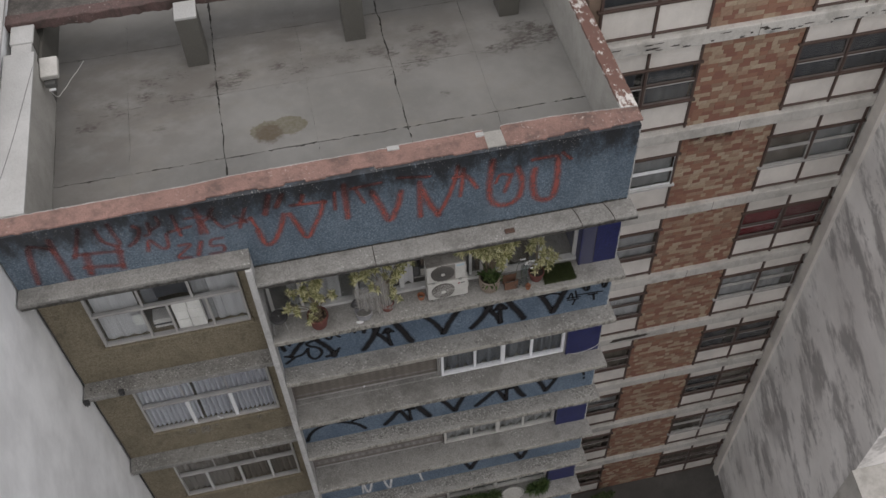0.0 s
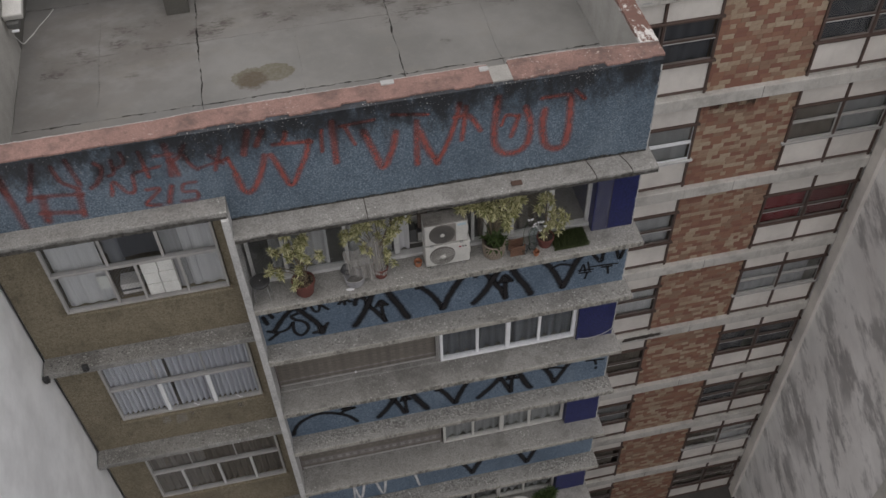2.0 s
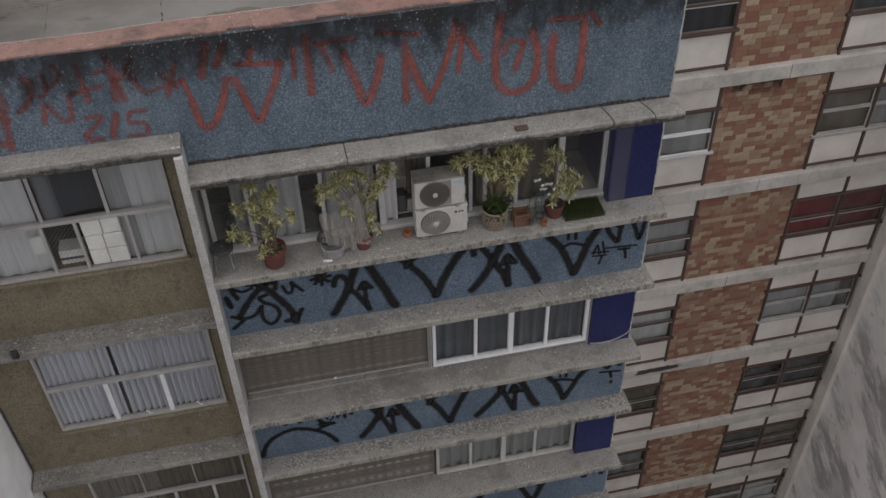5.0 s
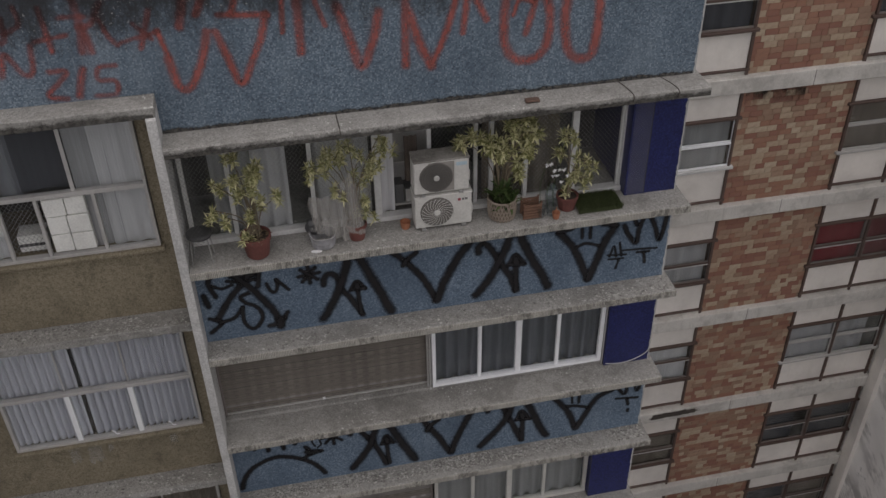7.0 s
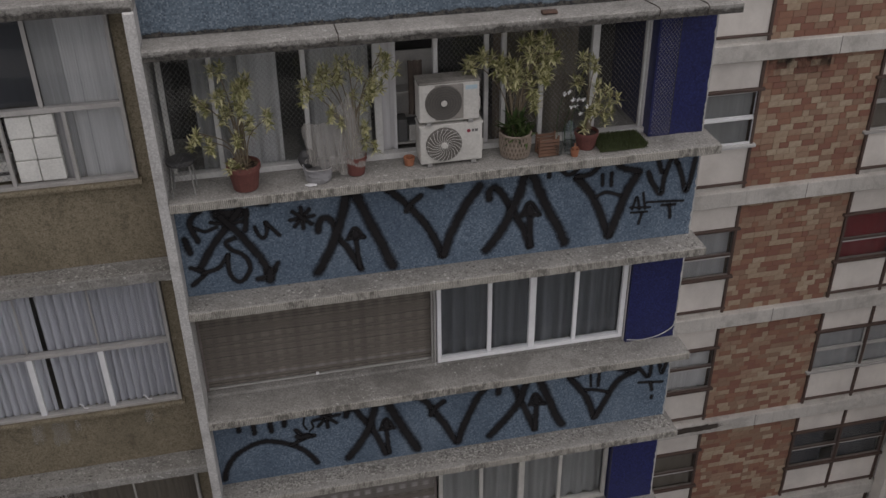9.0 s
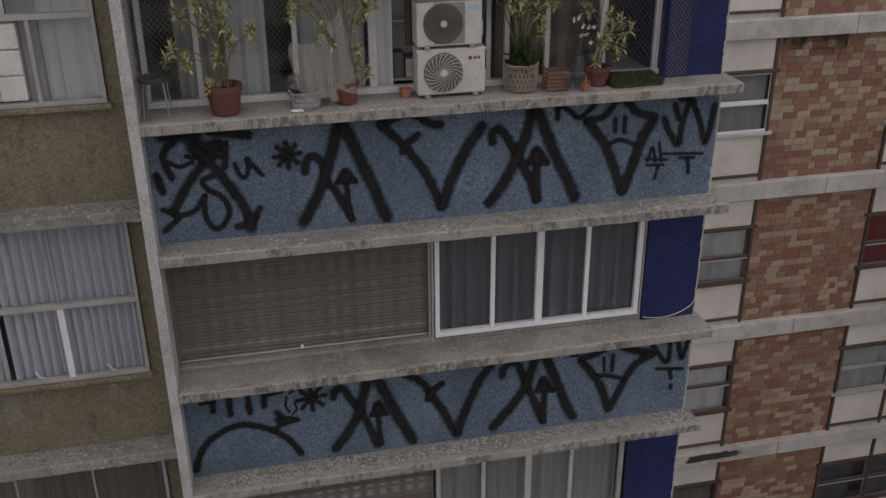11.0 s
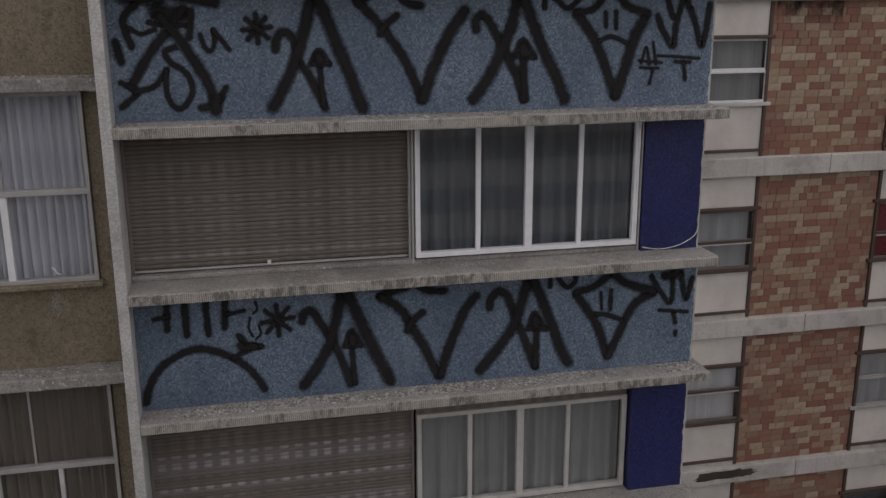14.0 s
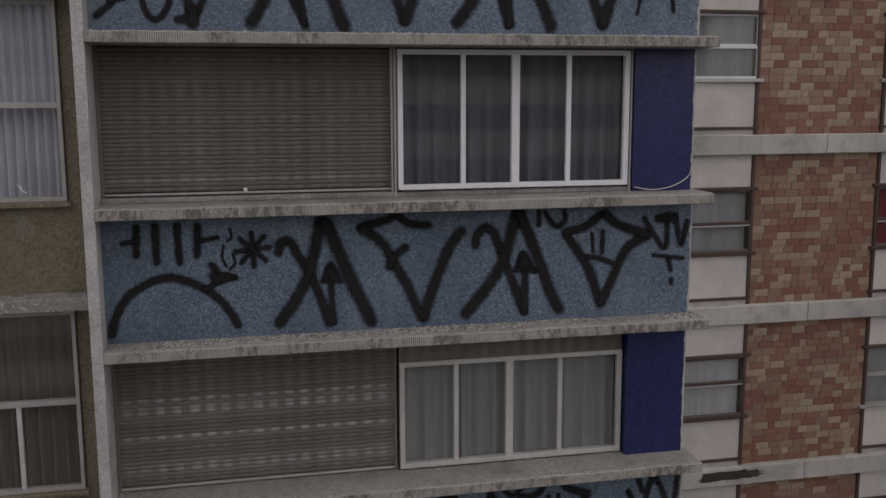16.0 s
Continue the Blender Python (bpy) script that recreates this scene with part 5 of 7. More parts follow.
TWIN_B = [(0.064, [(6.0, 1.15), (6.12, 0.96), (6.27, 0.79), (6.29, 1.03), (6.27, 1.17)]), (0.108, [(6.18, 1.14), (6.37, 1.16)]),
          (0.066, [(6.39, 1.15), (6.43, 0.96), (6.48, 0.82), (6.54, 1.09)]), (0.05, [(6.13, 0.71), (6.5, 0.66)]), (0.058, [(6.32, 0.65), (6.35, 0.53)]),
          (0.058, [(6.36, 0.41), (6.36, 0.37)])]

b0 = HEADS[1] + TH
row_a = shifted(KNOT_LEFT + KNOT_RIGHT + CROSSED_A + VEE_A + CROSSED_B + CROWN_A + TWIN_A + TAIL_A, 0, b0) + star(1.47, b0 + 0.93, 0.145, 0.058)
graffiti(row_a, BANDS[0], YB, BLACK_PAINT, "bold black sprayed tag letters", b0, SILLS[0])
b1 = HEADS[2] + TH
row_b = shifted(ARCH + CROSSED_C + VEE_B + CROSSED_D + CROWN_B + TWIN_B, 0, b1) + star(1.53, b1 + 0.95, 0.18, 0.058)
graffiti(row_b, BANDS[1], YB, BLACK_PAINT, "bold black sprayed tag letters", b1, SILLS[1])
b2 = HEADS[3] + TH
row_c = shifted(VEE_A, 0.7, b2, 0.95) + shifted(CROWN_A, -0.4, b2) + shifted(TWIN_A, 0.0, b2)
graffiti(row_c, BANDS[2], YB, BLACK_PAINT, "black sprayed tag letters", b2, SILLS[2])
row_w = shifted([(0.05, [(0.0, 0.9), (0.14, 0.06), (0.3, 0.9)]), (0.05, [(0.5, 0.8), (0.66, 0.06), (0.76, 0.8)]), (0.045, [(0.0, 0.1), (0.05, 1.1)]), (0.05, [(1.5, 0.1), (1.35, 1.1)])], 1.0, b2)
graffiti(row_w, BANDS[2], YB - 0.01, WHITE_PAINT, "white sprayed strokes", b2, SILLS[2])
b3 = HEADS[4] + TH
graffiti(shifted(VEE_A, -1.4, b3) + shifted(CROSSED_A, 1.5, b3), BANDS[3], YB, BLACK_PAINT, "black sprayed tag letters", b3, SILLS[3])

p0 = 20.0
RED_FIRST = [(0.095, [(-3.21, 1.5), (-3.27, 1.14), (-3.33, 0.68)]), (0.065, [(-3.18, 1.58), (-2.94, 1.45), (-2.86, 1.31)]),
             (0.101, [(-2.86, 1.63), (-2.86, 1.26), (-2.84, 0.89), (-2.83, 0.6)]), (0.073, [(-2.38, 1.77), (-2.62, 1.12)]), (0.075, [(-2.61, 1.18), (-2.26, 1.15), (-1.9, 1.09)]),
             (0.113, [(-2.44, 1.15), (-2.5, 0.69)]), (0.099, [(-1.94, 1.19), (-1.99, 0.68)]), (0.074, [(-2.16, 1.69), (-2.11, 1.39), (-1.92, 1.21)]),
             (0.074, [(-1.95, 1.76), (-1.88, 1.28)]), (0.084, [(-2.55, 0.86), (-1.98, 0.75)])]
RED_SECOND = [(0.075, [(-1.59, 1.62), (-1.53, 1.5), (-1.63, 1.28), (-1.75, 1.18)]), (0.059, [(-1.37, 1.63), (-1.39, 1.39), (-1.48, 1.35)]),
              (0.059, [(-1.22, 1.74), (-1.21, 1.55), (-1.38, 1.45)]), (0.067, [(-1.52, 0.98), (-1.44, 1.23), (-1.3, 0.98), (-1.2, 1.01), (-1.16, 1.3)]),
              (0.066, [(-0.98, 1.7), (-0.96, 1.42), (-0.95, 1.21)]), (0.055, [(-1.11, 1.34), (-0.76, 1.38)]), (0.061, [(-0.8, 1.58), (-0.54, 1.57)]),
              (0.09, [(-0.62, 1.77), (-0.6, 1.48), (-0.64, 1.18)]), (0.073, [(-0.36, 1.7), (-0.5, 1.48), (-0.63, 1.46)]), (0.074, [(-0.58, 1.44), (-0.54, 1.16)])]
RED_THIRD = [(0.056, [(-0.4, 1.52), (-0.35, 1.33), (-0.27, 1.21)]), (0.05, [(-0.07, 1.44), (0.1, 1.24)]), (0.05, [(-0.22, 1.24), (0.18, 1.32)]), (0.068, [(0.12, 1.57), (-0.03, 1.15)]),
             (0.063, [(-1.04, 0.98), (-0.86, 0.95), (-1.11, 0.7), (-0.92, 0.64)]), (0.082, [(-0.69, 0.97), (-0.79, 0.66)]),
             (0.057, [(-0.34, 0.98), (-0.52, 0.97), (-0.55, 0.83), (-0.37, 0.79), (-0.4, 0.64), (-0.61, 0.64)])]
RED_FOURTH = [(0.063, [(0.17, 1.33), (0.24, 1.0)]), (0.091, [(0.23, 0.98), (0.28, 0.69), (0.35, 0.59), (0.46, 0.67), (0.6, 0.96), (0.69, 1.26)]), (0.093, [(0.52, 1.76), (0.41, 1.35)]),
              (0.083, [(0.73, 1.73), (0.6, 1.47)]), (0.084, [(0.78, 1.25), (0.87, 0.96), (0.98, 0.59), (1.15, 0.88), (1.28, 1.18), (1.35, 1.4)]), (0.072, [(0.84, 1.44), (1.37, 1.39)]),
              (0.077, [(1.04, 1.63), (0.98, 1.45)]), (0.099, [(1.7, 1.68), (1.7, 1.38), (1.69, 0.9)]), (0.059, [(1.54, 1.57), (1.51, 1.16)]), (0.06, [(1.87, 1.58), (1.99, 1.2)]),
              (0.059, [(1.8, 1.58), (2.29, 1.6)])]
RED_FIFTH = [(0.102, [(2.13, 1.41), (2.26, 1.0), (2.37, 0.64), (2.52, 0.96), (2.6, 1.3)]), (0.06, [(2.57, 1.64), (3.08, 1.54)]), (0.09, [(2.91, 1.44), (2.89, 0.6)]),
             (0.098, [(2.95, 1.25), (3.06, 0.88), (3.2, 0.55)]), (0.081, [(3.21, 0.59), (3.36, 0.92), (3.5, 1.36), (3.55, 1.65)]), (0.077, [(3.65, 1.57), (3.58, 0.94)]),
             (0.078, [(3.47, 1.4), (3.69, 1.39), (3.86, 1.07)])]
RED_SIXTH = [(0.106, [(4.13, 1.65), (4.08, 1.15), (4.09, 0.74), (4.24, 0.52), (4.47, 0.52), (4.61, 0.7), (4.63, 1.07), (4.55, 1.38)]), (0.08, [(4.45, 1.24), (4.34, 0.85)]),
             (0.058, [(4.18, 1.1), (4.26, 1.28), (4.44, 1.22)]), (0.111, [(4.84, 1.27), (4.82, 0.95), (4.89, 0.57), (5.05, 0.44), (5.2, 0.53), (5.24, 0.98), (5.23, 1.43)]),
             (0.073, [(4.79, 1.5), (5.2, 1.5)]), (0.067, [(5.3, 1.55), (5.45, 1.36)])]
graffiti(shifted(RED_FIRST + RED_SECOND + RED_THIRD, 0, p0), par, YB - 0.004, RED_FADED, "faint red sprayed tag letters", p0, 21.86, 1.75)
graffiti(shifted(RED_FOURTH + RED_FIFTH + RED_SIXTH, 0, p0), par, YB, RED_PAINT, "faded red sprayed tag letters", p0, 21.86, 1.75)


# ---- things on the plant floor ledge ----
LZ = SILLS[0] + TH + 0.004


def pot(x, y, z, r, h, material, label, segs=22):
    p = thing("flower_pot", label, "flower pot")
    part("body", lathe(bmesh.new(), [(r * 0.70, z), (r * 0.74, z + 0.01), (r * 0.93, z + h * 0.78), (r, z + h * 0.80), (r, z + h), (r * 0.90, z + h), (r * 0.86, z + h * 0.82), (0.02, z + h * 0.82)], x, y, segs, False), material, p)
    part("soil", lathe(bmesh.new(), [(0.01, z + h * 0.86), (r * 0.4, z + h * 0.875), (r * 0.86, z + h * 0.85)], x, y, segs, False), SOIL, p)
    return p


def leaf(bm, base, d, length, width, droop, rnd):
    """A narrow pointed leaf in four segments that bends down."""
    d = d.normalized()
    side = d.cross(Vector((0, 0, 1)))
    if side.length < 0.1:
        side = Vector((1, 0, 0))
    side.normalize()
    prev = None
    p = Vector(base)
    for i in range(5):
        u = i / 4
        w = width * (0.35, 0.95, 1.0, 0.65, 0.06)[i]
        fold = Vector((0, 0, 0.18 * w))
        row = [bm.verts.new(p - side * w + fold), bm.verts.new(p), bm.verts.new(p + side * w + fold)]
        if prev:
            bm.faces.new((prev[0], prev[1], row[1], row[0]))
            bm.faces.new((prev[1], prev[2], row[2], row[1]))
        prev = row
        d = (d + Vector((0, 0, -droop * (0.4 + u)))).normalized()
        p = p + d * length / 4
    return bm


def dracaena(x, y, z, heads, material, label, seed, size=0.15, count=26, category="pot plant", fall=1.35):
    """Thin stems from the pot, each branching to tufts of narrow leaves; heads are (x, y, z) of tufts from the foot."""
    rnd = random.Random(seed)
    pl = thing("dracaena", label, category)
    cb = bmesh.new()
    heads = [(h[0] + j * rnd.uniform(-0.12, 0.12), h[1] + j * rnd.uniform(-0.08, 0.06), h[2] - j * rnd.uniform(-0.07, 0.16) * min(1.0, h[2] / 0.5)) for h in heads for j in (0, 1, 1)]
    for i, (hx, hy, hz) in enumerate(heads):
        a = rnd.uniform(0, 6.28)
        foot = Vector((x + 0.05 * math.cos(a), y + 0.05 * math.sin(a), z))
        tip = Vector((x + hx, y + hy, z + hz))
        mid = foot.lerp(tip, 0.55) + Vector((-hx * 0.25 + rnd.uniform(-0.03, 0.03), rnd.uniform(-0.02, 0.02), 0.05))
        if i % 3 == 0:
            part("stem", tube(bmesh.new(), smooth_line([foot, mid, tip], 4), 0.009, 0.005, 5), STEM, pl)
            fork = mid.lerp(tip, 0.7)
        else:
            part("branch", tube(bmesh.new(), [fork, fork.lerp(tip, 0.6) + Vector((0, 0, -0.01)), tip], 0.005, 0.004, 4), STEM, pl)
        for j in range(int(count * 1.2)):
            t = rnd.random()
            az = j * 2.4 + rnd.uniform(-0.3, 0.3)
            el = 1.15 - fall * t + rnd.uniform(-0.45, 0.35)
            d = Vector((math.cos(az) * math.cos(el), math.sin(az) * math.cos(el), math.sin(el)))
            leaf(cb, tip + Vector((0, 0, -0.10 * t)), d, size * rnd.uniform(0.4, 1.0), size * 0.088, 0.1 + 0.16 * t, rnd)
    part("crown", cb, material, pl)
    return pl


DRY_LEAF = leaf_material("dry_leaf_litter", (0.05, 0.035, 0.024), (0.20, 0.145, 0.09), 0.1)
PLANTS = "pot plants on the ledge"
GP = "flower pots on the ledge"
first_pot = tagged(pot(0.868, 0.225, LZ, 0.193, 0.31, TERRACOTTA, "round terracotta plastic pot on the mosaic ledge"), "", "", GP)
tagged(dracaena(0.868, 0.225, LZ + 0.27, [(0.07, 0.02, 1.0), (-0.01, 0.0, 0.84), (0.12, 0.0, 0.92), (-0.14, 0.02, 0.86), (0.16, 0.02, 1.06), (0.02, -0.03, 0.94), (-0.08, 0.0, 0.72), (0.34, 0.0, 0.58), (0.12, -0.02, 0.57), (-0.03, -0.04, 0.42), (-0.41, 0.04, 0.83), (-0.34, 0.0, 0.35), (-0.46, 0.02, 0.46), (-0.05, -0.06, 0.08), (-0.14, 0.03, 1.16)],
                LEAF, "tall variegated yellow-green plant in a terracotta pot", 1, 0.108, 34), "", "", PLANTS)
rnd = random.Random(21)
bm = bmesh.new()
for k in range(70):
    a, r = rnd.uniform(0, 6.28), 0.165 * math.sqrt(rnd.random())
    b = a + rnd.uniform(-1.6, 1.6)
    leaf(bm, (0.868 + r * math.cos(a), 0.225 + r * math.sin(a), LZ + 0.272 + rnd.uniform(0, 0.035)), Vector((math.cos(b), math.sin(b), rnd.uniform(-0.1, 0.35))), rnd.uniform(0.04, 0.09), 0.010, 0.12, rnd)
part("leaf_litter", bm, DRY_LEAF, first_pot, "brown fallen leaves on the soil")
tagged(pot(2.15, 0.29, LZ, 0.138, 0.24, TERRACOTTA, "terracotta pot half under a veil"), "", "", GP)
tagged(dracaena(2.13, 0.29, LZ + 0.2, [(-0.36, 0.0, 0.96), (-0.24, 0.02, 1.12), (0.0, 0.02, 1.22), (0.24, 0.0, 0.84), (0.45, 0.0, 1.18), (-0.22, -0.03, 0.64), (-0.52, 0.02, 0.95), (0.05, 0.0, 0.82), (0.14, -0.05, 0.42), (0.15, -0.03, 0.24), (-0.1, 0.02, 1.02), (0.14, 0.02, 1.06), (0.3, 0.0, 1.02), (-0.32, 0.03, 1.06), (0.38, 0.02, 1.26)],
                LEAF, "wide variegated plant spreading under the canopy", 2, 0.105, 34), "", "", PLANTS)
basket = thing("basket_planter", "round pale woven basket planter on the ledge", "basket")
part("body", lathe(bmesh.new(), [(0.150, LZ), (0.172, LZ + 0.03), (0.184, LZ + 0.15), (0.186, LZ + 0.30), (0.174, LZ + 0.31), (0.165, LZ + 0.24), (0.02, LZ + 0.24)], 4.10, 0.33, 28, False), WICKER_DARK, basket)
for turn in (1, -1):
    for k in range(26):
        pts = []
        for q in range(7):
            u = q / 6
            a = 2 * math.pi * k / 26 + turn * 0.55 * u
            r = 0.168 + 0.018 * min(1.0, u * 2.2) + 0.006 * math.sin(q * 3.14 + k * 3.14) * turn
            pts.append((4.10 + r * math.cos(a), 0.33 + r * math.sin(a), LZ + 0.008 + 0.285 * u))
        part("strand", tube(bmesh.new(), pts, 0.0105, 0.0105, 4), WICKER, basket)
bm = bmesh.new()
tube(bm, [(4.10 + 0.188 * math.cos(a), 0.33 + 0.188 * math.sin(a), LZ + 0.302) for a in [2 * math.pi * i / 36 for i in range(37)]], 0.013, 0.013, 6)
part("rim", bm, WICKER, basket)
part("soil", lathe(bmesh.new(), [(0.01, LZ + 0.27), (0.165, LZ + 0.26)], 4.10, 0.33, 20, False), SOIL, basket)
tagged(dracaena(4.10, 0.33, LZ + 0.25, [(0.25, -0.02, 1.18), (0.40, 0.0, 1.06), (0.15, -0.03, 1.22), (0.33, -0.03, 1.16), (0.28, 0.02, 1.0), (-0.18, -0.03, 0.88), (-0.08, 0.0, 0.94), (-0.26, 0.0, 0.92), (0.11, -0.03, 0.80), (0.37, -0.02, 0.82), (0.22, 0.02, 0.92), (0.2, -0.05, 0.56), (0.0, 0.02, 0.68), (-0.56, 0.04, 1.02), (-0.42, 0.03, 1.06)],
                LEAF, "variegated plant with pale tufts in a woven basket", 3, 0.135, 32), "", "", PLANTS)
tagged(dracaena(4.10, 0.33, LZ + 0.25, [(-0.08, -0.05, 0.03), (0.05, -0.08, 0.05), (0.0, 0.05, 0.16), (0.06, 0.0, 0.12), (-0.08, 0.02, 0.2), (0.02, -0.04, 0.26)], LEAF_GREEN, "low green underplanting in the woven basket", 9, 0.21, 9, "pot plant", 0.5), "", "", PLANTS)
tagged(pot(5.0, 0.32, LZ, 0.15, 0.22, TERRACOTTA, "small terracotta pot beside the turf mat"), "", "", GP)
tagged(dracaena(5.0, 0.34, LZ + 0.18, [(-0.05, 0.02, 1.02), (0.14, 0.0, 0.62), (0.25, -0.02, 0.57), (0.2, -0.03, 0.29), (0.03, -0.03, 0.33), (0.06, 0.02, 0.9), (-0.1, 0.02, 0.7), (0.1, 0.0, 0.45), (-0.05, -0.04, 0.12)],
                LEAF, "sparse variegated plant in a small terracotta pot", 4, 0.118, 20), "", "", PLANTS)

# orchids in a clear vase
orchid = thing("orchid", "white flowering orchid sprays in clear plastic pots", "orchid")
rnd = random.Random(11)
for sx, top in ((4.62, 0.80), (4.72, 0.62), (4.80, 0.70)):
    bm = bmesh.new()
    pts = smooth_line([(sx, 0.28, LZ + 0.06), (sx - 0.02, 0.27, LZ + top * 0.6), (sx + 0.06, 0.24, LZ + top), (sx + 0.14, 0.20, LZ + top - 0.1)], 5)
    tube(bm, pts, 0.005, 0.003, 4)
    part("stem", bm, LEAF_GREEN, orchid)
    for j in range(3):
        c = pts[-1 - 3 * j]
        fb = bmesh.new()
        for q in range(5):
            a = q * 1.257 + rnd.random()
            d = Vector((math.cos(a), -0.25, math.sin(a)))
            leaf(fb, c, d, 0.036, 0.013, 0.05, rnd)
        part("flower", fb, PETAL, orchid)
for sx in (4.60, 4.74):
    part("pot", lathe(bmesh.new(), [(0.05, LZ), (0.075, LZ + 0.16), (0.07, LZ + 0.16), (0.045, LZ + 0.01)], sx, 0.20, 18, False), CLEAR, orchid)
jar = thing("plastic_bottle", "pale blue plastic bottle cut open as planter", "bottle")
part("body", lathe(bmesh.new(), [(0.09, LZ), (0.10, LZ + 0.05), (0.10, LZ + 0.18), (0.05, LZ + 0.26), (0.03, LZ + 0.31), (0.02, LZ + 0.31), (0.04, LZ + 0.25)], 4.84, 0.46, 20, False), sheer("blue_tinted_plastic", (0.22, 0.30, 0.32), 0.8), jar)

crate = thing("wooden_crate", "small reddish wooden slat crate on the ledge", "crate")
for k in range(5):
    part("slat", block(4.36, 4.60, 0.34 + 0.0 * k, 0.352, LZ + 0.01 + k * 0.045, LZ + 0.045 + k * 0.045), WOOD, crate)
    part("slat", block(4.36, 4.60, 0.16, 0.172, LZ + 0.01 + k * 0.045, LZ + 0.045 + k * 0.045), WOOD, crate)
for px in (4.355, 4.585):
    for py in (0.172, 0.322):
        part("post", block(px, px + 0.022, py, py + 0.018, LZ, LZ + 0.26), WOOD, crate)
for k in range(3):
    part("floor_slat", block(4.37, 4.59, 0.185 + k * 0.05, 0.22 + k * 0.05, LZ + 0.004, LZ + 0.014), WOOD, crate)
small = thing("clay_pot", "tiny orange clay pot with a cross stick", "flower pot", GP)
part("body", lathe(bmesh.new(), [(0.04, LZ), (0.055, LZ + 0.09), (0.048, LZ + 0.09), (0.035, LZ + 0.02)], 4.79, 0.12, 16, False), ORANGE, small)
part("stick", block(4.783, 4.797, 0.114, 0.126, LZ + 0.02, LZ + 0.17), ORANGE, small)
part("stick", block(4.75, 4.83, 0.112, 0.114, LZ + 0.11, LZ + 0.125), ORANGE, small)
clay = thing("clay_pot", "small orange clay pot beside the air conditioner", "flower pot", GP)
part("body", lathe(bmesh.new(), [(0.055, LZ), (0.07, LZ + 0.10), (0.06, LZ + 0.10), (0.05, LZ + 0.02)], 2.80, 0.36, 18, False), ORANGE, clay)

# turf mat
mat_thing = thing("turf_mat", "thick dark green artificial turf mat on the ledge", "mat")
part("base", block(5.13, 5.71, 0.12, 0.48, LZ, LZ + 0.065, 0.012), GRASS, mat_thing)
bm = bmesh.new()
for k in range(6500):
    gx, gy = rnd.uniform(5.11, 5.73), rnd.uniform(0.10, 0.50)
    rim = max(0.0, abs(gx - 5.42) - 0.27) / 0.04 + max(0.0, abs(gy - 0.30) - 0.16) / 0.04
    a = rnd.uniform(0, 6.28)
    s = Vector((math.cos(a), math.sin(a), 0)) * 0.0045
    p = Vector((gx, gy, LZ + 0.065 - 0.05 * min(1.0, rim * rnd.random())))
    tip = p + Vector((rnd.uniform(-0.02, 0.02), rnd.uniform(-0.02, 0.02), rnd.uniform(0.022, 0.048)))
    bm.faces.new([bm.verts.new(p - s), bm.verts.new(p + s), bm.verts.new(tip)])
tagged(part("turf", bm, GRASS, mat_thing), "", "", "", "stuff")


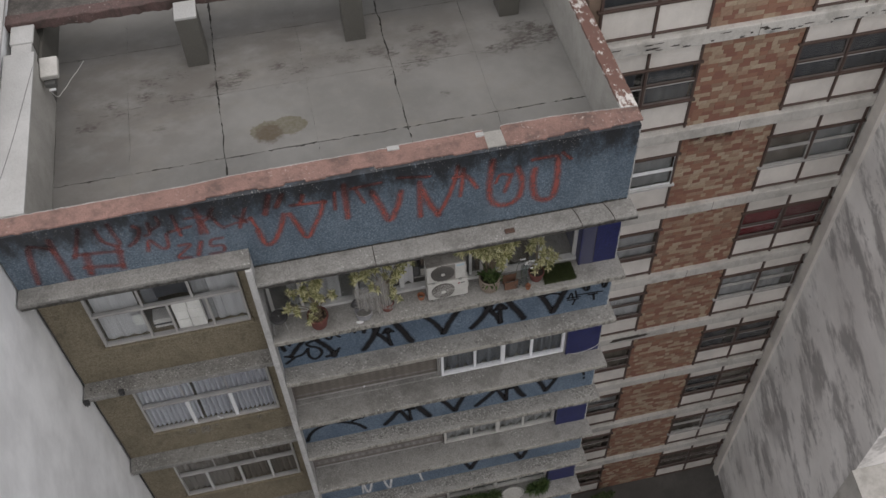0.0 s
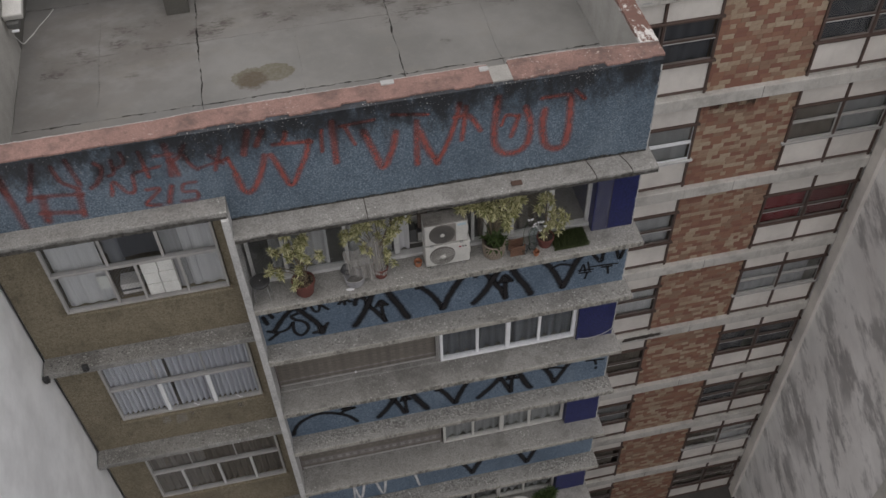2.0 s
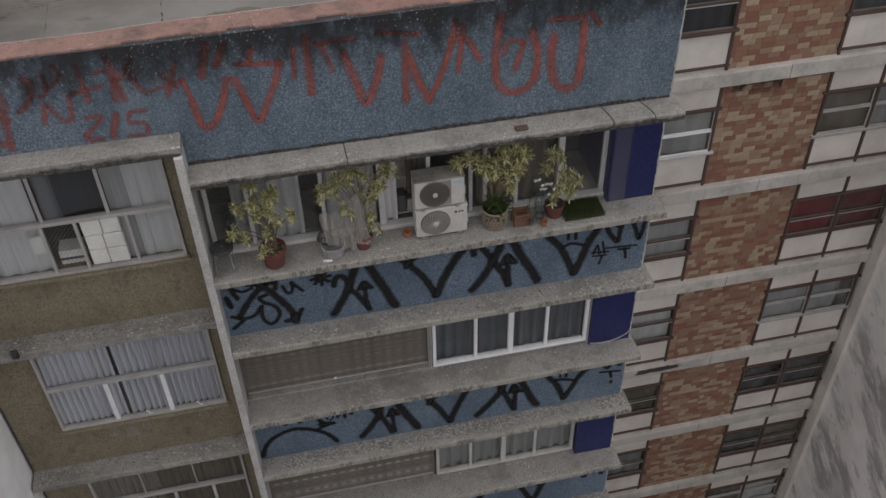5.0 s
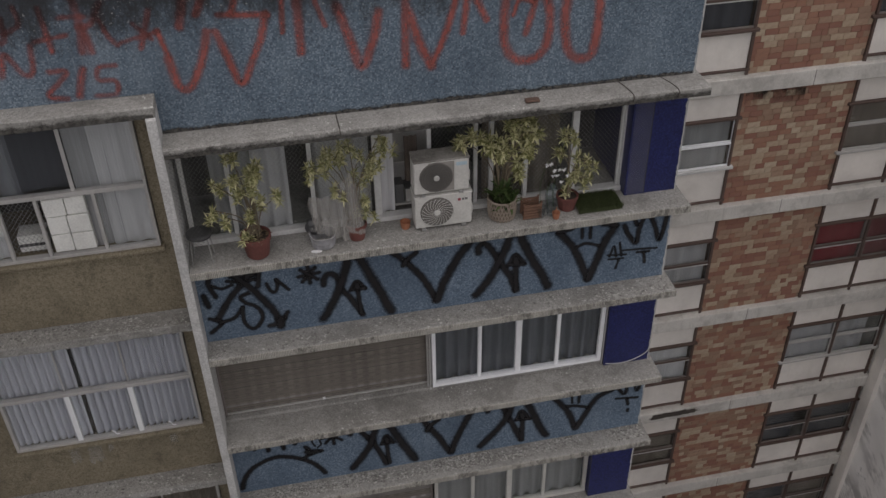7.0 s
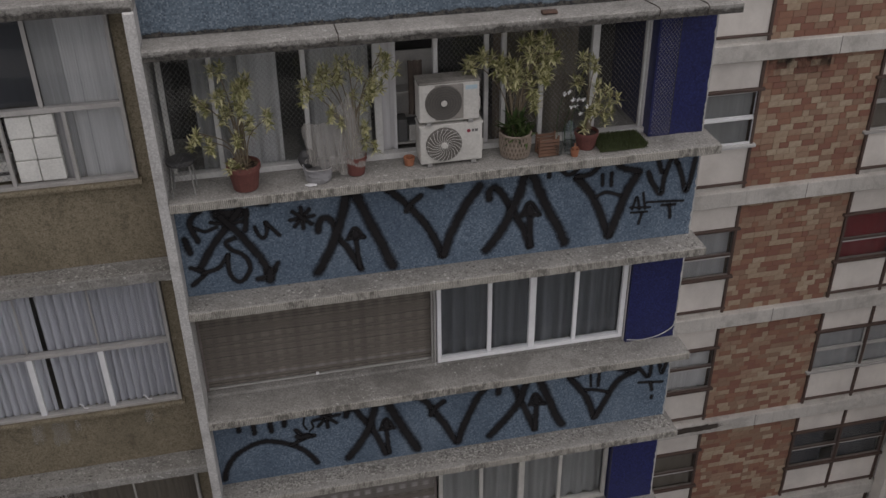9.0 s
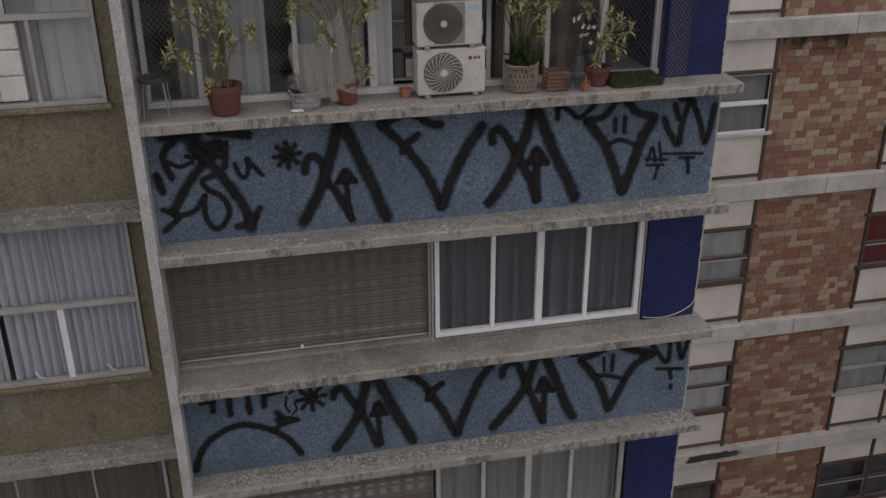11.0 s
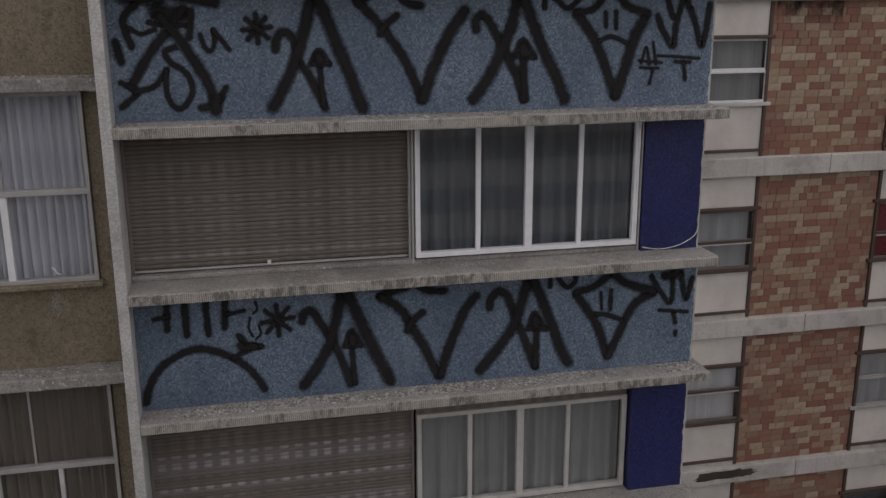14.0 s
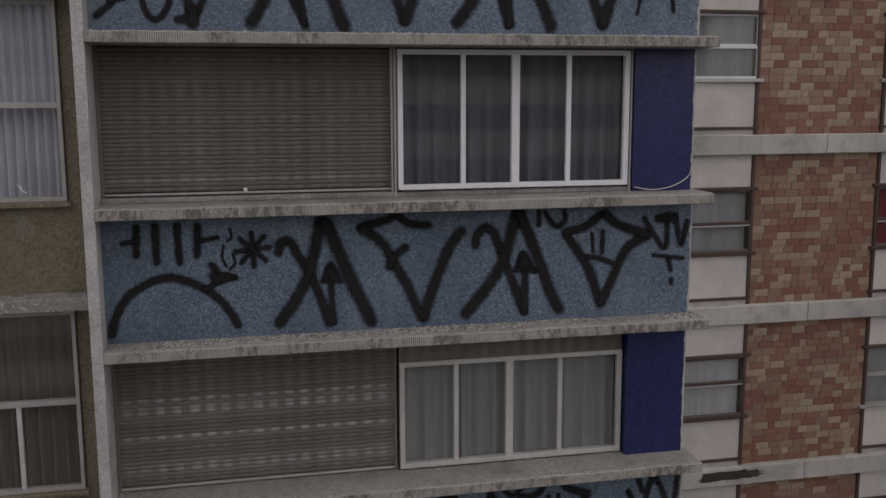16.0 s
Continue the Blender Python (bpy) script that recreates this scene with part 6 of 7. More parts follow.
# air conditioners
def air_conditioner(z, label, dark, logo):
    ac = thing("air_conditioner", label, "air conditioner", "outdoor units stacked on the ledge")
    x0, x1, y0, y1, h = 2.915, 3.63 if dark else 3.67, 0.24, 0.52, 0.52
    part("casing", block(x0, x1, y0, y1, z + 0.03, z + h, 0.022), AC_WHITE, ac)
    part("top_cover", block(x0 - 0.006, x1 + 0.006, y0 - 0.006, y1 + 0.006, z + h - 0.02, z + h + 0.008, 0.008), AC_TOP if dark else AC_WHITE, ac)
    cx, cz, r = x0 + 0.285, z + 0.275, 0.205
    g = bmesh.new()
    if dark:
        box(g, cx - 0.10, cx + 0.235, y0 - 0.012, y0 + 0.002, cz - 0.215, cz + 0.215, 0.008)
    disc = [(r, y0 - 0.018), (r + 0.012, y0 - 0.012), (r + 0.012, y0 + 0.001)]
    part("recess", turned(disc, cx, cz), GRILLE_BROWN, ac)
    if dark:
        part("grille_plate", g, GRILLE_PLATE, ac)
    fan = bmesh.new()
    for k in range(3):
        a0 = k * 2.094
        rows = []
        for i in range(7):
            a = a0 + i * 0.22
            rows.append([fan.verts.new((cx + rr * math.cos(a), y0 - 0.020 + 0.0012 * i, cz + rr * math.sin(a))) for rr in (0.05, 0.12, 0.185)])
        for a, b in zip(rows, rows[1:]):
            for j in range(2):
                fan.faces.new((a[j], b[j], b[j + 1], a[j + 1]))
    part("fan", fan, GRILLE_BROWN, ac)
    for k in range(6 if dark else 2):
        rr = 0.045 + k * (0.031 if dark else 0.155)
        bm = bmesh.new()
        tube(bm, [(cx + rr * math.cos(a), y0 - 0.034, cz + rr * math.sin(a)) for a in [2 * math.pi * i / 40 for i in range(41)]], 0.0022, 0.0022, 4)
        part("grille_ring", bm, STEEL if not dark else AC_DARK, ac)
    count = 18 if dark else 22
    for k in range(count):
        a = 2 * math.pi * k / count
        bm = bmesh.new()
        thick = 0.0027 if dark else 0.0042
        tube(bm, smooth_line([(cx + rr * math.cos(a + bend), y0 - 0.036, cz + rr * math.sin(a + bend)) for rr, bend in ((0.03, 0), (0.12, -0.22), (0.212, -0.62))], 3), thick * 0.6, thick, 4)
        part("grille_spoke", bm, GREY_FRAME if not dark else FAN_GREY, ac)
    part("hub", turned([(0.0, y0 - 0.046), (0.03, y0 - 0.046), (0.037, y0 - 0.040), (0.037, y0 - 0.028)], cx, cz, 20), AC_WHITE, ac)
    if logo:
        part("badge", turned([(0.0, y0 - 0.003), (0.022, y0 - 0.003), (0.022, y0 + 0.001)], x1 - 0.17, z + 0.42, 18), LOGO_RED, ac, "round dark red badge")
        part("badge_bar", block(x1 - 0.135, x1 - 0.105, y0 - 0.003, y0 + 0.001, z + 0.405, z + 0.438), LOGO_GREY, ac)
        part("badge_bar", block(x1 - 0.095, x1 - 0.06, y0 - 0.003, y0 + 0.001, z + 0.405, z + 0.438), LOGO_GREY, ac)
    else:
        part("energy_label", block(x1 - 0.17, x1 - 0.03, y0 - 0.003, y0 + 0.001, z + 0.41, z + 0.46), STICKER, ac, "blue printed energy label")
    for fx in (x0 + 0.08, x1 - 0.14):
        part("foot", block(fx, fx + 0.06, y0 - 0.02, y1 + 0.02, z, z + 0.035, 0.004), STEEL, ac)
    part("valve_cover", block(x1, x1 + 0.035, y0 + 0.10, y1 - 0.04, z + 0.10, z + 0.26, 0.01), AC_WHITE, ac)
    return ac


def turned(profile, cx, cz, segs=32):
    """A profile of (radius, y) turned round an axis along y."""
    bm = bmesh.new()
    rings = [[bm.verts.new((cx + max(r, 0.0005) * math.cos(2 * math.pi * i / segs), y, cz + max(r, 0.0005) * math.sin(2 * math.pi * i / segs))) for i in range(segs)] for r, y in profile]
    for a, b in zip(rings, rings[1:]):
        for i in range(segs):
            bm.faces.new((a[i], a[(i + 1) % segs], b[(i + 1) % segs], b[i]))
    bm.faces.new(rings[0])
    return bm


air_conditioner(LZ, "white outdoor air conditioner unit with a fan grille", False, True)
air_conditioner(LZ + 0.53, "older white air conditioner unit on top of another", True, False)

# stool by the pier
stool = thing("stool", "metal-legged stool with a round black seat", "stool")
part("seat", lathe(bmesh.new(), [(0.135, LZ + 0.37), (0.16, LZ + 0.38), (0.16, LZ + 0.41), (0.135, LZ + 0.425), (0.01, LZ + 0.43)], 0.185, 0.27, 24, False), BLACK_VINYL, stool)
for a in (0.55, 2.35, 3.75, 5.5):
    bm = bmesh.new()
    c, s = math.cos(a), math.sin(a)
    tube(bm, smooth_line([(0.185 + 0.09 * c, 0.27 + 0.10 * s, LZ + 0.375), (0.185 + 0.13 * c, 0.27 + 0.13 * s, LZ + 0.35), (0.185 + 0.165 * c, 0.27 + 0.15 * s, LZ)], 5), 0.010, 0.010, 6)
    part("leg", bm, STEEL, stool)
veil_pot = thing("plastic_bucket", "crumpled clear plastic bucket standing on the ledge", "bucket")
bm = lathe(bmesh.new(), [(0.140, LZ), (0.152, LZ + 0.02), (0.158, LZ + 0.05), (0.150, LZ + 0.075), (0.162, LZ + 0.10), (0.156, LZ + 0.13), (0.168, LZ + 0.155), (0.172, LZ + 0.18), (0.160, LZ + 0.18), (0.146, LZ + 0.10), (0.140, LZ + 0.02)], 1.705, 0.235, 44, False)
for v in bm.verts:
    if v.co.z > LZ + 0.01:
        push = noise.noise_vector(v.co * 16) * 0.018 + noise.noise_vector(v.co * 40) * 0.007
        v.co += push * min(1.0, (v.co.z - LZ) / 0.05)
part("body", bm, sheer("milky_plastic", (0.36, 0.36, 0.375), 0.45), veil_pot)
bm = bmesh.new()
tube(bm, [(1.705 + (0.170 + 0.006 * math.sin(a * 5)) * math.cos(a), 0.235 + 0.168 * math.sin(a), LZ + 0.183 + 0.008 * math.sin(3 * a)) for a in [2 * math.pi * i / 36 for i in range(37)]], 0.005, 0.005, 6)
part("rim", bm, DUSTY_FRAME, veil_pot, "dull rolled plastic rim")
for name, label, x, z, lean, size in (("bag", "dark bag leaning on the plastic bucket", 1.60, 0.22, 0.35, (0.10, 0.07, 0.12)),):
    bag = thing(name, label, "bag")
    bm = bmesh.new()
    bmesh.ops.create_icosphere(bm, subdivisions=3, radius=1, matrix=Matrix.LocRotScale((x, 0.34, LZ + z), Euler((0, lean, 0)), size))
    for v in bm.verts:
        v.co += 0.03 * noise.noise_vector(v.co * 8) + 0.012 * noise.noise_vector(v.co * 23)
        v.co.z = max(v.co.z, LZ + 0.02)
    part("body", bm, BLACK_VINYL, bag)
veil = thing("tulle_veil", "grey tulle draped in a cone over the plants", "veil")
bm = bmesh.new()
rings = []
for k in range(11):
    u = k / 10
    rr = 0.015 + 0.135 * (1 - u) ** 0.75
    rings.append([bm.verts.new((2.11 + 0.02 * (1 - u) + (rr + 0.016 * math.sin(7 * a + 4 * u) * (1 - u)) * math.cos(a), 0.29 + (rr + 0.012 * math.sin(5 * a) * (1 - u)) * math.sin(a), LZ + 0.16 + 0.03 * math.sin(2 * a) * (1 - u) + 0.84 * u)) for a in [2 * math.pi * i / 40 for i in range(40)]])
for a, b in zip(rings, rings[1:]):
    for i in range(40):
        bm.faces.new((a[i], a[(i + 1) % 40], b[(i + 1) % 40], b[i]))
part("cone", bm, TULLE, veil)
bm = bmesh.new()
cols = []
for i in range(29):
    u = i / 28
    top = 19.24 - 0.34 * math.sin(min(1.0, u * 1.4) * math.pi / 2) + 0.08 * max(0.0, u - 0.6)
    cols.append([bm.verts.new((2.08 - 0.50 * u + 0.02 * math.sin(q * 1.1 + i) - 0.05 * (1 - u) * q / 7, 0.29 + 0.09 * u - 0.13 * q / 7 + 0.025 * math.sin(i * 0.9 + q * 0.3), top + (LZ + 0.05 - top) * q / 7 * (1 - 0.25 * u))) for q in range(8)])
for a, b in zip(cols, cols[1:]):
    for q in range(7):
        bm.faces.new((a[q], b[q], b[q + 1], a[q + 1]))
part("drape", bm, TULLE, veil)
rag = thing("crumpled_paper", "crumpled white paper lying on the ledge", "litter")
bm = bmesh.new()
bmesh.ops.create_icosphere(bm, subdivisions=2, radius=1, matrix=Matrix.LocRotScale((1.60, 0.09, LZ + 0.014), None, (0.07, 0.035, 0.014)))
for v in bm.verts:
    v.co += 0.012 * noise.noise_vector(v.co * 25)
    v.co.z = max(v.co.z, LZ)
part("sheet", bm, PETAL, rag)

# things just inside the open door
towel = thing("towel", "brown towel hanging inside the open door", "towel")
bm = bmesh.new()
cols = []
for i in range(13):
    x = 2.88 + 0.18 * i / 12
    cols.append([bm.verts.new((x + 0.006 * math.sin(i * 1.7 + q), 0.755 + 0.016 * math.sin(i * 1.3), z)) for q, z in enumerate((18.74, 18.95, 19.2, 19.42))])
for a, b in zip(cols, cols[1:]):
    for q in range(3):
        bm.faces.new((a[q], b[q], b[q + 1], a[q + 1]))
part("cloth", bm, plain("brown_towelling", (0.12, 0.095, 0.08), 0.95, 0, 0.35), towel)
rack = thing("shelf_unit", "pale shelf unit just inside the open door", "shelf")
part("side", block(2.70, 2.725, 0.78, 1.05, 18.29, 19.45), DUSTY_FRAME, rack)
part("back", block(2.725, 3.25, 1.03, 1.05, 18.29, 19.45), DUSTY_FRAME, rack)
for zz in (18.34, 19.0):
    part("board", block(2.725, 3.25, 0.79, 1.03, zz, zz + 0.025), DUSTY_FRAME, rack)
tin = thing("storage_box", "dark grey box on the white shelf", "box")
part("body", block(2.75, 2.87, 0.80, 1.0, 18.367, 18.66, 0.01), LOGO_GREY, tin)
tub = thing("storage_box", "pale grey box on the white shelf", "box")
part("body", block(2.89, 3.06, 0.80, 1.0, 18.367, 18.58, 0.012), GREY_FRAME, tub)
part("lid", block(2.885, 3.065, 0.795, 1.005, 18.58, 18.60, 0.005), LOGO_GREY, tub)

# safety nets
def netting(na, nb, nz0, nz1, ny, pitch, thick, parent):
    """Crossed diagonal strands cut off at a rectangle."""
    bm = bmesh.new()
    run = (nz1 - nz0) / 1.25
    for sgn in (1, -1):
        x = na - run
        while x < nb + run:
            xa, dx = (x, run) if sgn > 0 else (x + run, -run)
            cuts = sorted(((na - xa) / dx, (nb - xa) / dx))
            lo, hi = max(0.0, cuts[0]), min(1.0, cuts[1])
            if hi - lo > 0.01:
                a = Vector((xa + dx * lo, ny, nz0 + (nz1 - nz0) * lo))
                b = Vector((xa + dx * hi, ny + 0.001, nz0 + (nz1 - nz0) * hi))
                d = (b - a).normalized()
                s, q = Vector((-d.z, 0, d.x)) * thick, Vector((0, -0.003, 0))
                vs = [bm.verts.new(p) for p in (a - s, a + s, a + q, b - s, b + s, b + q)]
                for f in ((0, 2, 5, 3), (2, 1, 4, 5), (1, 0, 3, 4)):
                    bm.faces.new([vs[i] for i in f])
            x += pitch
    return tagged(part("netting", bm, NET, parent), "", "", "", "stuff")


net = thing("safety_net", "diamond-mesh safety net stretched across the door opening", "net")
netting(0.06, 2.48, SILLS[0] + TH, HEADS[0], 0.705, 0.058, 0.0017, net)
netting(3.20, 5.84, SILLS[0] + TH, HEADS[0], 0.705, 0.058, 0.0017, net)
side_net = thing("safety_net", "fine grey net hanging before the indigo panel", "net")
ob = netting(5.875, 6.13, SILLS[0] + TH + 0.02, HEADS[0] - 0.02, 0.40, 0.046, 0.0015, side_net)
part("hem", block(6.125, 6.133, 0.396, 0.404, SILLS[0] + TH, HEADS[0] - 0.01), AC_DARK, side_net)
front_net = thing("safety_net", "loose net hanging beside the pier before the stool", "net")
netting(0.012, 0.25, SILLS[0] + TH + 0.01, HEADS[0] - 0.005, 0.10, 0.052, 0.0013, front_net).data.materials[0] = LOGO_GREY
bay_net = thing("safety_net", "diamond-mesh safety net in the open bay window", "net")
netting(-2.10, -1.62, 18.44, 19.26, 0.66, 0.058, 0.0024, bay_net)

# grit and lichen on the canopies
def grit(x0, x1, y0, y1, z, count, seed, clump, coarse=0.15):
    rnd = random.Random(seed)
    bm = bmesh.new()
    made = 0
    while made < count:
        x, y = rnd.uniform(x0, x1), rnd.uniform(y0, y1)
        if noise.noise((x * clump, y * clump * 2, seed)) < rnd.uniform(-0.5, 0.45):
            continue
        made += 1
        r = rnd.uniform(0.004, 0.009) if rnd.random() > coarse else rnd.uniform(0.010, 0.024)
        h = r * rnd.uniform(0.4, 0.9)
        a = rnd.uniform(0, 6.28)
        base = [bm.verts.new((x + r * math.cos(a + k * 1.57) * rnd.uniform(0.7, 1.5), y + r * math.sin(a + k * 1.57), z)) for k in range(4)]
        top = bm.verts.new((x + rnd.uniform(-0.3, 0.3) * r, y, z + h))
        for k in range(4):
            bm.faces.new((base[k], base[(k + 1) % 4], top))
    return bm


for i, n in ((1, 2600), (2, 6500), (3, 6000), (4, 4000)):
    tagged(part("grit", grit(0.05, 6.6, 0.02 if i == 1 else 0.10, 0.36, HEADS[i] + TH, n, i, 1.3, 0.12 if i == 1 else 0.28), DEBRIS, blue), "", "", "", "stuff")
for i, n in ((1, 1600), (2, 1500), (3, 900)):
    tagged(part("grit", grit(-3.6, -0.16, 0.29, 0.58, OL_TOP[i] + 0.142, n, 10 + i, 1.1), DEBRIS, blue), "", "", "", "stuff")

# lower ledge plants
low = SILLS[3] + TH
for i, (px, s) in enumerate(((3.35, 0.14), (3.75, 0.18), (4.2, 0.16), (5.52, 0.2))):
    pot(px, 0.26, low + 0.004, 0.12, 0.16, TERRACOTTA, "small terracotta pot on a lower ledge")
    dracaena(px, 0.26, low + 0.14, [(0.05, 0, 0.16), (-0.1, 0, 0.2), (0.12, 0.02, 0.25), (0, -0.05, 0.1), (-0.16, 0, 0.1), (0.2, 0.0, 0.12)], LEAF_GREEN, "bushy green pot plant on a lower ledge", 30 + i, s, 26)
for i, px in enumerate((8.98, 9.36)):
    pot(px, 3.05, GZ, 0.16, 0.26, TERRACOTTA, "terracotta pot standing in the yard")
    dracaena(px, 3.05, GZ + 0.22, [(0.05, 0, 0.3), (-0.12, 0, 0.36), (0.16, 0.02, 0.42), (0, -0.08, 0.22), (-0.2, 0, 0.2)], LEAF_GREEN, "green pot plant in the yard", 50 + i, 0.14, 16)
trough = thing("planter", "pale oval planter trough on a lower ledge", "planter")
bm = lathe(bmesh.new(), [(0.13, low + 0.004), (0.15, low + 0.03), (0.17, low + 0.15), (0.18, low + 0.16), (0.16, low + 0.16), (0.15, low + 0.10), (0.01, low + 0.10)], 0, 0, 24, False)
for v in bm.verts:
    v.co.x = v.co.x * 1.7 + 4.85
    v.co.y = v.co.y * 0.95 + 0.24
part("body", bm, GREY_FRAME, trough)

# ---- roof and facade fittings ----
lamp = thing("floodlight", "white metal floodlight fixed to the side parapet", "lamp")
bm = block(-3.16, -2.84, 4.30, 4.74, 21.50, 21.62, 0.025)
bmesh.ops.rotate(bm, verts=bm.verts, cent=(-3.0, 4.5, 21.55), matrix=Matrix.Rotation(radians(12), 3, "X"))
part("housing", bm, GREY_FRAME, lamp)
part("reflector", block(-3.12, -2.92, 4.22, 4.40, 21.36, 21.46, 0.02), FAN_GREY, lamp)
part("handle", block(-3.06, -2.94, 4.16, 4.21, 21.33, 21.36, 0.01), WHITE_FRAME, lamp)
bm = bmesh.new()
tube(bm, smooth_line([(-3.18, 4.5, 21.42), (-3.14, 4.5, 21.44), (-3.05, 4.5, 21.52)], 4), 0.018, 0.018, 8)
part("bracket", bm, STEEL, lamp)
wire = thing("cable", "loose white cable lying on the roof", "cable")
bm = bmesh.new()
tube(bm, smooth_line([(-3.165, 4.60, 20.95), (-3.13, 4.72, 20.72), (-3.05, 4.90, 20.69), (-2.98, 5.02, 20.69), (-2.90, 5.22, 20.69), (-2.80, 5.40, 20.69), (-2.68, 5.68, 20.69)], 6), 0.009, 0.009, 6)
part("sheath", bm, CABLE, wire)
thin_wire = thing("cable", "thin dark wire lying on the white parapet", "cable")
bm = bmesh.new()
tube(bm, smooth_line([(-3.16, 4.2, 21.905), (-3.28, 3.3, 21.904), (-3.42, 2.3, 21.904), (-3.60, 1.3, 21.904), (-3.665, 0.95, 21.90)], 5), 0.0035, 0.0035, 5)
part("sheath", bm, BLACK_VINYL, thin_wire)
loop = thing("cable", "white cable sagging across the indigo panel", "cable")
bm = bmesh.new()
tube(bm, smooth_line([(5.88, 0.41, SILLS[1] + TH + 0.05), (6.1, 0.408, SILLS[1] + TH + 0.015), (6.35, 0.408, SILLS[1] + TH + 0.05), (6.55, 0.41, SILLS[1] + TH + 0.16), (6.6, 0.412, SILLS[1] + TH + 0.3)], 6), 0.006, 0.006, 6)
part("sheath", bm, CABLE, loop)
edge_wire = thing("cable", "dark cable running down beside the olive bay", "cable")
bm = bmesh.new()
tube(bm, [(-3.69 + 0.012 * math.sin(k), 0.585, 20.4 - 0.7 * k) for k in range(29)], 0.012, 0.012, 5)
part("sheath", bm, BLACK_VINYL, edge_wire)

# ---- wear on the facades ----
def ragged_patch(name, x0, x1, z0, z1, y, material, parent, label, seed, rough=0.35):
    """A thin flake with a torn outline on an upright face."""
    bm = bmesh.new()
    n, rim = 44, []
    for i in range(n):
        a = 2 * math.pi * i / n
        c, s = math.cos(a), math.sin(a)
        q = 1.0 / max(abs(c), abs(s)) ** 0.7
        r = q * (0.82 + rough * noise.noise((c * 3.1 + seed, s * 3.1, seed)) + rough * 0.7 * noise.noise((c * 9 + seed, s * 9, 2)))
        rim.append(bm.verts.new(((x0 + x1) / 2 + (x1 - x0) / 2 * c * r, y, (z0 + z1) / 2 + (z1 - z0) / 2 * s * r)))
    mid = bm.verts.new(((x0 + x1) / 2, y, (z0 + z1) / 2))
    for i in range(n):
        bm.faces.new((rim[i], rim[(i + 1) % n], mid))
    return part(name, bm, material, parent, label)


PEEL = plain("bare_dark_render", (0.06, 0.05, 0.042), 0.95, 0, 0.4)
SOOT = soot()
fy = BY - 0.144
LIME = haze("lime_run", (0.42, 0.40, 0.36), 0.3)
for lx, lw, lz in ((-2.30, 0.16, 14.62), (-2.06, 0.24, 14.55), (-1.76, 0.10, 14.72), (-0.86, 0.12, 14.70)):
    ragged_patch("lime_run", lx, lx + lw, lz, 15.0, YO - 0.004, LIME, blue, "pale lime run under the sill", lx, 0.5)
ragged_patch("peeled_paint", 8.35, 9.60, 10.02, 10.20, fy, PEEL, tall, "dark peeled strip on the floor band", 4)
rnd = random.Random(77)
for i in range(46):
    px, w, h = rnd.uniform(7.2, 13.4), rnd.uniform(0.05, 0.30), rnd.uniform(0.025, 0.06)
    pz = rnd.choice((20.55, 20.58, 20.62)) if i % 3 else rnd.uniform(20.6, 20.75)
    ragged_patch("peeled_paint", px, px + w, pz, pz + h, fy, PEEL if i % 4 else WHITE_TOP, tall, "peeled fleck on the floor band", 10 + i, 0.6)
part("soot_stain", block(9.28, 10.4, BY - 0.022, BY - 0.020, 17.2, 17.878), SOOT, tall, "black soot runs under the floor band")
for px in (10.32,):
    for t in TOPS:
        part("band_joint", block(px + 0.13 * math.sin(t * 3 + px), px + 0.008 + 0.13 * math.sin(t * 3 + px), BY - 0.143, BY - 0.13, t - 0.295, t + 0.001), PEEL, tall)


def ragged_edge(z0, z1, y, parent, seed):
    """Chipped white mortar down the corner of a mosaic panel."""
    bm = bmesh.new()
    n = max(6, int((z1 - z0) / 0.04))
    rows = []
    for i in range(n + 1):
        z = z0 + (z1 - z0) * i / n
        w = 0.012 + 0.030 * abs(noise.noise((z * 6, seed, 1))) + 0.016 * noise.noise((z * 23, seed, 5))
        rows.append((bm.verts.new((XR - max(w, 0.004), y, z)), bm.verts.new((XR + 0.004, y - 0.002, z)), bm.verts.new((XR + 0.004, y + 0.08, z))))
    for a, b in zip(rows, rows[1:]):
        bm.faces.new((a[0], a[1], b[1], b[0]))
        bm.faces.new((a[1], a[2], b[2], b[1]))
    part("corner_edge", bm, WHITE_TOP, parent, "chipped white mortar edge")


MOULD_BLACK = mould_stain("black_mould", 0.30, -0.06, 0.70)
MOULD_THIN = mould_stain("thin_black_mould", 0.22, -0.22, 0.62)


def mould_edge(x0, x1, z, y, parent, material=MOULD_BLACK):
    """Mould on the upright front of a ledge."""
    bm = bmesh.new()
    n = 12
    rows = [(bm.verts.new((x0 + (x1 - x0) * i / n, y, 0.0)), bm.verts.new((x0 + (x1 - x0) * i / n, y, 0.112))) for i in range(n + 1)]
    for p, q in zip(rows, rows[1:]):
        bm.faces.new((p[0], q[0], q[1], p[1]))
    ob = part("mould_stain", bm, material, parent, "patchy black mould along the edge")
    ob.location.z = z


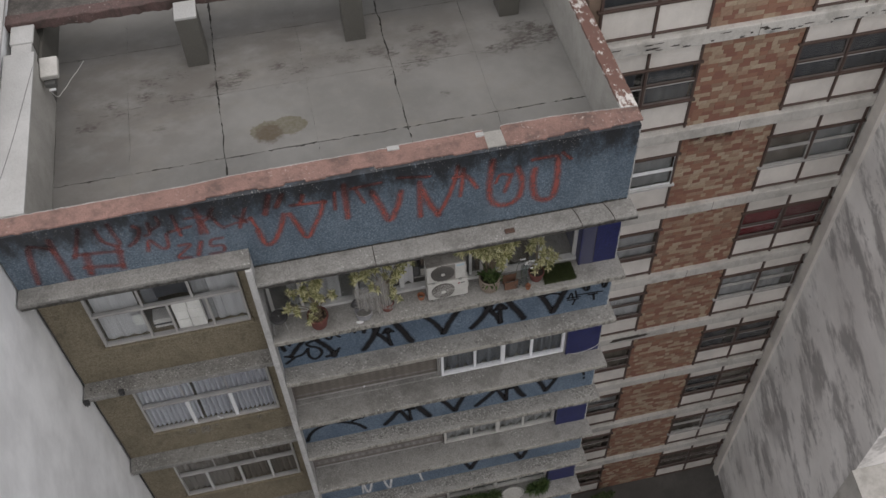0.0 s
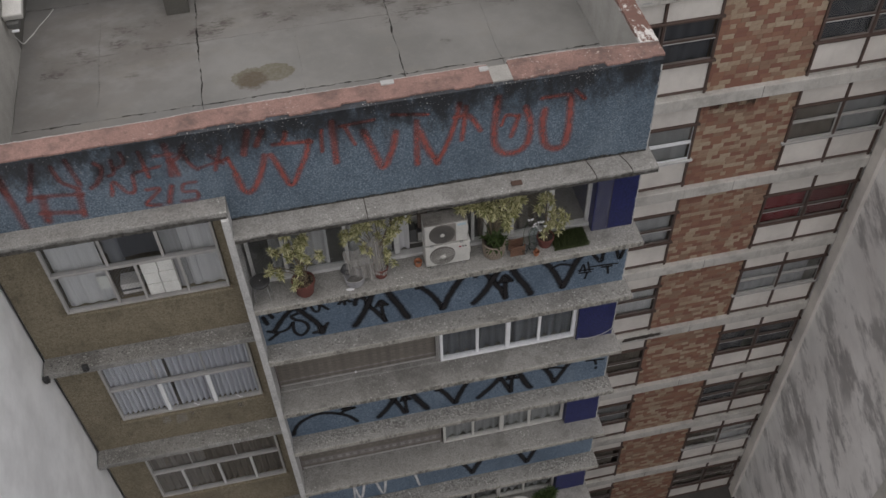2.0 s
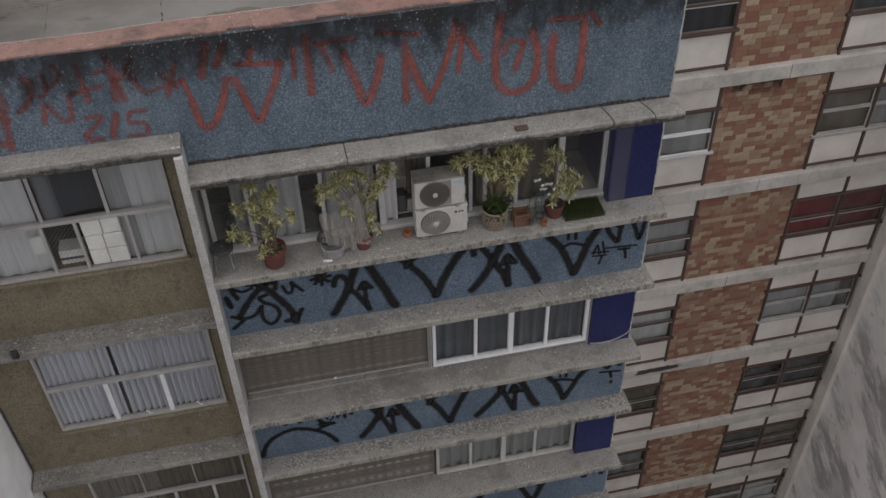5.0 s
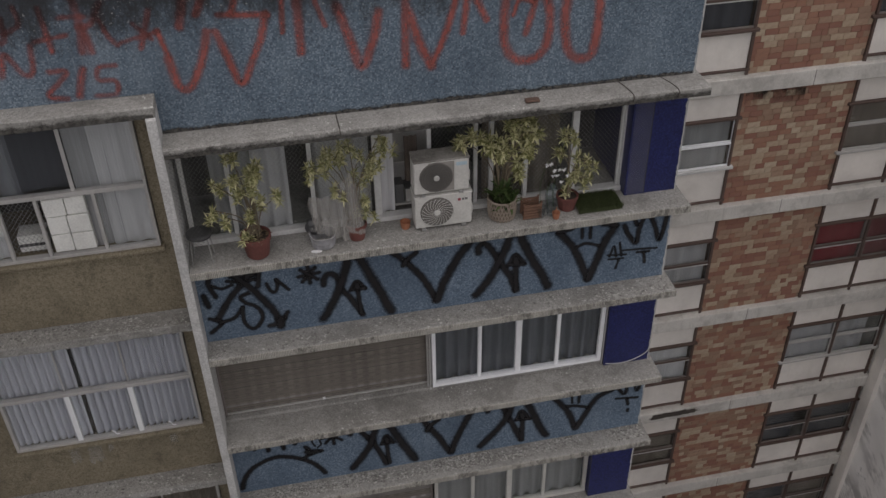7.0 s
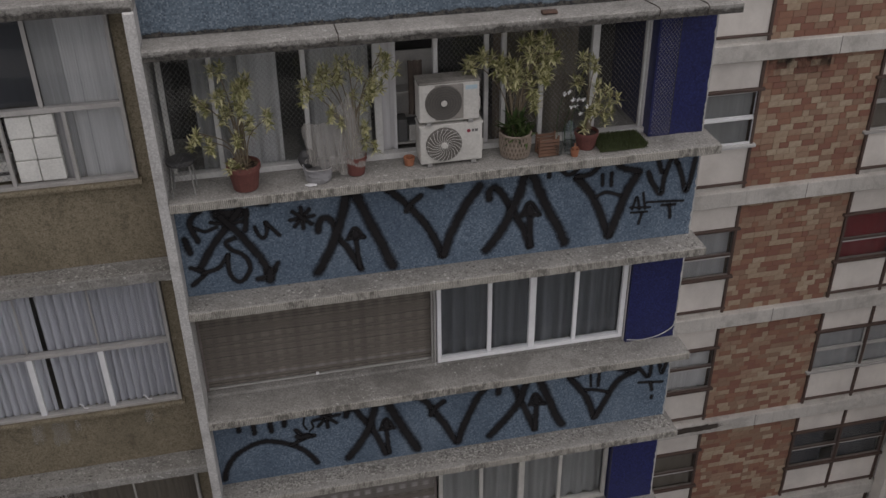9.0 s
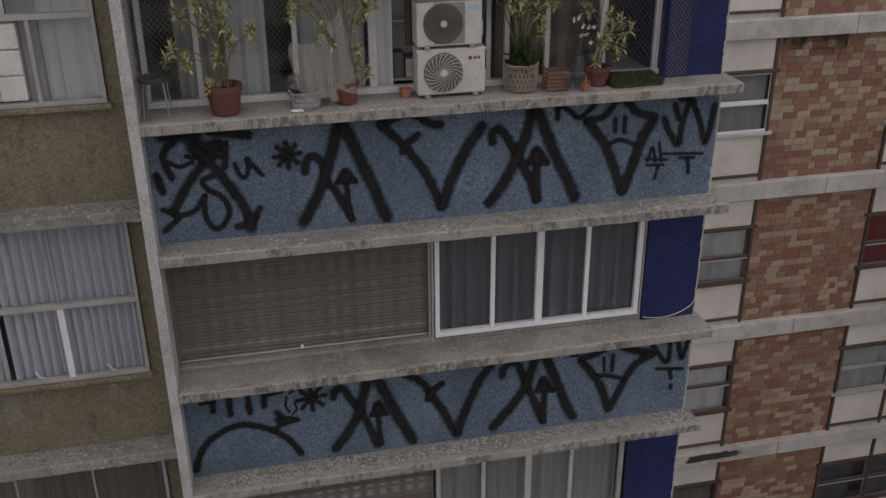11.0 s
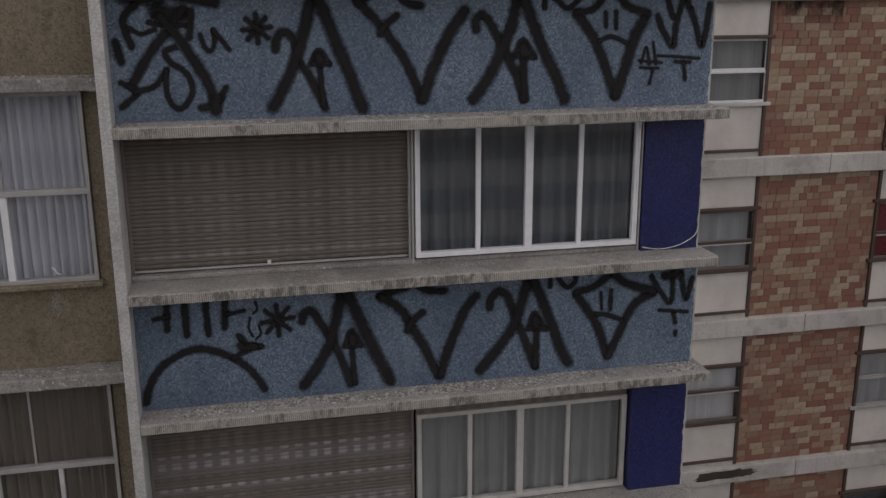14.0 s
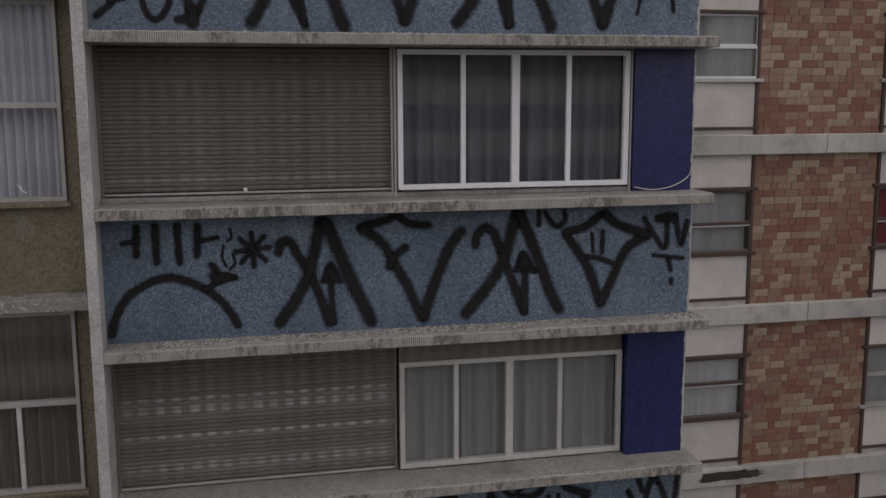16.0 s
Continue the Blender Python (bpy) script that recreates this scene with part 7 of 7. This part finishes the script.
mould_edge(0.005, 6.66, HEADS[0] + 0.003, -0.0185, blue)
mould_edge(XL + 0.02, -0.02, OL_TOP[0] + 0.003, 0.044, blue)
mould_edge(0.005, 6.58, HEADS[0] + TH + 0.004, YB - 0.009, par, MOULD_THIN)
ragged_edge(HEADS[0] + TH, 21.78, YB - 0.003, par, 1)
for i, bnd in enumerate(BANDS):
    ragged_edge(HEADS[i + 1] + TH, SILLS[i], YB - 0.003, bnd, 4 + i)
for i in range(4):
    ragged_edge(SILLS[i] + TH, HEADS[i], 0.417, blue, 14 + i)
for px, lean in ((5.62, 0.04), (6.20, 0.06), (2.02, 0.0)):
    bm = bmesh.new()
    tube(bm, smooth_line([(px - lean, YB - 0.01, HEADS[0] + TH + 0.003), (px, 0.2, HEADS[0] + TH + 0.004), (px + lean * 0.5, 0.004, HEADS[0] + TH + 0.002), (px + lean * 0.5, -0.016, HEADS[0] + 0.02)], 5), 0.007, 0.007, 4)
    part("ledge_joint", bm, PEEL, blue, "dark mortar joint across the canopy")
chip = thing("brick_fragment", "broken terracotta fragment lying on the canopy", "rubble")
part("piece", slab(4.30, 4.47, 0.08, 0.17, HEADS[0] + TH + 0.006, HEADS[0] + TH + 0.04, 0.012, 3), plain("weathered_clay", (0.10, 0.06, 0.045), 0.9, 0, 0.4), chip)
for bx, bz in ((-3.66, OL_TOP[1] + 0.02), (-2.98, OL_TOP[1] + 0.15)):
    bk = thing("cable_bracket", "black cable bracket on the edge of the ledge", "bracket")
    part("plate", block(bx - 0.05, bx + 0.05, 0.20, 0.27, bz - 0.04, bz + 0.10, 0.012), BLACK_VINYL, bk)
    bm = bmesh.new()
    tube(bm, smooth_line([(bx, 0.21, bz), (bx + 0.02, 0.15, bz + 0.03), (bx + 0.05, 0.14, bz + 0.12)], 4), 0.014, 0.010, 6)
    part("hook", bm, BLACK_VINYL, bk)

# ---- brick tiles of the tall block ----
def tile_mesh(name, w):
    bm = block(0.002, w - 0.002, 0, 0.03, 0.002, 0.110)
    bm.faces.ensure_lookup_table()
    front = [f for f in bm.faces if f.normal.y < -0.5]
    bmesh.ops.inset_region(bm, faces=front, thickness=0.004, depth=0.003)
    me = bpy.data.meshes.new(name)
    bm.to_mesh(me)
    bm.free()
    me.materials.append(BRICK)
    return me


TILES = {}
rnd = random.Random(5)
for k, t in zip(range(-6, 4), TOPS):
    panel = part("wall", block(9.22, 11.36, BY - 0.005, BY + 1.1, t, t + 2.35), MORTAR, tall, "panel of mixed red, brown and cream brick tiles")
    for r in range(21):
        x = 9.226
        first = rnd.uniform(0.07, 0.245)
        while x < 11.30:
            w = round(min(first or rnd.choice((0.245, 0.245, 0.245, 0.245, 0.185, 0.122)), 11.357 - x), 2)
            first = 0
            if w not in TILES:
                TILES[w] = tile_mesh("brick", w)
            b = new("brick", TILES[w])
            b.parent = panel
            b.location = (x, BY - 0.012 + rnd.uniform(-0.002, 0.002), t + r * 0.112)
            x += w + 0.0015
